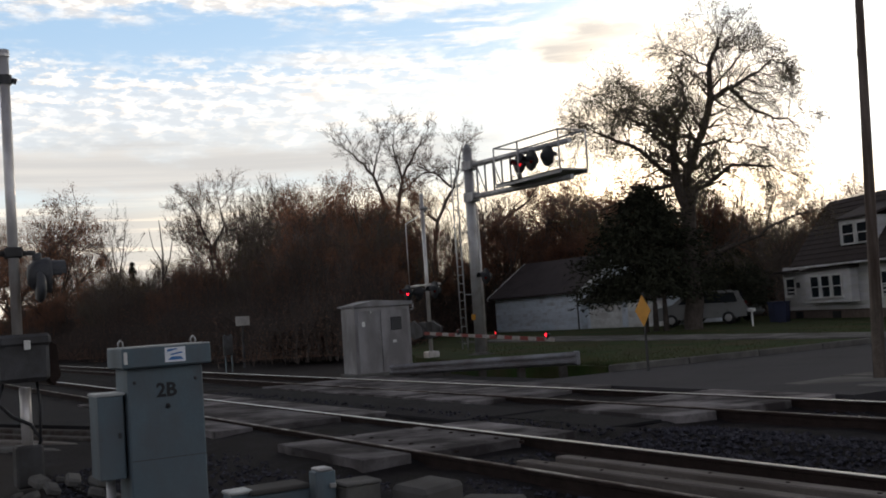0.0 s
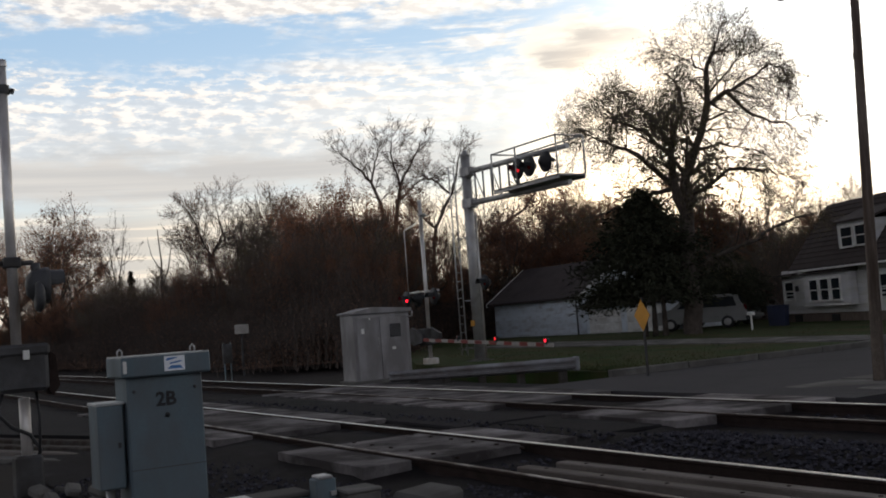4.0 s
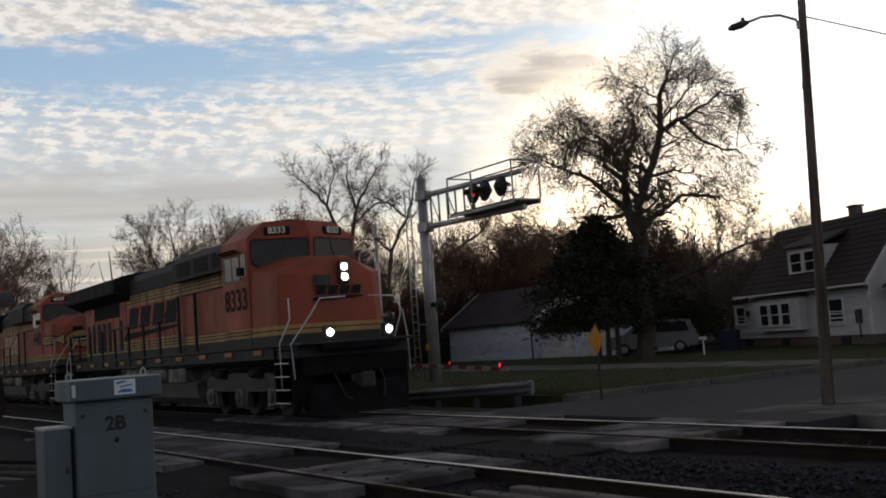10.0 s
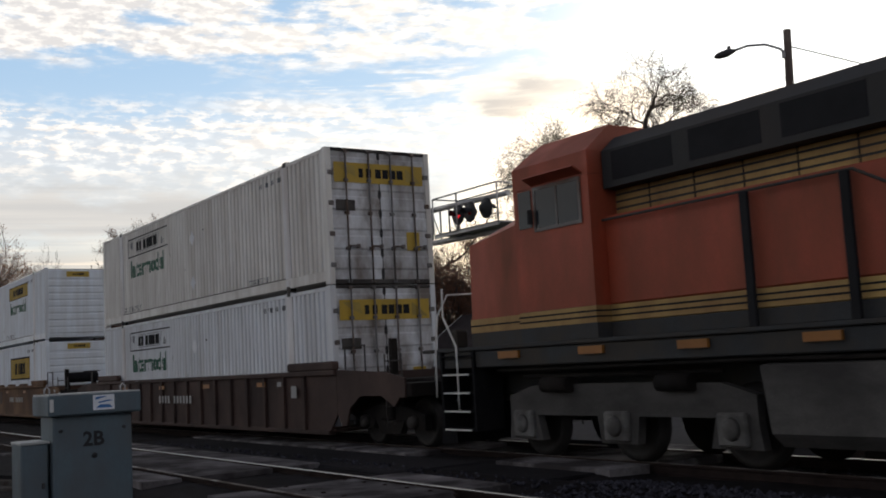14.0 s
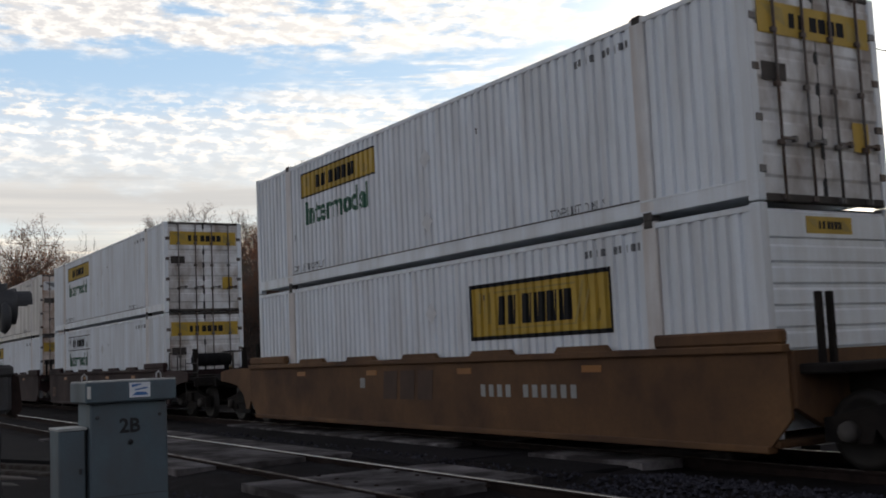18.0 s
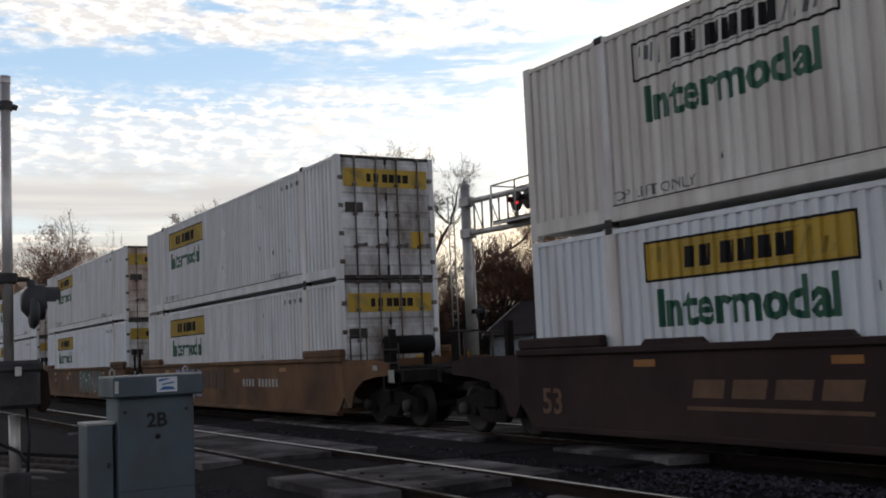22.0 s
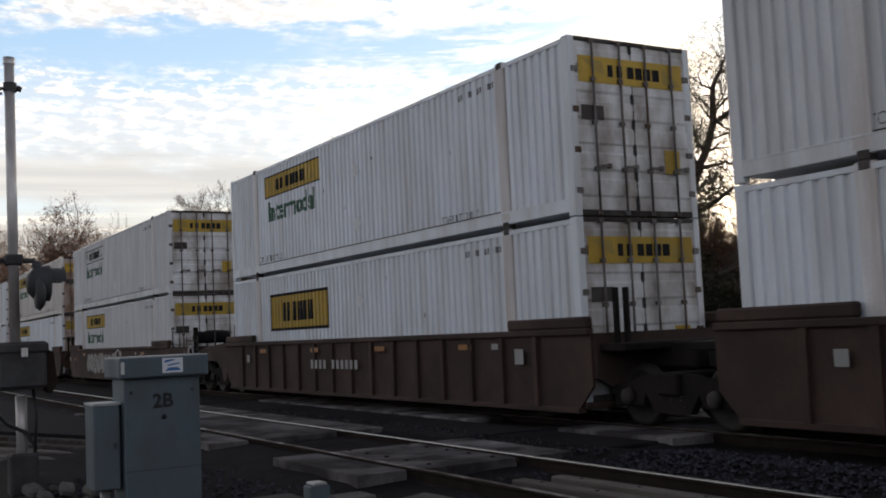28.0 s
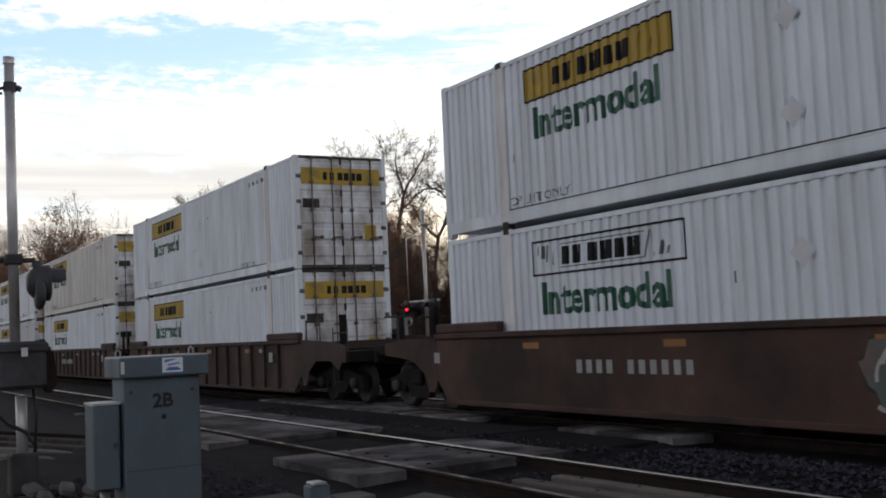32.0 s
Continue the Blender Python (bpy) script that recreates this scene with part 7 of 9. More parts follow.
def rod_mesh():
    s = Shape()
    x = CL / 2 + 0.035
    s.tube([(x, 0, 0.03), (x, 0, 2.86)], 0.02, 6)
    for z in (0.05, 0.75, 1.5, 2.2, 2.83):
        s.box(x - 0.045, x + 0.012, -0.05, 0.05, z - 0.035, z + 0.035, 0.008)
    s.box(x + 0.0, x + 0.025, -0.02, 0.24, 0.78, 0.82, 0.006)
    s.box(x - 0.03, x + 0.03, 0.2, 0.27, 0.76, 0.84, 0.006)
    return s.mesh("lock_rod", MT["rod"])


def code_bars():
    s = Shape()
    x = CL / 2 - 3.4
    for i in range(11):
        if i not in (4,):
            wrapped(s, x + i * 0.13, x + i * 0.13 + 0.06, 2.52, 2.63, 0.004)
    return s.mesh("code_bars", MT["ink_grey"])


# -- well cars --
def truck_parts(parent, x):
    """A two-axle truck: side frames, bolster, wheels on axles."""
    frame_poly = [(-1.25, 0.34), (-1.25, 0.62), (-0.75, 0.72), (-0.4, 0.8), (0.4, 0.8), (0.75, 0.72), (1.25, 0.62), (1.25, 0.34), (0.62, 0.34), (0.55, 0.52), (0.35, 0.24),
                  (-0.35, 0.24), (-0.55, 0.52), (-0.62, 0.34)]
    for sd in (-1, 1):
        part("side_frame", cm(("tf", sd), lambda: Shape().prism(frame_poly, "y", sd * 0.92, sd * 1.06).mesh("side_frame", MT["grime"])), None, parent, m=pose(x, 0, 0))
        for a in (-0.89, 0.89):
            part("wheel", cm(("tw", sd), lambda: Shape().wheel((0, 0, 0), 0.455, 0.13, 18).moved(pose(0, 0, 0, 0, 0, 0 if sd < 0 else 180)).mesh("wheel", MT["wheel"])), None, parent, m=pose(x + a, sd * 0.755, 0.458))
            part("bearing_cap", cm(("tb", sd), lambda: Shape().turn([(0, 0.0), (0, 0.13), (sd * 0.1, 0.11), (sd * 0.12, 0.05), (sd * 0.12, 0.0)], (0, sd * 1.06, 0), "y", 12).mesh("bearing_cap", MT["cast"])), None, parent, m=pose(x + a, 0, 0.47))
        part("spring_group", cm(("ts", sd), spring_group_mesh(sd)), None, parent, m=pose(x, 0, 0))
    part("bolster", cm("bol", lambda: Shape().box(-0.22, 0.22, -1.15, 1.15, 0.5, 0.82, 0.03).tube([(-0.89, -0.8, 0.458), (-0.89, 0.8, 0.458)], 0.08, 8).tube([(0.89, -0.8, 0.458), (0.89, 0.8, 0.458)], 0.08, 8).mesh("bolster", MT["grime"])), None, parent, m=pose(x, 0, 0))


def spring_group_mesh(sd):
    def make():
        s = Shape()
        for i in (-0.2, 0, 0.2):
            pts = [(i + 0.07 * math.cos(a * 1.3), sd * 0.99 + 0.07 * math.sin(a * 1.3), 0.3 + a * 0.0105) for a in range(22)]
            s.tube(pts, 0.014, 5)
        return s.mesh("spring_group", MT["cast"])
    return make


def plate_side(ribbed, humps):
    """One side of a well, on -y: plate, ribs, top chord."""
    a, b = 0.35, -CL - 0.35
    plate = Shape().prism([(b, 0.62), (b, 1.42), (a, 1.42), (a, 0.62), (a - 0.36, 0.26), (b + 0.36, 0.26)], "y", -1.43, -1.385)
    chord = Shape().box(b, a, -1.49, -1.36, 1.4, 1.5, 0.015)
    for x0 in (a - 0.05, b + 2.2):
        chord.box(x0 - 2.15, x0, -1.47, -1.32, 1.5, 1.68, 0.03)
    if humps:
        for i in range(5):
            x = -3.4 - i * 2.35
            chord.prism([(x - 0.62, 1.5), (x - 0.52, 1.585), (x + 0.52, 1.585), (x + 0.62, 1.5)], "y", -1.47, -1.37)
    lower = Shape().box(b + 0.34, a - 0.34, -1.47, -1.3, 0.2, 0.29, 0.015)
    return plate, chord, lower


def graffiti(seed, x0, x1, z0, z1, fat=True):
    """Sprayed swirls without meaning on a side plate: a scalloped mass, its outline, and curved strokes over it."""
    r = random.Random(seed)
    n = max(4, int((x1 - x0) / (0.62 if fat else 0.4)))
    pitch, m, h = (x1 - x0) / n, (z0 + z1) / 2, (z1 - z0) / 2
    mass, strokes = [Shape(), Shape()] if fat else [], []
    if fat:
        cells = [(r.uniform(0.78, 1.0), r.uniform(0.78, 1.0), r.uniform(0.25, 0.6), r.uniform(-0.3, 0.3)) for _ in range(n)]
        for sh, grow, y in ((mass[0], 0.045, -1.4345), (mass[1], 0.0, -1.438)):
            rows = [[], []]
            for i, (top, low, notch, lean) in enumerate(cells):
                for k in range(9):
                    v = -1 + k / 4.0
                    end = 0.5 if (i == 0 and v < -0.6) or (i == n - 1 and v > 0.6) else 1.0
                    dip = notch * abs(v) ** 4
                    x = x0 + (i + 0.5 + v / 2) * pitch
                    rows[0].append((x + lean * 0.25 - (grow if i == 0 and k == 0 else 0), y, m - h * end * low * (1 - dip) - grow))
                    rows[1].append((x - lean * 0.25 + (grow if i == n - 1 and k == 8 else 0), y, m + h * end * top * (1 - dip) + grow))
            sh.sheet(rows)
    for i in range(n):
        cx = x0 + (i + 0.5) * pitch
        for k in range(3 if fat else 1):
            sx, sz = cx + r.uniform(-0.3, 0.3) * pitch, m + r.uniform(-0.5, 0.5) * h * (1 if fat else 0.5)
            rx, rz, a0, turn = pitch * r.uniform(0.15, 0.4), h * r.uniform(0.25, 0.6), r.uniform(0, 6.28), r.choice((-1, 1)) * r.uniform(1.6, 4.2)
            half, y = r.uniform(0.014, 0.03) if fat else 0.02, (-1.4435 if fat else -1.4345) - 0.0003 * k
            rows = [[], []]
            for q in range(12):
                a = a0 + turn * q / 11
                c, d = math.cos(a), math.sin(a)
                rows[0].append((sx + (rx - half) * c, y, sz + (rz - half) * d))
                rows[1].append((sx + (rx + half) * c, y, sz + (rz + half) * d))
            strokes.append(Shape().sheet(rows if turn < 0 else rows[::-1]))
    return mass, strokes


def make_well(paint, ribbed, first, last, label, seed, art=(), humps=False):
    """One well of an articulated car; x = 0 is the front end of its containers, the train runs towards +x."""
    w = thing("well_car", label, "railway wagon", group="well cars")
    mat = MT[paint]
    for sd, k in ((-1, None), (1, pose(-CL, 0, 0, 0, 0, 180))):
        pl, ch, lo = cm(("well", ribbed, paint, humps), lambda: [s.mesh(n, mat) for s, n in zip(plate_side(ribbed, humps), ("side_plate", "top_chord", "bottom_chord"))])
        part("side_plate", pl, None, w, m=k)
        part("top_chord", ch, None, w, m=k)
        part("bottom_chord", lo, None, w, m=k)
        if ribbed:
            rib = cm(("rib", paint), lambda: Shape().prism([(-0.05, 0.28), (0.05, 0.28), (0.06, 1.4), (-0.06, 1.4)], "y", -1.5, -1.43).mesh("rib", mat))
            for i in range(15):
                part("rib", rib, None, w, m=(k or Matrix()) @ pose(-1.05 - i * 1.0, 0, 0))
        refl = cm("refl", lambda: Shape().box(-0.22, 0.22, -1.437, -1.43, -0.05, 0.05).mesh("reflector", MT["amber"]))
        for i in range(4):
            part("reflector", refl, None, w, m=(k or Matrix()) @ pose(-3.2 - i * 3.4, -0.06 if ribbed else 0, 1.25))
    spot = -14.6
    for me in () if paint == "well_maroon" else cm(("carbars", spot), lambda: car_bars(spot)):
        part("number_bar", me, None, w, "white painted mark", m=pose(0 if ribbed else -2.0 if paint == "well_rust" else 4.1, -0.07 if ribbed else 0, 0))
    for x0, x1, z0, z1, c0, c1 in art:
        seed += 1
        mass, strokes = graffiti(seed, x0, x1, z0, z1, c1 != "")
        for sh, c in zip(mass, (c0, c1)):
            part("spray_mark", sh, MT[c], w, "sprayed mass of paint")
        for sh in strokes:
            part("spray_stroke", sh, MT["spray_dark" if c0 == "spray_white" and c1 else "spray_pale" if c1 in ("spray_dark", "spray_mauve") else c0], w)
    if paint in ("well_ochre", "well_maroon"):
        tone, n, x0, pitch, z0, z1 = ("mark_tan", 4, -12.5, 0.7, 0.78, 1.02) if paint == "well_maroon" else ("mark_brown" if paint == "well_ochre" else "mark_tan", 3, -9.54, 0.66, 0.74, 1.28)
        for i in range(n):
            xb = x0 + i * pitch
            part("sign_block", Shape().prism([(xb, z0), (xb + pitch * 0.8, z0), (xb + pitch * 0.8 + 0.06, z1), (xb + 0.06, z1)], "y", -1.437, -1.43), MT[tone], w)
        if paint == "well_maroon":
            part("sign_line", Shape().box(-12.6, -9.7, -1.436, -1.43, 0.62, 0.67), MT["mark_tan"], w)
            part("length_mark", letters("53", 0.56, MT["mark_tan"], "length_mark", 0.008), None, w, "pale stencilled 53", m=pose(-15.6, -1.437, 0.66))
    floor = cm(("floor", paint), lambda: Shape().box(-CL - 0.1, 0.1, -0.3, 0.3, 0.26, 0.355, 0.02).box(-0.6, 0.1, -1.38, 1.38, 0.26, 0.355, 0.02).box(-CL - 0.1, -CL + 0.5, -1.38, 1.38, 0.26, 0.355, 0.02)
               .box(-CL / 2 - 0.3, -CL / 2 + 0.3, -1.38, 1.38, 0.26, 0.355, 0.02).mesh("well_floor", mat))
    part("well_floor", floor, None, w)
    for end, far in ((1, first), (-1, last)):
        x = 0.35 if end > 0 else -CL - 0.35
        reach = 2.9 if far else 1.2
        part("bulkhead", cm(("bulk", paint), lambda: Shape().prism([(-1.38, 0.75), (-1.38, 1.42), (1.38, 1.42), (1.38, 0.75), (0.9, 0.5), (-0.9, 0.5)], "x", -0.06, 0.06).mesh("bulkhead", mat)), None, w, m=pose(x, 0, 0))
        part("end_sill", cm(("esill", paint, far), lambda: Shape().box(0, reach, -0.42, 0.42, 0.86, 1.24, 0.03).box(0, reach * 0.55, -1.3, 1.3, 1.14, 1.26, 0.02).mesh("end_sill", MT["grime"])), None, w, m=pose(x, 0, 0) if end > 0 else pose(x, 0, 0, 0, 0, 180))
        flip = Matrix() if end > 0 else pose(-CL, 0, 0, 0, 0, 180)
        if far:
            part("end_platform", cm(("plat", paint), lambda: Shape().box(1.9, 3.1, -1.35, 1.35, 1.12, 1.2, 0.015).box(2.95, 3.1, -1.4, 1.4, 0.95, 1.2, 0.02).mesh("end_platform", MT["grime"])), None, w, m=flip)
            part("coupler", cm("coup", lambda: Shape().box(2.9, 3.45, -0.1, 0.1, 0.72, 0.98, 0.03).box(3.4, 3.68, -0.16, 0.16, 0.68, 1.02, 0.05).mesh("coupler", MT["cast"])), None, w, m=flip)
            apron = [(0.36, 0.62), (0.36, 1.5), (2.2, 1.42), (2.95, 1.3), (2.95, 0.95), (2.75, 0.95), (2.55, 0.78), (2.1, 0.98), (1.3, 0.98), (0.85, 0.74), (0.7, 0.4), (0.5, 0.4)]
            if not ribbed:
                apron = [(0.36, 0.62), (0.36, 1.42), (1.75, 1.42), (2.5, 1.34), (2.5, 1.1), (1.9, 1.06), (1.3, 0.98), (0.85, 0.74), (0.7, 0.4), (0.5, 0.4)]
            for sd in (-1, 1):
                part("end_apron", cm(("apron", sd, paint), lambda: Shape().prism(apron, "y", sd * 1.39, sd * 1.43).mesh("end_apron", mat)), None, w, "arched side plate over the truck", m=flip)
            if not ribbed:
                part("air_tank", cm("airt", lambda: Shape().tube([(1.2, -0.85, 1.72), (1.2, -0.8, 1.72), (1.2, 0.35, 1.72), (1.2, 0.4, 1.72)], [0.1, 0.2, 0.2, 0.1], 14).box(1.1, 1.3, -0.8, -0.7, 1.26, 1.6).box(1.1, 1.3, 0.2, 0.3, 1.26, 1.6).mesh("air_tank", MT["pitch"])), None, w, "dark brake cylinder", m=flip)
            part("ladder", cm("lad", lambda: ladder_mesh()), None, w, m=flip)
            part("brake_wheel", cm("bw", lambda: Shape().tube([(2.7 + 0.27 * math.cos(a * PI2 / 14), 1.0 + 0.27 * math.sin(a * PI2 / 14), 1.9) for a in range(15)], 0.018, 5).tube([(2.7, 1.0, 1.2), (2.7, 1.0, 1.9)], 0.03, 6).mesh("brake_wheel", MT["cast"])), None, w, m=flip)
            for y in (-0.95, 0.6):
                part("stanchion", cm("stn", lambda: Shape().box(1.75, 1.87, -0.07, 0.07, 1.2, 2.05, 0.01).mesh("stanchion", MT["grime"])), None, w, m=flip @ pose(0, y, 0))
        else:
            for y in (-1.1, -0.9):
                part("stanchion", cm("stn2", lambda: Shape().box(0.55, 0.63, -0.04, 0.04, 1.2, 2.1, 0.01).mesh("stanchion", MT["grime"])), None, w, m=flip @ pose(0, y, 0))
    truck_parts(w, 1.75) if first else None
    truck_parts(w, -CL - (1.75 if last else 1.65))
    return w


def ladder_mesh():
    s = Shape()
    for y in (-1.38, -1.02):
        s.tube([(2.2, y, 0.4), (2.2, y, 1.75)], 0.016, 5)
    for i in range(5):
        s.tube([(2.2, -1.38, 0.5 + 0.28 * i), (2.2, -1.02, 0.5 + 0.28 * i)], 0.016, 5)
    s.tube([(0.7, -1.4, 1.2), (0.7, -1.4, 1.95), (1.5, -1.4, 1.95), (1.5, -1.4, 1.2)], 0.018, 5)
    return s.mesh("ladder", MT["cast"])


def car_bars(spot):
    """White bars that stand for a car's number and small stencils."""
    spans = [(-10.2 + i * 0.24, -10.07 + i * 0.24, 0.82, 1.02) for i in range(11) if i != 4] + [(-1.6, -1.35, 0.95, 1.2), (-2.3, -2.1, 1.2, 1.3), (spot, spot + 0.2, 0.95, 1.15)]
    return [Shape().box(a, b, -1.4365, -1.43, z0, z1).mesh("number_bar", MT["ink_white"]) for a, b, z0, z1 in spans]


# -- locomotives: x = 0 at the head lamp, +x forward --
def both(make):
    """A shape built for the -y side and another for the +y side."""
    out = [Shape(), Shape()]
    make(out[0], -1)
    make(out[1], 1)
    return out


def body_side(s, sd, y, x0, x1, z0, z1, b=0.01):
    s.box(x0, x1, min(sd * y, sd * (y - 0.05)), max(sd * y, sd * (y - 0.05)), z0, z1, b)


def three_axle_truck(lo, xc):
    poly = [(-2.45, 0.62), (-2.45, 0.95), (-1.9, 1.1), (-0.7, 1.12), (0.7, 1.12), (1.9, 1.1), (2.45, 0.95), (2.45, 0.62), (2.5, 0.28), (1.68, 0.28), (1.78, 0.66), (0.42, 0.66), (0.36, 0.28),
            (-0.36, 0.28), (-0.42, 0.66), (-1.78, 0.66), (-1.68, 0.28), (-2.5, 0.28)]
    for sd in (-1, 1):
        part("truck_frame", cm(("lf", sd), lambda: Shape().prism(poly, "y", sd * 1.02, sd * 1.16).mesh("truck_frame", MT["tank"])), None, lo, m=pose(xc, 0, 0))
        for a in (-2.08, 0.0, 2.08):
            part("wheel", cm(("lw", sd), lambda: Shape().wheel((0, 0, 0), 0.53, 0.14, 22).moved(pose(0, 0, 0, 0, 0, 0 if sd < 0 else 180)).mesh("wheel", MT["wheel"])), None, lo, m=pose(xc + a, sd * 0.755, 0.532))
            part("axle_box", cm(("lab", sd), lambda: Shape().box(-0.24, 0.24, min(sd * 1.1, sd * 1.24), max(sd * 1.1, sd * 1.24), -0.22, 0.2, 0.03).turn([(sd * 1.24, 0.0), (sd * 1.24, 0.15), (sd * 1.29, 0.12), (sd * 1.3, 0.0)], (0, 0, 0), "y", 12).mesh("axle_box", MT["vessel"])), None, lo, m=pose(xc + a, 0, 0.53))
        part("brake_cylinder", cm(("lbc", sd), lambda: Shape().tube([(-1.5, sd * 1.22, 1.12), (-0.9, sd * 1.22, 1.12)], 0.12, 10).tube([(0.9, sd * 1.22, 1.12), (1.5, sd * 1.22, 1.12)], 0.12, 10).tube([(-2.0, sd * 1.2, 1.25), (2.0, sd * 1.2, 1.25)], 0.03, 6).mesh("brake_cylinder", MT["grime"])), None, lo, m=pose(xc, 0, 0))
    part("truck_bolster", cm("lbol", lambda: Shape().box(-2.3, 2.3, -0.6, 0.6, 0.7, 1.15, 0.05).mesh("truck_bolster", MT["grime"])), None, lo, m=pose(xc, 0, 0))


def make_loco(number, swoosh, label):
    lo = thing("locomotive", label, "locomotive", group="locomotives")
    paint = MT["orange"] if swoosh else MT["orange_old"]
    # frame and walkway
    part("underframe", Shape().box(-20.3, 0.55, -1.45, 1.45, 1.42, 1.7, 0.02).box(-20.0, 0.3, -0.7, 0.7, 0.95, 1.45, 0.03), MT["sill"], lo)
    part("walkway", Shape().box(-20.6, 0.9, -1.5, 1.5, 1.7, 1.76, 0.012), MT["sill"], lo)
    for sd in (-1, 1):
        for i in range(10):
            sp = Shape()
            body_side(sp, sd, 1.508, -1.8 - i * 1.9, -1.3 - i * 1.9, 1.55, 1.66, 0.0)
            part("reflector", sp, MT["amber"], lo, "amber reflector strip")
    # long hood in its painted bands
    X0, X1, XS = -19.5, -3.6, -14.2
    part("hood_lower", both(lambda s, sd: body_side(s, sd, 0.96, X0, X1, 1.98, 2.34)), MT["stripe"], lo, "yellow lower band with dark lines")
    part("hood_skirt", both(lambda s, sd: body_side(s, sd, 0.96, X0, X1, 1.76, 1.98)), MT["sill"], lo)
    for sd in (-1, 1):
        for z in (2.06, 2.15, 2.24, 3.57, 3.67, 3.77):
            s = Shape()
            body_side(s, sd, 0.966, X0 if z < 3 else XS, X1, z, z + 0.03, 0)
            part("band_line", s, MT["green"], lo)
    part("hood_side", both(lambda s, sd: body_side(s, sd, 0.96, X0, X1, 2.34, 3.48)), paint, lo)
    part("hood_stripe", both(lambda s, sd: body_side(s, sd, 0.96, XS, X1, 3.48, 3.86)), MT["stripe"], lo, "yellow upper band with dark lines")
    part("hood_upper_side", both(lambda s, sd: body_side(s, sd, 0.96, X0, XS, 3.48, 3.86)), paint, lo)
    part("intake_panel", both(lambda s, sd: body_side(s, sd, 0.972, X0 + 1.3, X0 + 4.6, 3.24, 3.84, 0.006)), MT["wing"], lo, "black intake screen under the radiator")
    part("hood_top", Shape().prism([(-0.97, 3.86), (0.97, 3.86), (0.97, 4.3), (0.72, 4.56), (-0.72, 4.56), (-0.97, 4.3)], "x", X0, X1), MT["green"], lo)
    part("hood_core", Shape().box(X0 + 0.02, X1, -0.9, 0.9, 1.76, 3.87), paint, lo)
    part("hood_end", Shape().box(X0 - 0.05, X0 + 0.015, -0.97, 0.97, 2.22, 3.86, 0.02), paint, lo)
    part("hood_end_band", [Shape().box(X0 - 0.055, X0 + 0.01, -0.975, 0.975, 3.3, 3.62, 0.01), Shape().box(X0 - 0.055, X0 + 0.01, -0.975, 0.975, 1.98, 2.22, 0.01)], MT["stripe"], lo)
    # seams and doors along the hood
    for sd in (-1, 1):
        for i in range(19):
            x = -4.3 - i * 0.82
            s = Shape()
            body_side(s, sd, 0.969, x, x + 0.018, 2.0, 3.86, 0)
            body_side(s, sd, 0.972, x + 0.62, x + 0.68, 2.75, 2.85, 0)
            part("door_seam", s, MT["ink"], lo)
        # dark louvred doors near the radiator
        for i in range(7):
            x = -19.3 + i * 0.72
            if i == 5:
                continue
            s = Shape()
            body_side(s, sd, 0.975, x, x + 0.36, 2.05, 3.1, 0.006)
            door = part("louvre_door", s, MT["ink"], lo, "black louvred intake door")
            sl = Shape()
            for k in range(9):
                body_side(sl, sd, 0.988, x + 0.03, x + 0.33, 2.12 + k * 0.105, 2.15 + k * 0.105, 0)
            part("slat", sl, MT["green"], door)
    # radiator wings
    wing = [(-0.97, 3.72), (-1.5, 3.98), (-1.5, 4.42), (-1.1, 4.58), (-0.5, 4.68), (0.5, 4.68), (1.1, 4.58), (1.5, 4.42), (1.5, 3.98), (0.97, 3.72)]
    part("radiator_wing", Shape().prism(wing, "x", -20.25, -13.6), MT["wing"], lo, "dark overhanging radiator housing")
    for sd in (-1, 1):
        for i in range(6):
            part("radiator_screen", Shape().box(-20.0 + i * 1.05, -19.1 + i * 1.05, min(sd * 1.5, sd * 1.507), max(sd * 1.5, sd * 1.507), 4.04, 4.38, 0), MT["ink"], lo)
    part("roof_deck", Shape().box(-19.6, -14.2, -0.45, 0.45, 4.67, 4.72, 0.02), MT["green"], lo)
    part("exhaust_hatch", Shape().box(-11.2, -9.2, -0.5, 0.5, 4.55, 4.74, 0.04), MT["green"], lo)
    if not swoosh:
        part("fan_hatch", Shape().box(-14.4, -13.2, -0.65, 0.65, 4.55, 4.82, 0.04), MT["green"], lo)
        part("brake_blister", Shape().prism([(-1.3, 3.9), (1.3, 3.9), (1.3, 4.56), (1.05, 4.76), (-1.05, 4.76), (-1.3, 4.56)], "x", -9.9, -6.6), MT["green"], lo, "dark raised box on the hood")
    part("exhaust_stack", Shape().turn([(4.7, 0.2), (4.86, 0.22), (4.86, 0.17), (4.72, 0.16)], (-10.2, 0, 0), "z", 14), MT["ink"], lo)
    for i in range(3):
        part("horn", Shape().tube([(-8.0 - i * 0.13, -0.45, 4.64), (-7.5 - i * 0.13, -0.45, 4.66)], 0.03, 8, r1=0.09), MT["cast"], lo)
    part("brake_grid_box", Shape().prism([(-1.22, 3.86), (1.22, 3.86), (1.22, 4.4), (0.95, 4.62), (-0.95, 4.62), (-1.22, 4.4)], "x", -8.3, -3.65), MT["green"], lo, "dark box housing behind the cab")
    part("intake_screen", both(lambda s, sd: [s.box(-7.9 + i * 1.45, -6.75 + i * 1.45, min(sd * 1.22, sd * 1.226), max(sd * 1.22, sd * 1.226), 3.95, 4.36, 0) for i in range(3)]), MT["ink"], lo)
    part("equipment_cabinet", both(lambda s, sd: s.box(-8.1, -3.62, min(sd * 0.95, sd * 1.22), max(sd * 0.95, sd * 1.22), 2.22, 3.47, 0.02)), paint, lo)
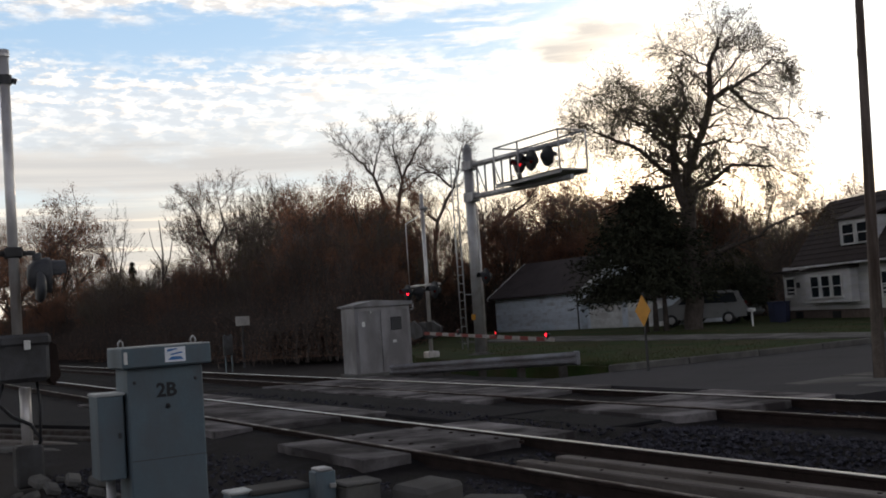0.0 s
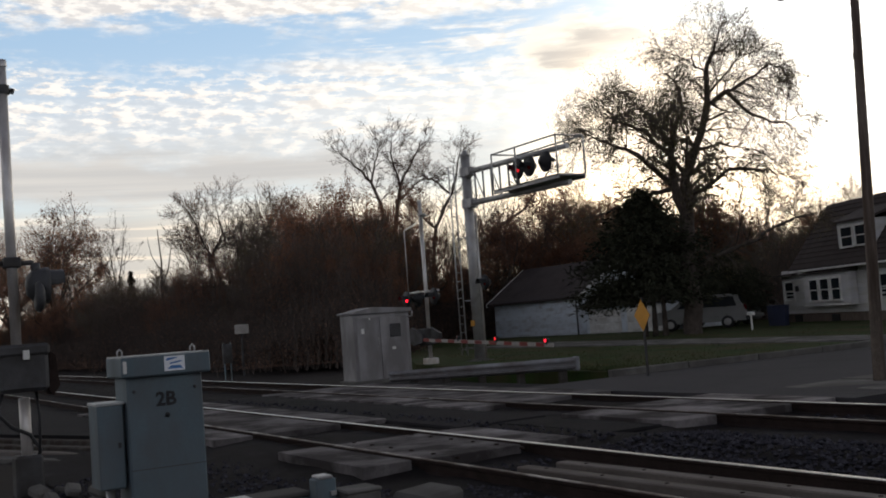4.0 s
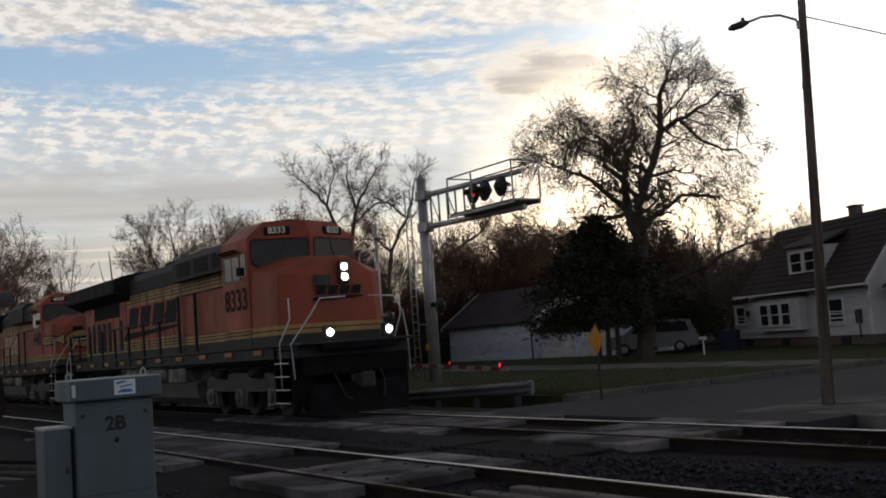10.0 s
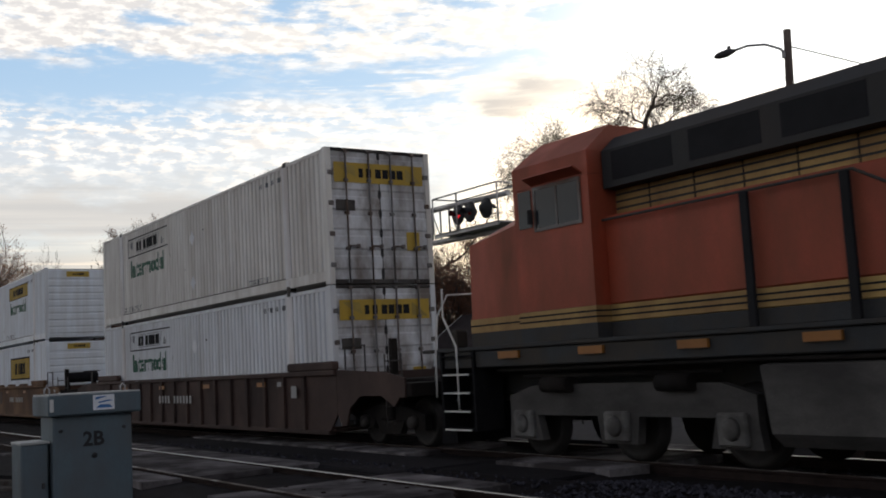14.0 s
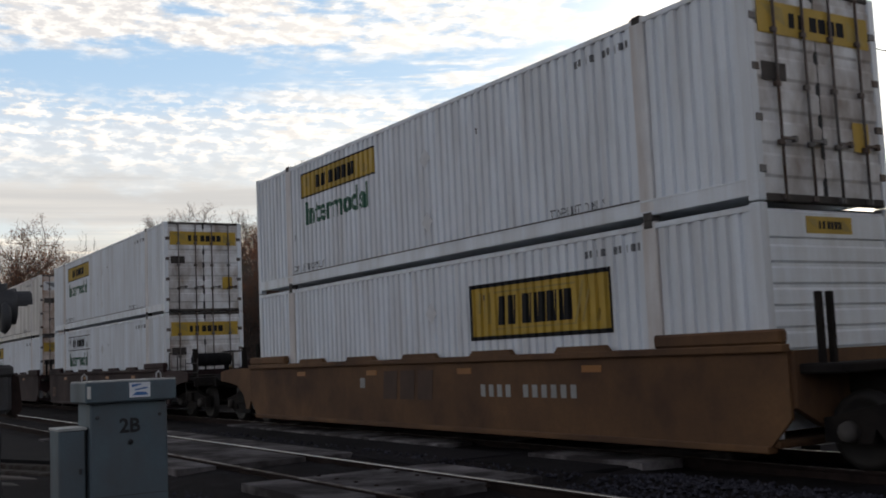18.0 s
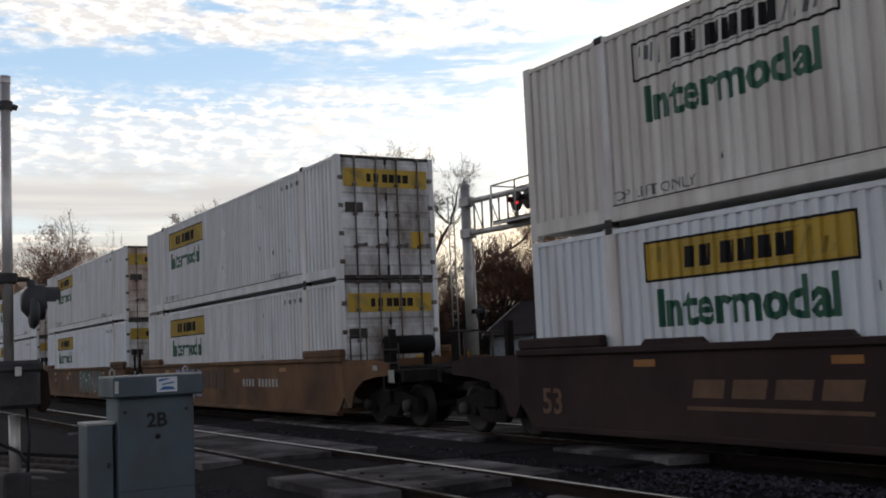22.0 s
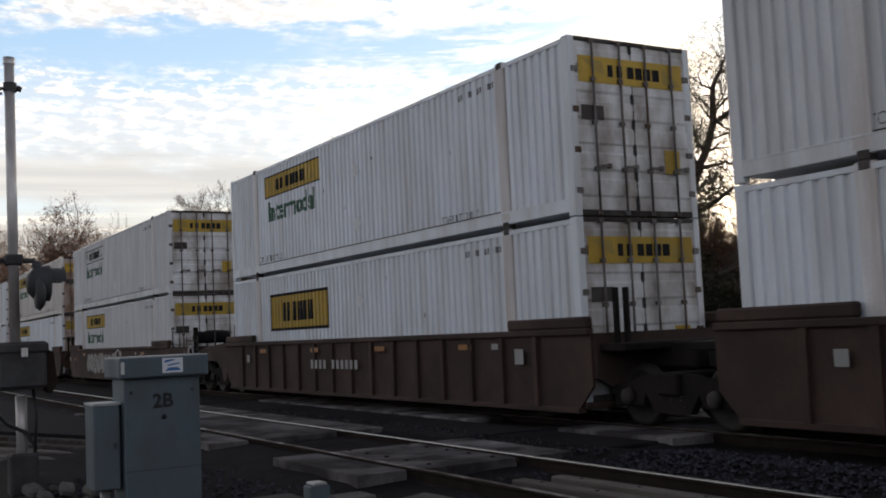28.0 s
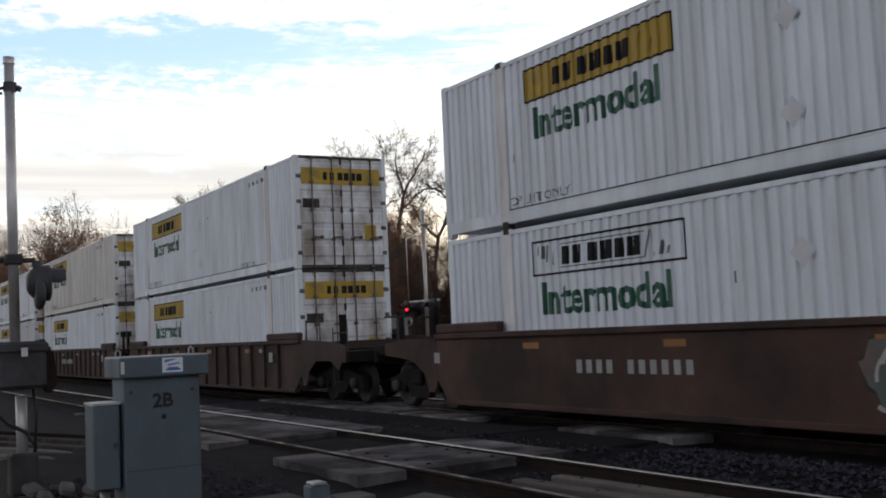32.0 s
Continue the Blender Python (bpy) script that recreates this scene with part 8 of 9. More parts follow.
    part("cabinet_base", both(lambda s, sd: s.box(-8.1, -3.62, min(sd * 0.95, sd * 1.222), max(sd * 0.95, sd * 1.222), 1.98, 2.215, 0.01)), MT["stripe"], lo)
    part("cabinet_skirt", both(lambda s, sd: s.box(-8.1, -3.62, min(sd * 0.95, sd * 1.22), max(sd * 0.95, sd * 1.22), 1.765, 1.975, 0.01)), MT["sill"], lo)
    # cab
    plan = [(-3.62, -1.48), (-1.9, -1.48), (-1.36, 0.0), (-1.9, 1.48), (-3.62, 1.48)]
    part("cab_body", Shape().prism(plan, "z", 2.22, 4.08), paint, lo)
    part("cab_band", Shape().prism([(x + (0.01 if x > -3 else 0), y * 1.005) for x, y in plan], "z", 1.98, 2.215), MT["stripe"], lo)
    part("cab_skirt", Shape().prism(plan, "z", 1.765, 1.978), MT["sill"], lo)
    for z in (2.05, 2.13):
        part("band_line", Shape().prism([(x + (0.014 if x > -3 else -0.002), y * 1.009) for x, y in plan], "z", z, z + 0.025), MT["ink"], lo)
        part("band_line", both(lambda s, sd: s.box(-8.1, -3.64, min(sd * 1.2, sd * 1.228), max(sd * 1.2, sd * 1.228), z, z + 0.025)), MT["ink"], lo)
    rf = Shape()
    low, high = [(x, y) for x, y in plan], [(-3.55, -0.95), (-2.0, -0.95), (-1.66, 0.0), (-2.0, 0.95), (-3.55, 0.95)]
    top0, top1 = [(x, y, 4.085) for x, y in low], [(x, y, 4.84) for x, y in high]
    mid = [(x, y, 4.42) for x, y in low]
    rf.add(top0 + mid + top1, [(i, (i + 1) % 5, 5 + (i + 1) % 5, 5 + i) for i in range(5)] + [(5 + i, 5 + (i + 1) % 5, 10 + (i + 1) % 5, 10 + i) for i in range(5)] + [tuple(range(10, 15)), tuple(range(5))[::-1]])
    part("cab_roof", rf, paint, lo)
    part("roof_hatch", Shape().box(-3.3, -2.6, -0.5, 0.5, 4.835, 4.9, 0.03).tube([(-2.3, -0.5, 4.84), (-2.3, -0.3, 4.92), (-2.3, 0.3, 4.92), (-2.3, 0.5, 4.84)], 0.015, 5), MT["sill"], lo)
    # nose
    nplan = [(-1.9, -1.46), (-0.5, -1.4), (0.0, -0.98), (0.0, 0.98), (-0.5, 1.4), (-1.9, 1.46)]
    n = Shape()
    z_top = [3.6, 3.42, 3.36, 3.36, 3.42, 3.6]
    v0, v1 = [(x, y, 1.78) for x, y in nplan], [(x if i not in (2, 3) else x - 0.12, y * 0.97, z) for i, ((x, y), z) in enumerate(zip(nplan, z_top))]
    crown = [(-1.9, -0.7, 3.9), (-0.8, -0.6, 3.84), (-0.22, -0.4, 3.76), (-0.22, 0.4, 3.76), (-0.8, 0.6, 3.84), (-1.9, 0.7, 3.9)]
    n.add(v0 + v1 + crown, [(i, i + 1, 7 + i, 6 + i) for i in range(5)] + [(6 + i, 7 + i, 13 + i, 12 + i) for i in range(5)] + [(12, 13, 16, 17), (13, 14, 15, 16), tuple(range(6))[::-1]])
    part("nose", n, paint, lo)
    part("nose_band", Shape().prism([(x + 0.012 * (1 if x > -2 else 0), y * 1.006) for x, y in nplan], "z", 1.98, 2.2), MT["stripe"], lo, "yellow band round the nose")
    part("nose_skirt", Shape().prism([(x + 0.008 * (1 if x > -2 else 0), y * 1.004) for x, y in nplan], "z", 1.765, 1.978), MT["sill"], lo)
    part("band_line", Shape().prism([(x + 0.016 * (1 if x > -2 else 0), y * 1.009) for x, y in nplan], "z", 2.08, 2.105), MT["ink"], lo)
    if not swoosh:
        # a yellow emblem on the nose whose bands run back along both sides
        for sd in (-1, 1):
            for (ax, ay), (bx, by), pts in (((-1.9, 1.46), (-0.5, 1.4), [(0.12, 2.7), (0.17, 2.62), (1.0, 2.64), (1.0, 2.96), (0.17, 2.98), (0.12, 2.9)]), ((-0.5, 1.4), (-0.02, 0.98), [(0.0, 2.64), (0.5, 2.72), (1.0, 2.6), (1.0, 3.0), (0.5, 2.88), (0.0, 2.96)])):
                A, B = Vector((ax, sd * ay, 0)), Vector((bx, sd * by, 0))
                out_way = Vector((B.y - A.y, A.x - B.x, 0)).normalized() * (1 if sd < 0 else -1)
                out_way = out_way if out_way.y * sd > 0 else -out_way
                for name, grow, off, mat in (("emblem_rim", 0.045, 0.012, "ink"), ("emblem_band", 0.0, 0.02, "stripe")):
                    zc = 2.8
                    ring = [A.lerp(B, u - (grow * 0.5 if u < 0.15 and ax < -1 else 0)) + out_way * off + Vector((0, 0, z + (grow if z > zc else -grow))) for u, z in pts]
                    q = len(ring)
                    sh = Shape().add(ring + [p - out_way * 0.03 for p in ring], [tuple(range(q)), tuple(range(q, 2 * q))[::-1]] + [(k, (k + 1) % q, q + (k + 1) % q, q + k) for k in range(q)])
                    part(name, sh, MT[mat], lo, "yellow band with dark rim on the nose" if mat == "stripe" else "")
                for z in (2.74, 2.84):
                    u0, u1 = (0.16, 1.0) if ax < -1 else (0.0, 0.5)
                    p, q = A.lerp(B, u0) + out_way * 0.024, A.lerp(B, u1) + out_way * 0.024
                    part("band_line", Shape().add([p + Vector((0, 0, z)), q + Vector((0, 0, z)), q + Vector((0, 0, z + 0.022)), p + Vector((0, 0, z + 0.022))], [(0, 1, 2, 3)]), MT["ink"], lo)
        disc = lambda ry, rz: [(ry * math.cos(k * PI2 / 28), 2.8 + rz * math.sin(k * PI2 / 28)) for k in range(28)]
        part("emblem_rim", Shape().prism(disc(1.0, 0.4), "x", -0.06, 0.012), MT["ink"], lo)
        part("emblem_disc", Shape().prism(disc(0.96, 0.36), "x", -0.05, 0.018), MT["stripe"], lo, "yellow rounded emblem on the nose")
        for y in (-0.66, -0.32, 0.06, 0.4):
            part("sign_bar", Shape().box(0.018, 0.022, y, y + 0.26, 2.69, 2.91), MT["ink"], lo)
    else:
        sw = Shape()
        for i in range(4):
            y = -0.6 + i * 0.31
            sw.prism([(y, 2.86), (y + 0.22, 2.86), (y + 0.28, 3.06), (y + 0.06, 3.06)], "x", -0.012 - 0.0, 0.004)
        sw.prism([(-0.68, 2.7), (0.62, 2.79), (0.64, 2.82), (-0.66, 2.8)], "x", -0.01, 0.004)
        part("sign_bars", sw.moved(pose(-0.03, 0, 0)), MT["ink"], lo)
    part("nose_door", Shape().box(-0.06, -0.02, -0.62, -0.2, 3.05, 3.32, 0.02), M["dark_glass"], lo)
    lamps = Shape().box(-0.12, 0.0, 0.02, 0.3, 3.1, 3.66, 0.03)
    part("lamp_housing", lamps, MT["sill"], lo)
    lit = M["head_lamp"] if swoosh and number else MT["rod"]
    for z in (3.26, 3.5):
        part("head_lamp", Shape().turn([(0.0, 0.082), (0.02, 0.078), (0.035, 0.05), (0.042, 0.0)], (0.0, 0.16, z), "x", 14), lit, lo, "round head lamp")
    for y in (-0.76, 0.76):
        part("ditch_lamp_box", Shape().box(0.72, 0.89, y - 0.14, y + 0.14, 1.77, 2.1, 0.03), MT["sill"], lo)
        part("ditch_lamp", Shape().turn([(0.0, 0.085), (0.02, 0.08), (0.035, 0.0)], (0.89, y, 1.95), "x", 14), lit, lo, "round ditch lamp")
    # windows
    def face(s, a, b, z0, z1, off=0.008, th=0.012):
        ax, ay = a
        bx, by = b
        d = Vector((bx - ax, by - ay, 0)).normalized()
        nrm = Vector((d.y, -d.x, 0))
        if nrm.x < 0 and abs(nrm.x) > 0.1:
            nrm = -nrm
        p = [Vector((ax, ay, z0)), Vector((bx, by, z0)), Vector((bx, by, z1)), Vector((ax, ay, z1))]
        q = [w + nrm * off for w in p] + [w + nrm * (off + th) for w in p]
        s.add(q, [(0, 1, 2, 3), (7, 6, 5, 4), (0, 4, 5, 1), (1, 5, 6, 2), (2, 6, 7, 3), (3, 7, 4, 0)])
    for sd in (-1, 1):
        A, B = Vector((-1.87, sd * 1.39, 0)), Vector((-1.39, sd * 0.09, 0))
        out_way = Vector((abs(B.y - A.y), sd * (B.x - A.x), 0)).normalized()
        pane = [(0.03, 3.78), (0.0, 3.86), (0.0, 4.26), (0.05, 4.34), (0.95, 4.34), (1.0, 4.28), (1.0, 3.68), (0.93, 3.6), (0.25, 3.6)]
        for name, grow, off, mat in (("windshield_seal", 0.035, 0.004, MT["ink"]), ("windshield", 0.0, 0.012, M["dark_glass"])):
            ring = [A.lerp(B, u + grow * (0.6 if u > 0.5 else -0.6)) + out_way * off + Vector((0, 0, z + (grow if z > 4 else -grow))) for u, z in pane]
            q = len(ring)
            sh = Shape().add(ring + [p - out_way * 0.03 for p in ring], [tuple(range(q)), tuple(range(q, 2 * q))[::-1]] + [(k, (k + 1) % q, q + (k + 1) % q, q + k) for k in range(q)])
            part(name, sh, mat, lo, "dark front windshield pane" if name == "windshield" else "")
        part("wiper", Shape().tube([A.lerp(B, 0.6) + out_way * 0.03 + Vector((0, 0, 4.3)), A.lerp(B, 0.45) + out_way * 0.03 + Vector((0, 0, 3.75))], 0.01, 5), MT["sill"], lo)
        w = Shape()
        body_side(w, sd, 1.492, -2.33, -2.02, 3.48, 4.05, 0)
        part("quarter_window", w, M["dark_glass"], lo, "dark narrow front cab window")
        w = Shape()
        for x0, x1 in ((-3.4, -2.95), (-2.9, -2.45)):
            body_side(w, sd, 1.492, x0, x1, 3.45, 4.02, 0)
        part("side_window", w, M["dark_glass"], lo, "pair of sliding cab windows")
        f = Shape()
        for x0, x1, z0, z1 in ((-3.46, -2.39, 3.4, 3.45), (-3.46, -2.39, 4.02, 4.07), (-3.46, -3.41, 3.45, 4.02), (-2.94, -2.91, 3.45, 4.02), (-2.44, -2.39, 3.45, 4.02)):
            body_side(f, sd, 1.5, x0, x1, z0, z1, 0)
        part("window_frame", f, MT["rod"], lo)
        part("sun_visor", Shape().prism([(-3.5, 4.12), (-2.35, 4.12), (-2.35, 4.1), (-3.5, 4.1)], "y", sd * 1.48, sd * 1.68).moved(Matrix.Translation((0, sd * 1.48, 4.11)) @ pose(0, 0, 0, -sd * -28) @ Matrix.Translation((0, -sd * 1.48, -4.11))), paint, lo)
        nb = Shape()
        face(nb, (-1.82, sd * 1.05), (-1.6, sd * 0.45), 4.46, 4.67, 0.0, 0.05)
        board = part("number_board", nb, MT["ink"], lo)
        if number:
            tx = letters(number, 0.22, MT["board_white"], "number", 0.006)
            yaw = 90 - 20.0 if sd < 0 else 90 + 20.0
            part("number", tx, None, board, m=pose(-1.71 + 0.058 * math.cos(radians(yaw - 90)), sd * 0.75 + 0.058 * math.sin(radians(yaw - 90)), 4.575, 0, 0, yaw))
            tx = letters(number, 0.76, MT["ink"], "cab_number", 0.014)
            part("cab_number", tx, None, lo, "dark painted cab number", m=pose(-2.75, sd * 1.492, 2.92, 0, 0, 0 if sd < 0 else 180))
        part("mirror", Shape().box(-2.38, -2.35, min(sd * 1.5, sd * 1.6), max(sd * 1.5, sd * 1.6), 3.52, 3.74, 0.01), MT["sill"], lo)
    # painted name as plain slanted blocks
    for sd in (-1, 1):
        for i in range(4):
            pitch, x0, za, zb = (1.3, -13.9, 2.74, 3.42) if swoosh else (1.2, -12.9, 2.46, 3.36)
            x = x0 + (i if sd < 0 else 3 - i) * pitch
            k = 0.3 if swoosh else 0.0
            k = k if sd < 0 else -k
            part("sign_block", Shape().prism([(x, za), (x + pitch * 0.78, za), (x + pitch * 0.78 + k, zb), (x + k, zb)], "y", sd * 0.962, sd * 0.974), MT["ink"] if swoosh else MT["ink_cream"], lo, "painted sign block")
        if swoosh:
            part("sign_swoosh", Shape().prism([(-14.5, 2.36), (-14.2, 2.6), (-8.0, 2.68), (-8.0, 2.62)], "y", sd * 0.962, sd * 0.974), MT["ink"], lo)
        else:
            for i in range(4):
                x = -12.9 + i * 1.2
                part("sign_counter", Shape().box(x + 0.36, x + 0.54, min(sd * 0.974, sd * 0.978), max(sd * 0.974, sd * 0.978), 2.6, 3.22), paint, lo)
    # tanks and pipes under the frame
    tank = [(-1.3, 0.5), (-1.1, 0.33), (1.1, 0.33), (1.3, 0.5), (1.36, 0.9), (0.9, 1.0), (0.9, 1.4), (-0.9, 1.4), (-0.9, 1.0), (-1.36, 0.9)]
    if number == "" :
        tank = [(-1.3, 0.5), (-1.1, 0.33), (1.1, 0.33), (1.3, 0.5), (1.42, 1.3), (0.9, 1.42), (-0.9, 1.42), (-1.42, 1.3)]
    part("fuel_tank", Shape().prism(tank, "x", -13.7, -6.3), MT["tank" if number else "tank_pale"], lo, "dusty grey fuel tank")
    for sd in (-1, 1):
        if number:
            for a, b in ((-12.9, -11.1), (-10.8, -9.0)):
                part("air_reservoir", Shape().tube([(a, sd * 1.17, 1.2), (a + 0.1, sd * 1.17, 1.2), (b - 0.1, sd * 1.17, 1.2), (b, sd * 1.17, 1.2)], [0.14, 0.27, 0.27, 0.14], 16), MT["vessel"], lo, "dusty grey air reservoir")
            part("filter_box", Shape().box(-8.7, -7.2, min(sd * 0.9, sd * 1.36), max(sd * 0.9, sd * 1.36), 0.92, 1.41, 0.03), MT["vessel"], lo)
            part("filter_box", Shape().box(-13.65, -13.05, min(sd * 0.9, sd * 1.33), max(sd * 0.9, sd * 1.33), 0.92, 1.41, 0.03), MT["vessel"], lo)
        part("pipe", Shape().tube([(-19.5, sd * 1.3, 1.36), (-14.0, sd * 1.3, 1.36), (-13.8, sd * 1.38, 1.3), (-6.2, sd * 1.38, 1.38), (-1.0, sd * 1.3, 1.36)], 0.03, 6), MT["grime"], lo)
    three_axle_truck(lo, -3.55)
    three_axle_truck(lo, -16.75)
    # ends: steps, plough, couplers, grab rails
    for end in (1, -1):
        k = Matrix() if end > 0 else pose(-20.05, 0, 0, 0, 0, 180)
        part("plough", cm("plough", lambda: Shape().prism([(0.45, 0.16), (0.95, 0.12), (0.88, 0.5), (0.75, 0.8), (0.5, 0.8)], "y", -1.15, 1.15).mesh("plough", MT["pitch"])), None, lo, m=k)
        part("end_plate", cm("eplate", lambda: Shape().box(0.42, 0.54, -1.3, 1.3, 1.0, 1.72, 0.02).box(0.5, 0.9, -0.95, 0.95, 1.55, 1.76, 0.03).mesh("end_plate", MT["pitch"])), None, lo, m=k)
        part("coupler", cm("lcoup", lambda: Shape().box(0.5, 1.05, -0.11, 0.11, 0.7, 0.98, 0.03).box(1.0, 1.2, -0.17, 0.17, 0.66, 1.02, 0.05).mesh("coupler", MT["cast"])), None, lo, m=k)
        part("air_hose", cm("hose", lambda: Shape().tube([(0.62, -0.6, 1.05), (0.85, -0.58, 0.8), (0.95, -0.5, 0.5), (1.05, -0.4, 0.42)], 0.03, 6).tube([(0.62, 0.6, 1.05), (0.85, 0.58, 0.8), (0.95, 0.5, 0.5), (1.05, 0.4, 0.42)], 0.03, 6).mesh("air_hose", MT["seal"])), None, lo, m=k)
        for sd in (-1, 1):
            part("step_well", cm(("stepw", sd), lambda: Shape().prism([(-0.62, sd * 0.93), (0.36, sd * 0.93), (0.36, sd * 1.5), (0.3, sd * 1.5), (0.3, sd * 0.98), (-0.56, sd * 0.98), (-0.56, sd * 1.5), (-0.62, sd * 1.5)], "z", 0.4, 1.7).mesh("step_well", MT["pitch"])), None, lo, m=k)
            for i in range(5):
                part("step", cm(("step", sd), lambda: Shape().box(-0.56, 0.3, min(sd * 1.2, sd * 1.52), max(sd * 1.2, sd * 1.52), -0.015, 0.015).mesh("step", MT["pitch"])), None, lo, m=k @ pose(0, 0, 0.42 + 0.3 * i))
                if i < 4:
                    part("step_edge", cm(("stepe", sd), lambda: Shape().box(-0.5, 0.24, min(sd * 1.521, sd * 1.535), max(sd * 1.521, sd * 1.535), -0.014, 0.014).mesh("step_edge", MT["rail_white"])), None, lo, "white step edge", m=k @ pose(0, 0, 0.42 + 0.3 * i))
            part("grab_rail", cm(("grab1", sd), lambda: Shape().tube([(-0.18, sd * 1.52, 0.75), (-0.18, sd * 1.52, 1.78), (0.28, sd * 1.45, 2.3), (0.26, sd * 1.45, 2.78)], 0.017, 6).mesh("grab_rail", MT["rail_white"])), None, lo, "pale tubular grab rail", m=k)
            part("grab_rail", cm(("grab2", sd), lambda: Shape().tube([(0.5, sd * 1.5, 0.95), (0.44, sd * 1.52, 1.75), (0.82, sd * 1.2, 2.35), (0.85, sd * 0.95, 2.72), (0.85, sd * 0.3, 2.74)], 0.017, 6).mesh("grab_rail", MT["rail_white"])), None, lo, "pale tubular grab rail", m=k)
    # handrails along the walkways
    for sd in (-1, 1):
        xs = [-19.9, -18.6, -17.0, -15.4, -13.8, -12.2, -10.6, -9.0]
        for x in xs:
            part("stanchion", cm(("sta", sd), lambda: Shape().box(-0.05, 0.05, min(sd * 1.44, sd * 1.49), max(sd * 1.44, sd * 1.49), 1.5, 2.78, 0.01).mesh("stanchion", MT["ink"])), None, lo, m=pose(x, 0, 0))
        for x in (-7.6, -6.2):
            part("stanchion", cm(("sta2", sd), lambda: Shape().box(-0.06, 0.06, min(sd * 1.3, sd * 1.36), max(sd * 1.3, sd * 1.36), 1.76, 3.4, 0.01).mesh("stanchion", MT["ink"])), None, lo, m=pose(x, 0, 0))
        part("handrail", cm(("hr", sd), lambda: Shape().tube([(-20.3, sd * 1.465, 2.0), (-20.1, sd * 1.465, 2.74), (-8.9, sd * 1.465, 2.78), (-7.7, sd * 1.33, 3.4), (-3.7, sd * 1.33, 3.4)], 0.02, 6).mesh("handrail", MT["sill"])), None, lo, m=None)
    return lo


# ---- the train put together ----
SPEED = 18.41
train = []


def run(ob, x_at_16, z=0.0, turned=False):
    """Note a vehicle that rolls along the far track; x_at_16 is where it is at 16 s."""
    train.append((ob, x_at_16, z, turned))


LOCO_AT = 88.05
run(make_loco("8333", True, "orange diesel locomotive with yellow bands and lit head lamps"), LOCO_AT + 0.4)
run(make_loco("4449", False, "faded orange diesel locomotive with cream sign blocks"), LOCO_AT - 22.65)
run(make_loco("", True, "orange diesel locomotive running cab last"), LOCO_AT - 2 * 22.3 - 21.15, 0.0, True)

LAB_W = {"well_ochre": "ochre yellow smooth-sided well car with dirty sides", "well_rust": "rust-brown smooth-sided well car with sprayed marks", "well_maroon": "dark maroon smooth-sided well car",
         "well_brown": "brown well car with upright ribs along its sides"}
LAB_C = {"A": "white corrugated container with yellow sign and green word", "B": "white corrugated container with a dark-rimmed yellow sign", "C": "white corrugated container with outlined sign and green word", "D": "white corrugated container with dark-rimmed yellow sign and green word"}
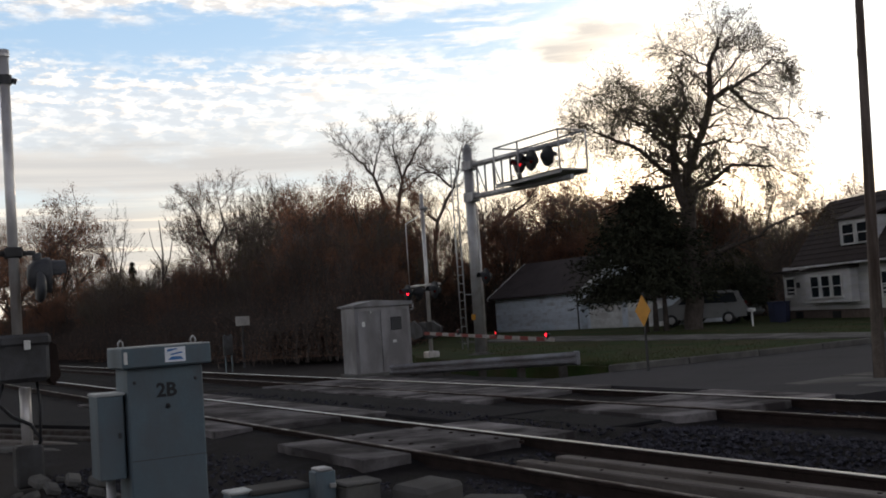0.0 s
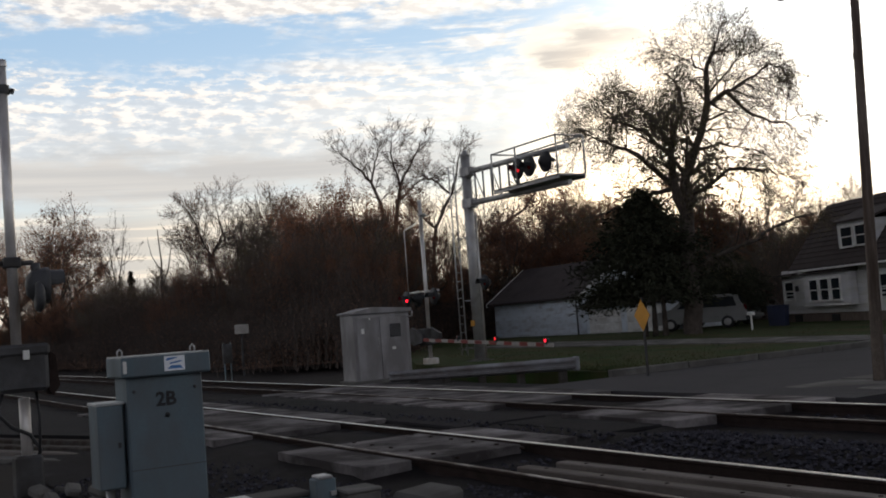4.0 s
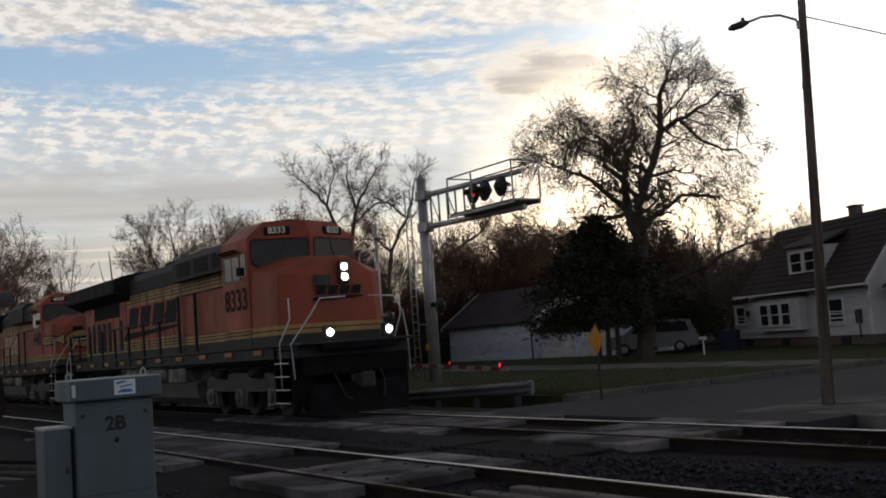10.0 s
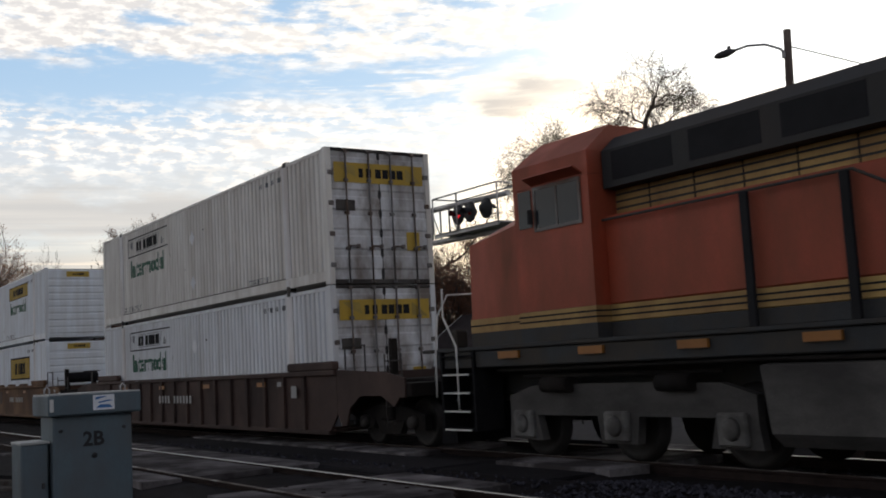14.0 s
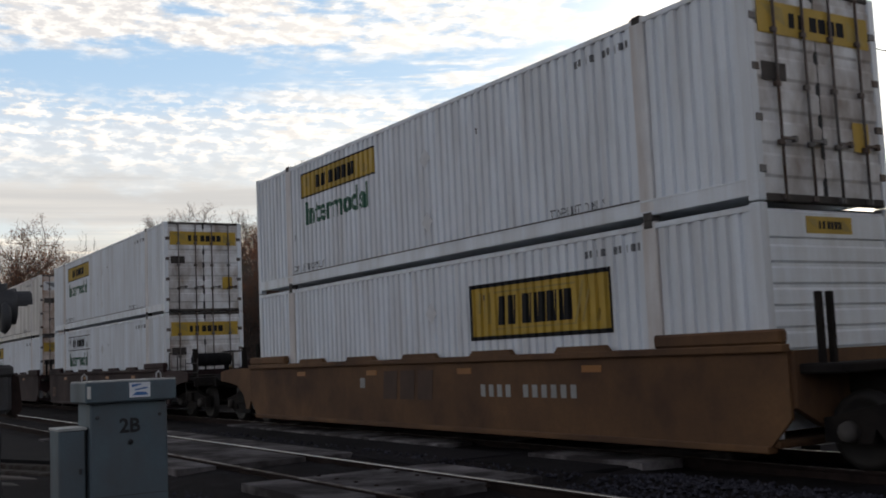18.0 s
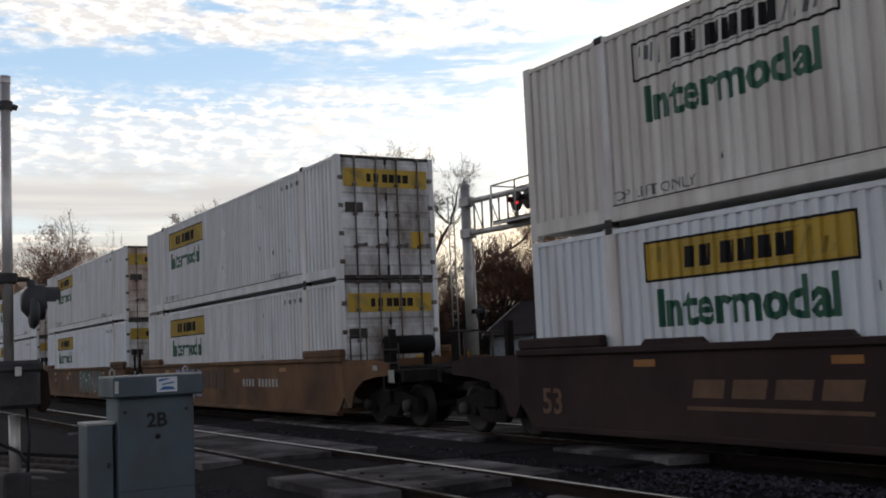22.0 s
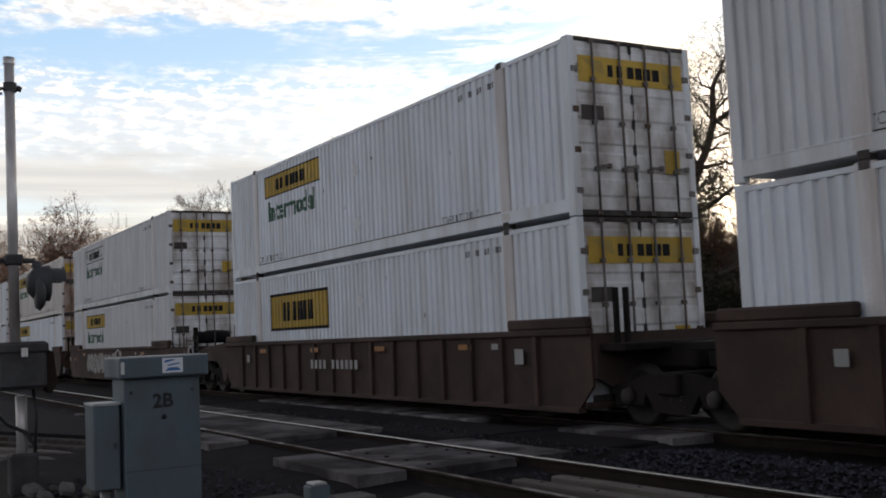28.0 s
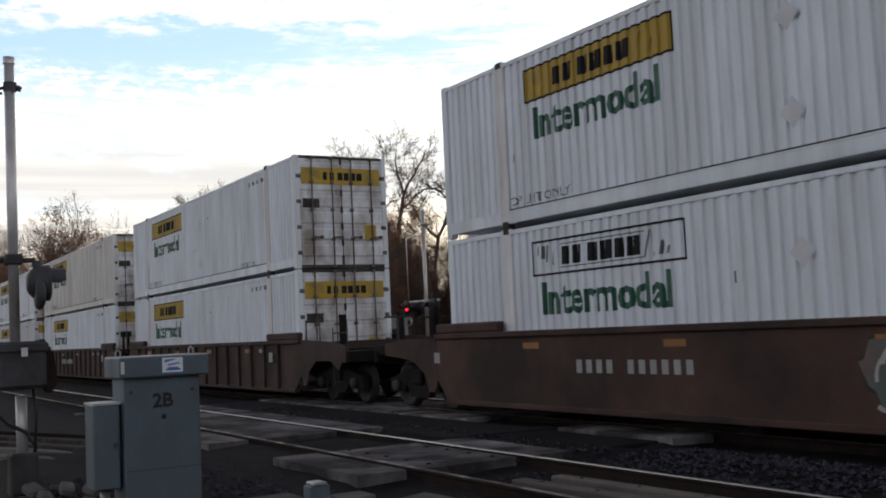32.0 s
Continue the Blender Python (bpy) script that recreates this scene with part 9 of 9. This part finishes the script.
# each stack: upper sign, lower sign, upper nose first, lower nose first, white of each, doors of each
CARS = [
    (17.70, "well_brown", True, True, True, ("C", "C", 0, 0, 1, 2, 2, 2), ()),
    (-6.58, "well_ochre", False, True, False, ("A", "B", 1, 1, 0, 0, 0, 0), ()),
    (-25.95, "well_ochre", False, False, False, ("D", "B", 1, 1, 0, 0, 0, 0), ((-6.7, -4.1, 0.4, 1.4, "spray_white", ""), (-14.2, -10.1, 0.42, 1.32, "spray_dark", "spray_red"))),
    (-45.5, "well_ochre", False, False, True, ("A", "B", 0, 1, 0, 0, 0, 0), ()),
]
PACKS = [(-69.44, "well_maroon", False, [("A", "C", 0, 0, 0, 0, 0, 0), ("C", "A", 0, 0, 1, 0, 1, 1), ("C", "A", 0, 0, 1, 0, 1, 0)], [(), ((-14.4, -11.0, 0.42, 1.4, "spray_white", "spray_mauve"),), ()]),
         (-132.0, "well_ochre", False, [("A", "A", 0, 0, 2, 2, 2, 2), ("A", "A", 0, 0, 2, 0, 1, 0), ("A", "A", 0, 0, 0, 0, 1, 0)],
          [((-12.6, -9.6, 0.4, 1.36, "spray_dark", "spray_violet"), (-14.9, -14.0, 0.75, 1.15, "spray_white", "")), ((-7.9, -3.4, 0.38, 1.4, "spray_dark", "spray_mauve"), (-13.6, -12.9, 0.75, 1.15, "spray_white", "")), ((-8.0, -4.0, 0.4, 1.36, "spray_dark", "spray_white"),)]),
         (-194.96, "well_brown", True, [("C", "A", 0, 0, 1, 0, 0, 0), ("A", "A", 0, 0, 2, 0, 1, 0), ("A", "B", 0, 0, 0, 0, 0, 0)], [(), (), ()]),
         (-256.66, "well_rust", False, [("C", "A", 0, 0, 2, 2, 0, 0), ("A", "A", 0, 0, 1, 0, 1, 1), ("A", "C", 0, 0, 0, 0, 1, 1)],
          [((-12.8, -7.4, 0.42, 1.3, "spray_dark", "spray_white"), (-15.6, -15.0, 0.8, 1.2, "amber", "")), ((-6.4, -3.2, 0.42, 1.34, "spray_white", "spray_dark"), (-14.0, -9.5, 0.38, 1.4, "spray_white", "spray_blue")), ((-7.0, -2.5, 0.42, 1.3, "spray_dark", "spray_mauve"),)]),
         (-318.85, "well_brown", True, [("A", "A", 0, 0, 0, 0, 0, 0), ("A", "A", 0, 0, 1, 0, 0, 0), ("A", "A", 0, 0, 0, 2, 1, 0)], [(), (), ()])]
for u, paint, ribbed, stacks, arts in PACKS:
    for i, (st, art) in enumerate(zip(stacks, arts)):
        CARS.append((u - {-256.66: 19.33, -132.0: 19.52}.get(u, 19.45) * i, paint, ribbed, i == 0, i == 2, st, art))

made = {}
seed = 0
for u, paint, ribbed, first, last, (k1, k0, n1, n0, w1, w0, d1, d0), art in CARS:
    seed += 1
    humps = not ribbed and (paint == "well_maroon" or u > -60)
    key = (paint, ribbed, first, last, humps)
    if art or key not in made:
        w = make_well(paint, ribbed, first, last, LAB_W[paint], seed * 10, art, humps)
        if not art:
            made[key] = w
    else:
        w = copy_thing(made[key], Matrix())
    run(w, u)
    for kind, nose, white, door, z in ((k0, n0, w0, d0, 0.357), (k1, n1, w1, d1, 0.357 + CH + 0.012)):
        key = (white, door, kind, seed % 2)
        if key in made:
            c = copy_thing(made[key], Matrix())
        else:
            c = made[key] = make_container(white, door, kind, seed, "stacked containers", LAB_C[kind] + (", stained doors" if door == 1 else ""))
        run(c, u - CL / 2, z, bool(nose))


def motions():
    """Everything on the far track rolls by at an even pace."""
    for ob, x, z, turned in train:
        walk(ob, [(t, pose(x + (t - 16.0) * SPEED, FAR, z, 0, 0, 180 if turned else 0)) for t in (0.0, 4.0, 8.0, 12.0, 16.0, 20.0, 24.0, 28.0, 32.0)])


motions()
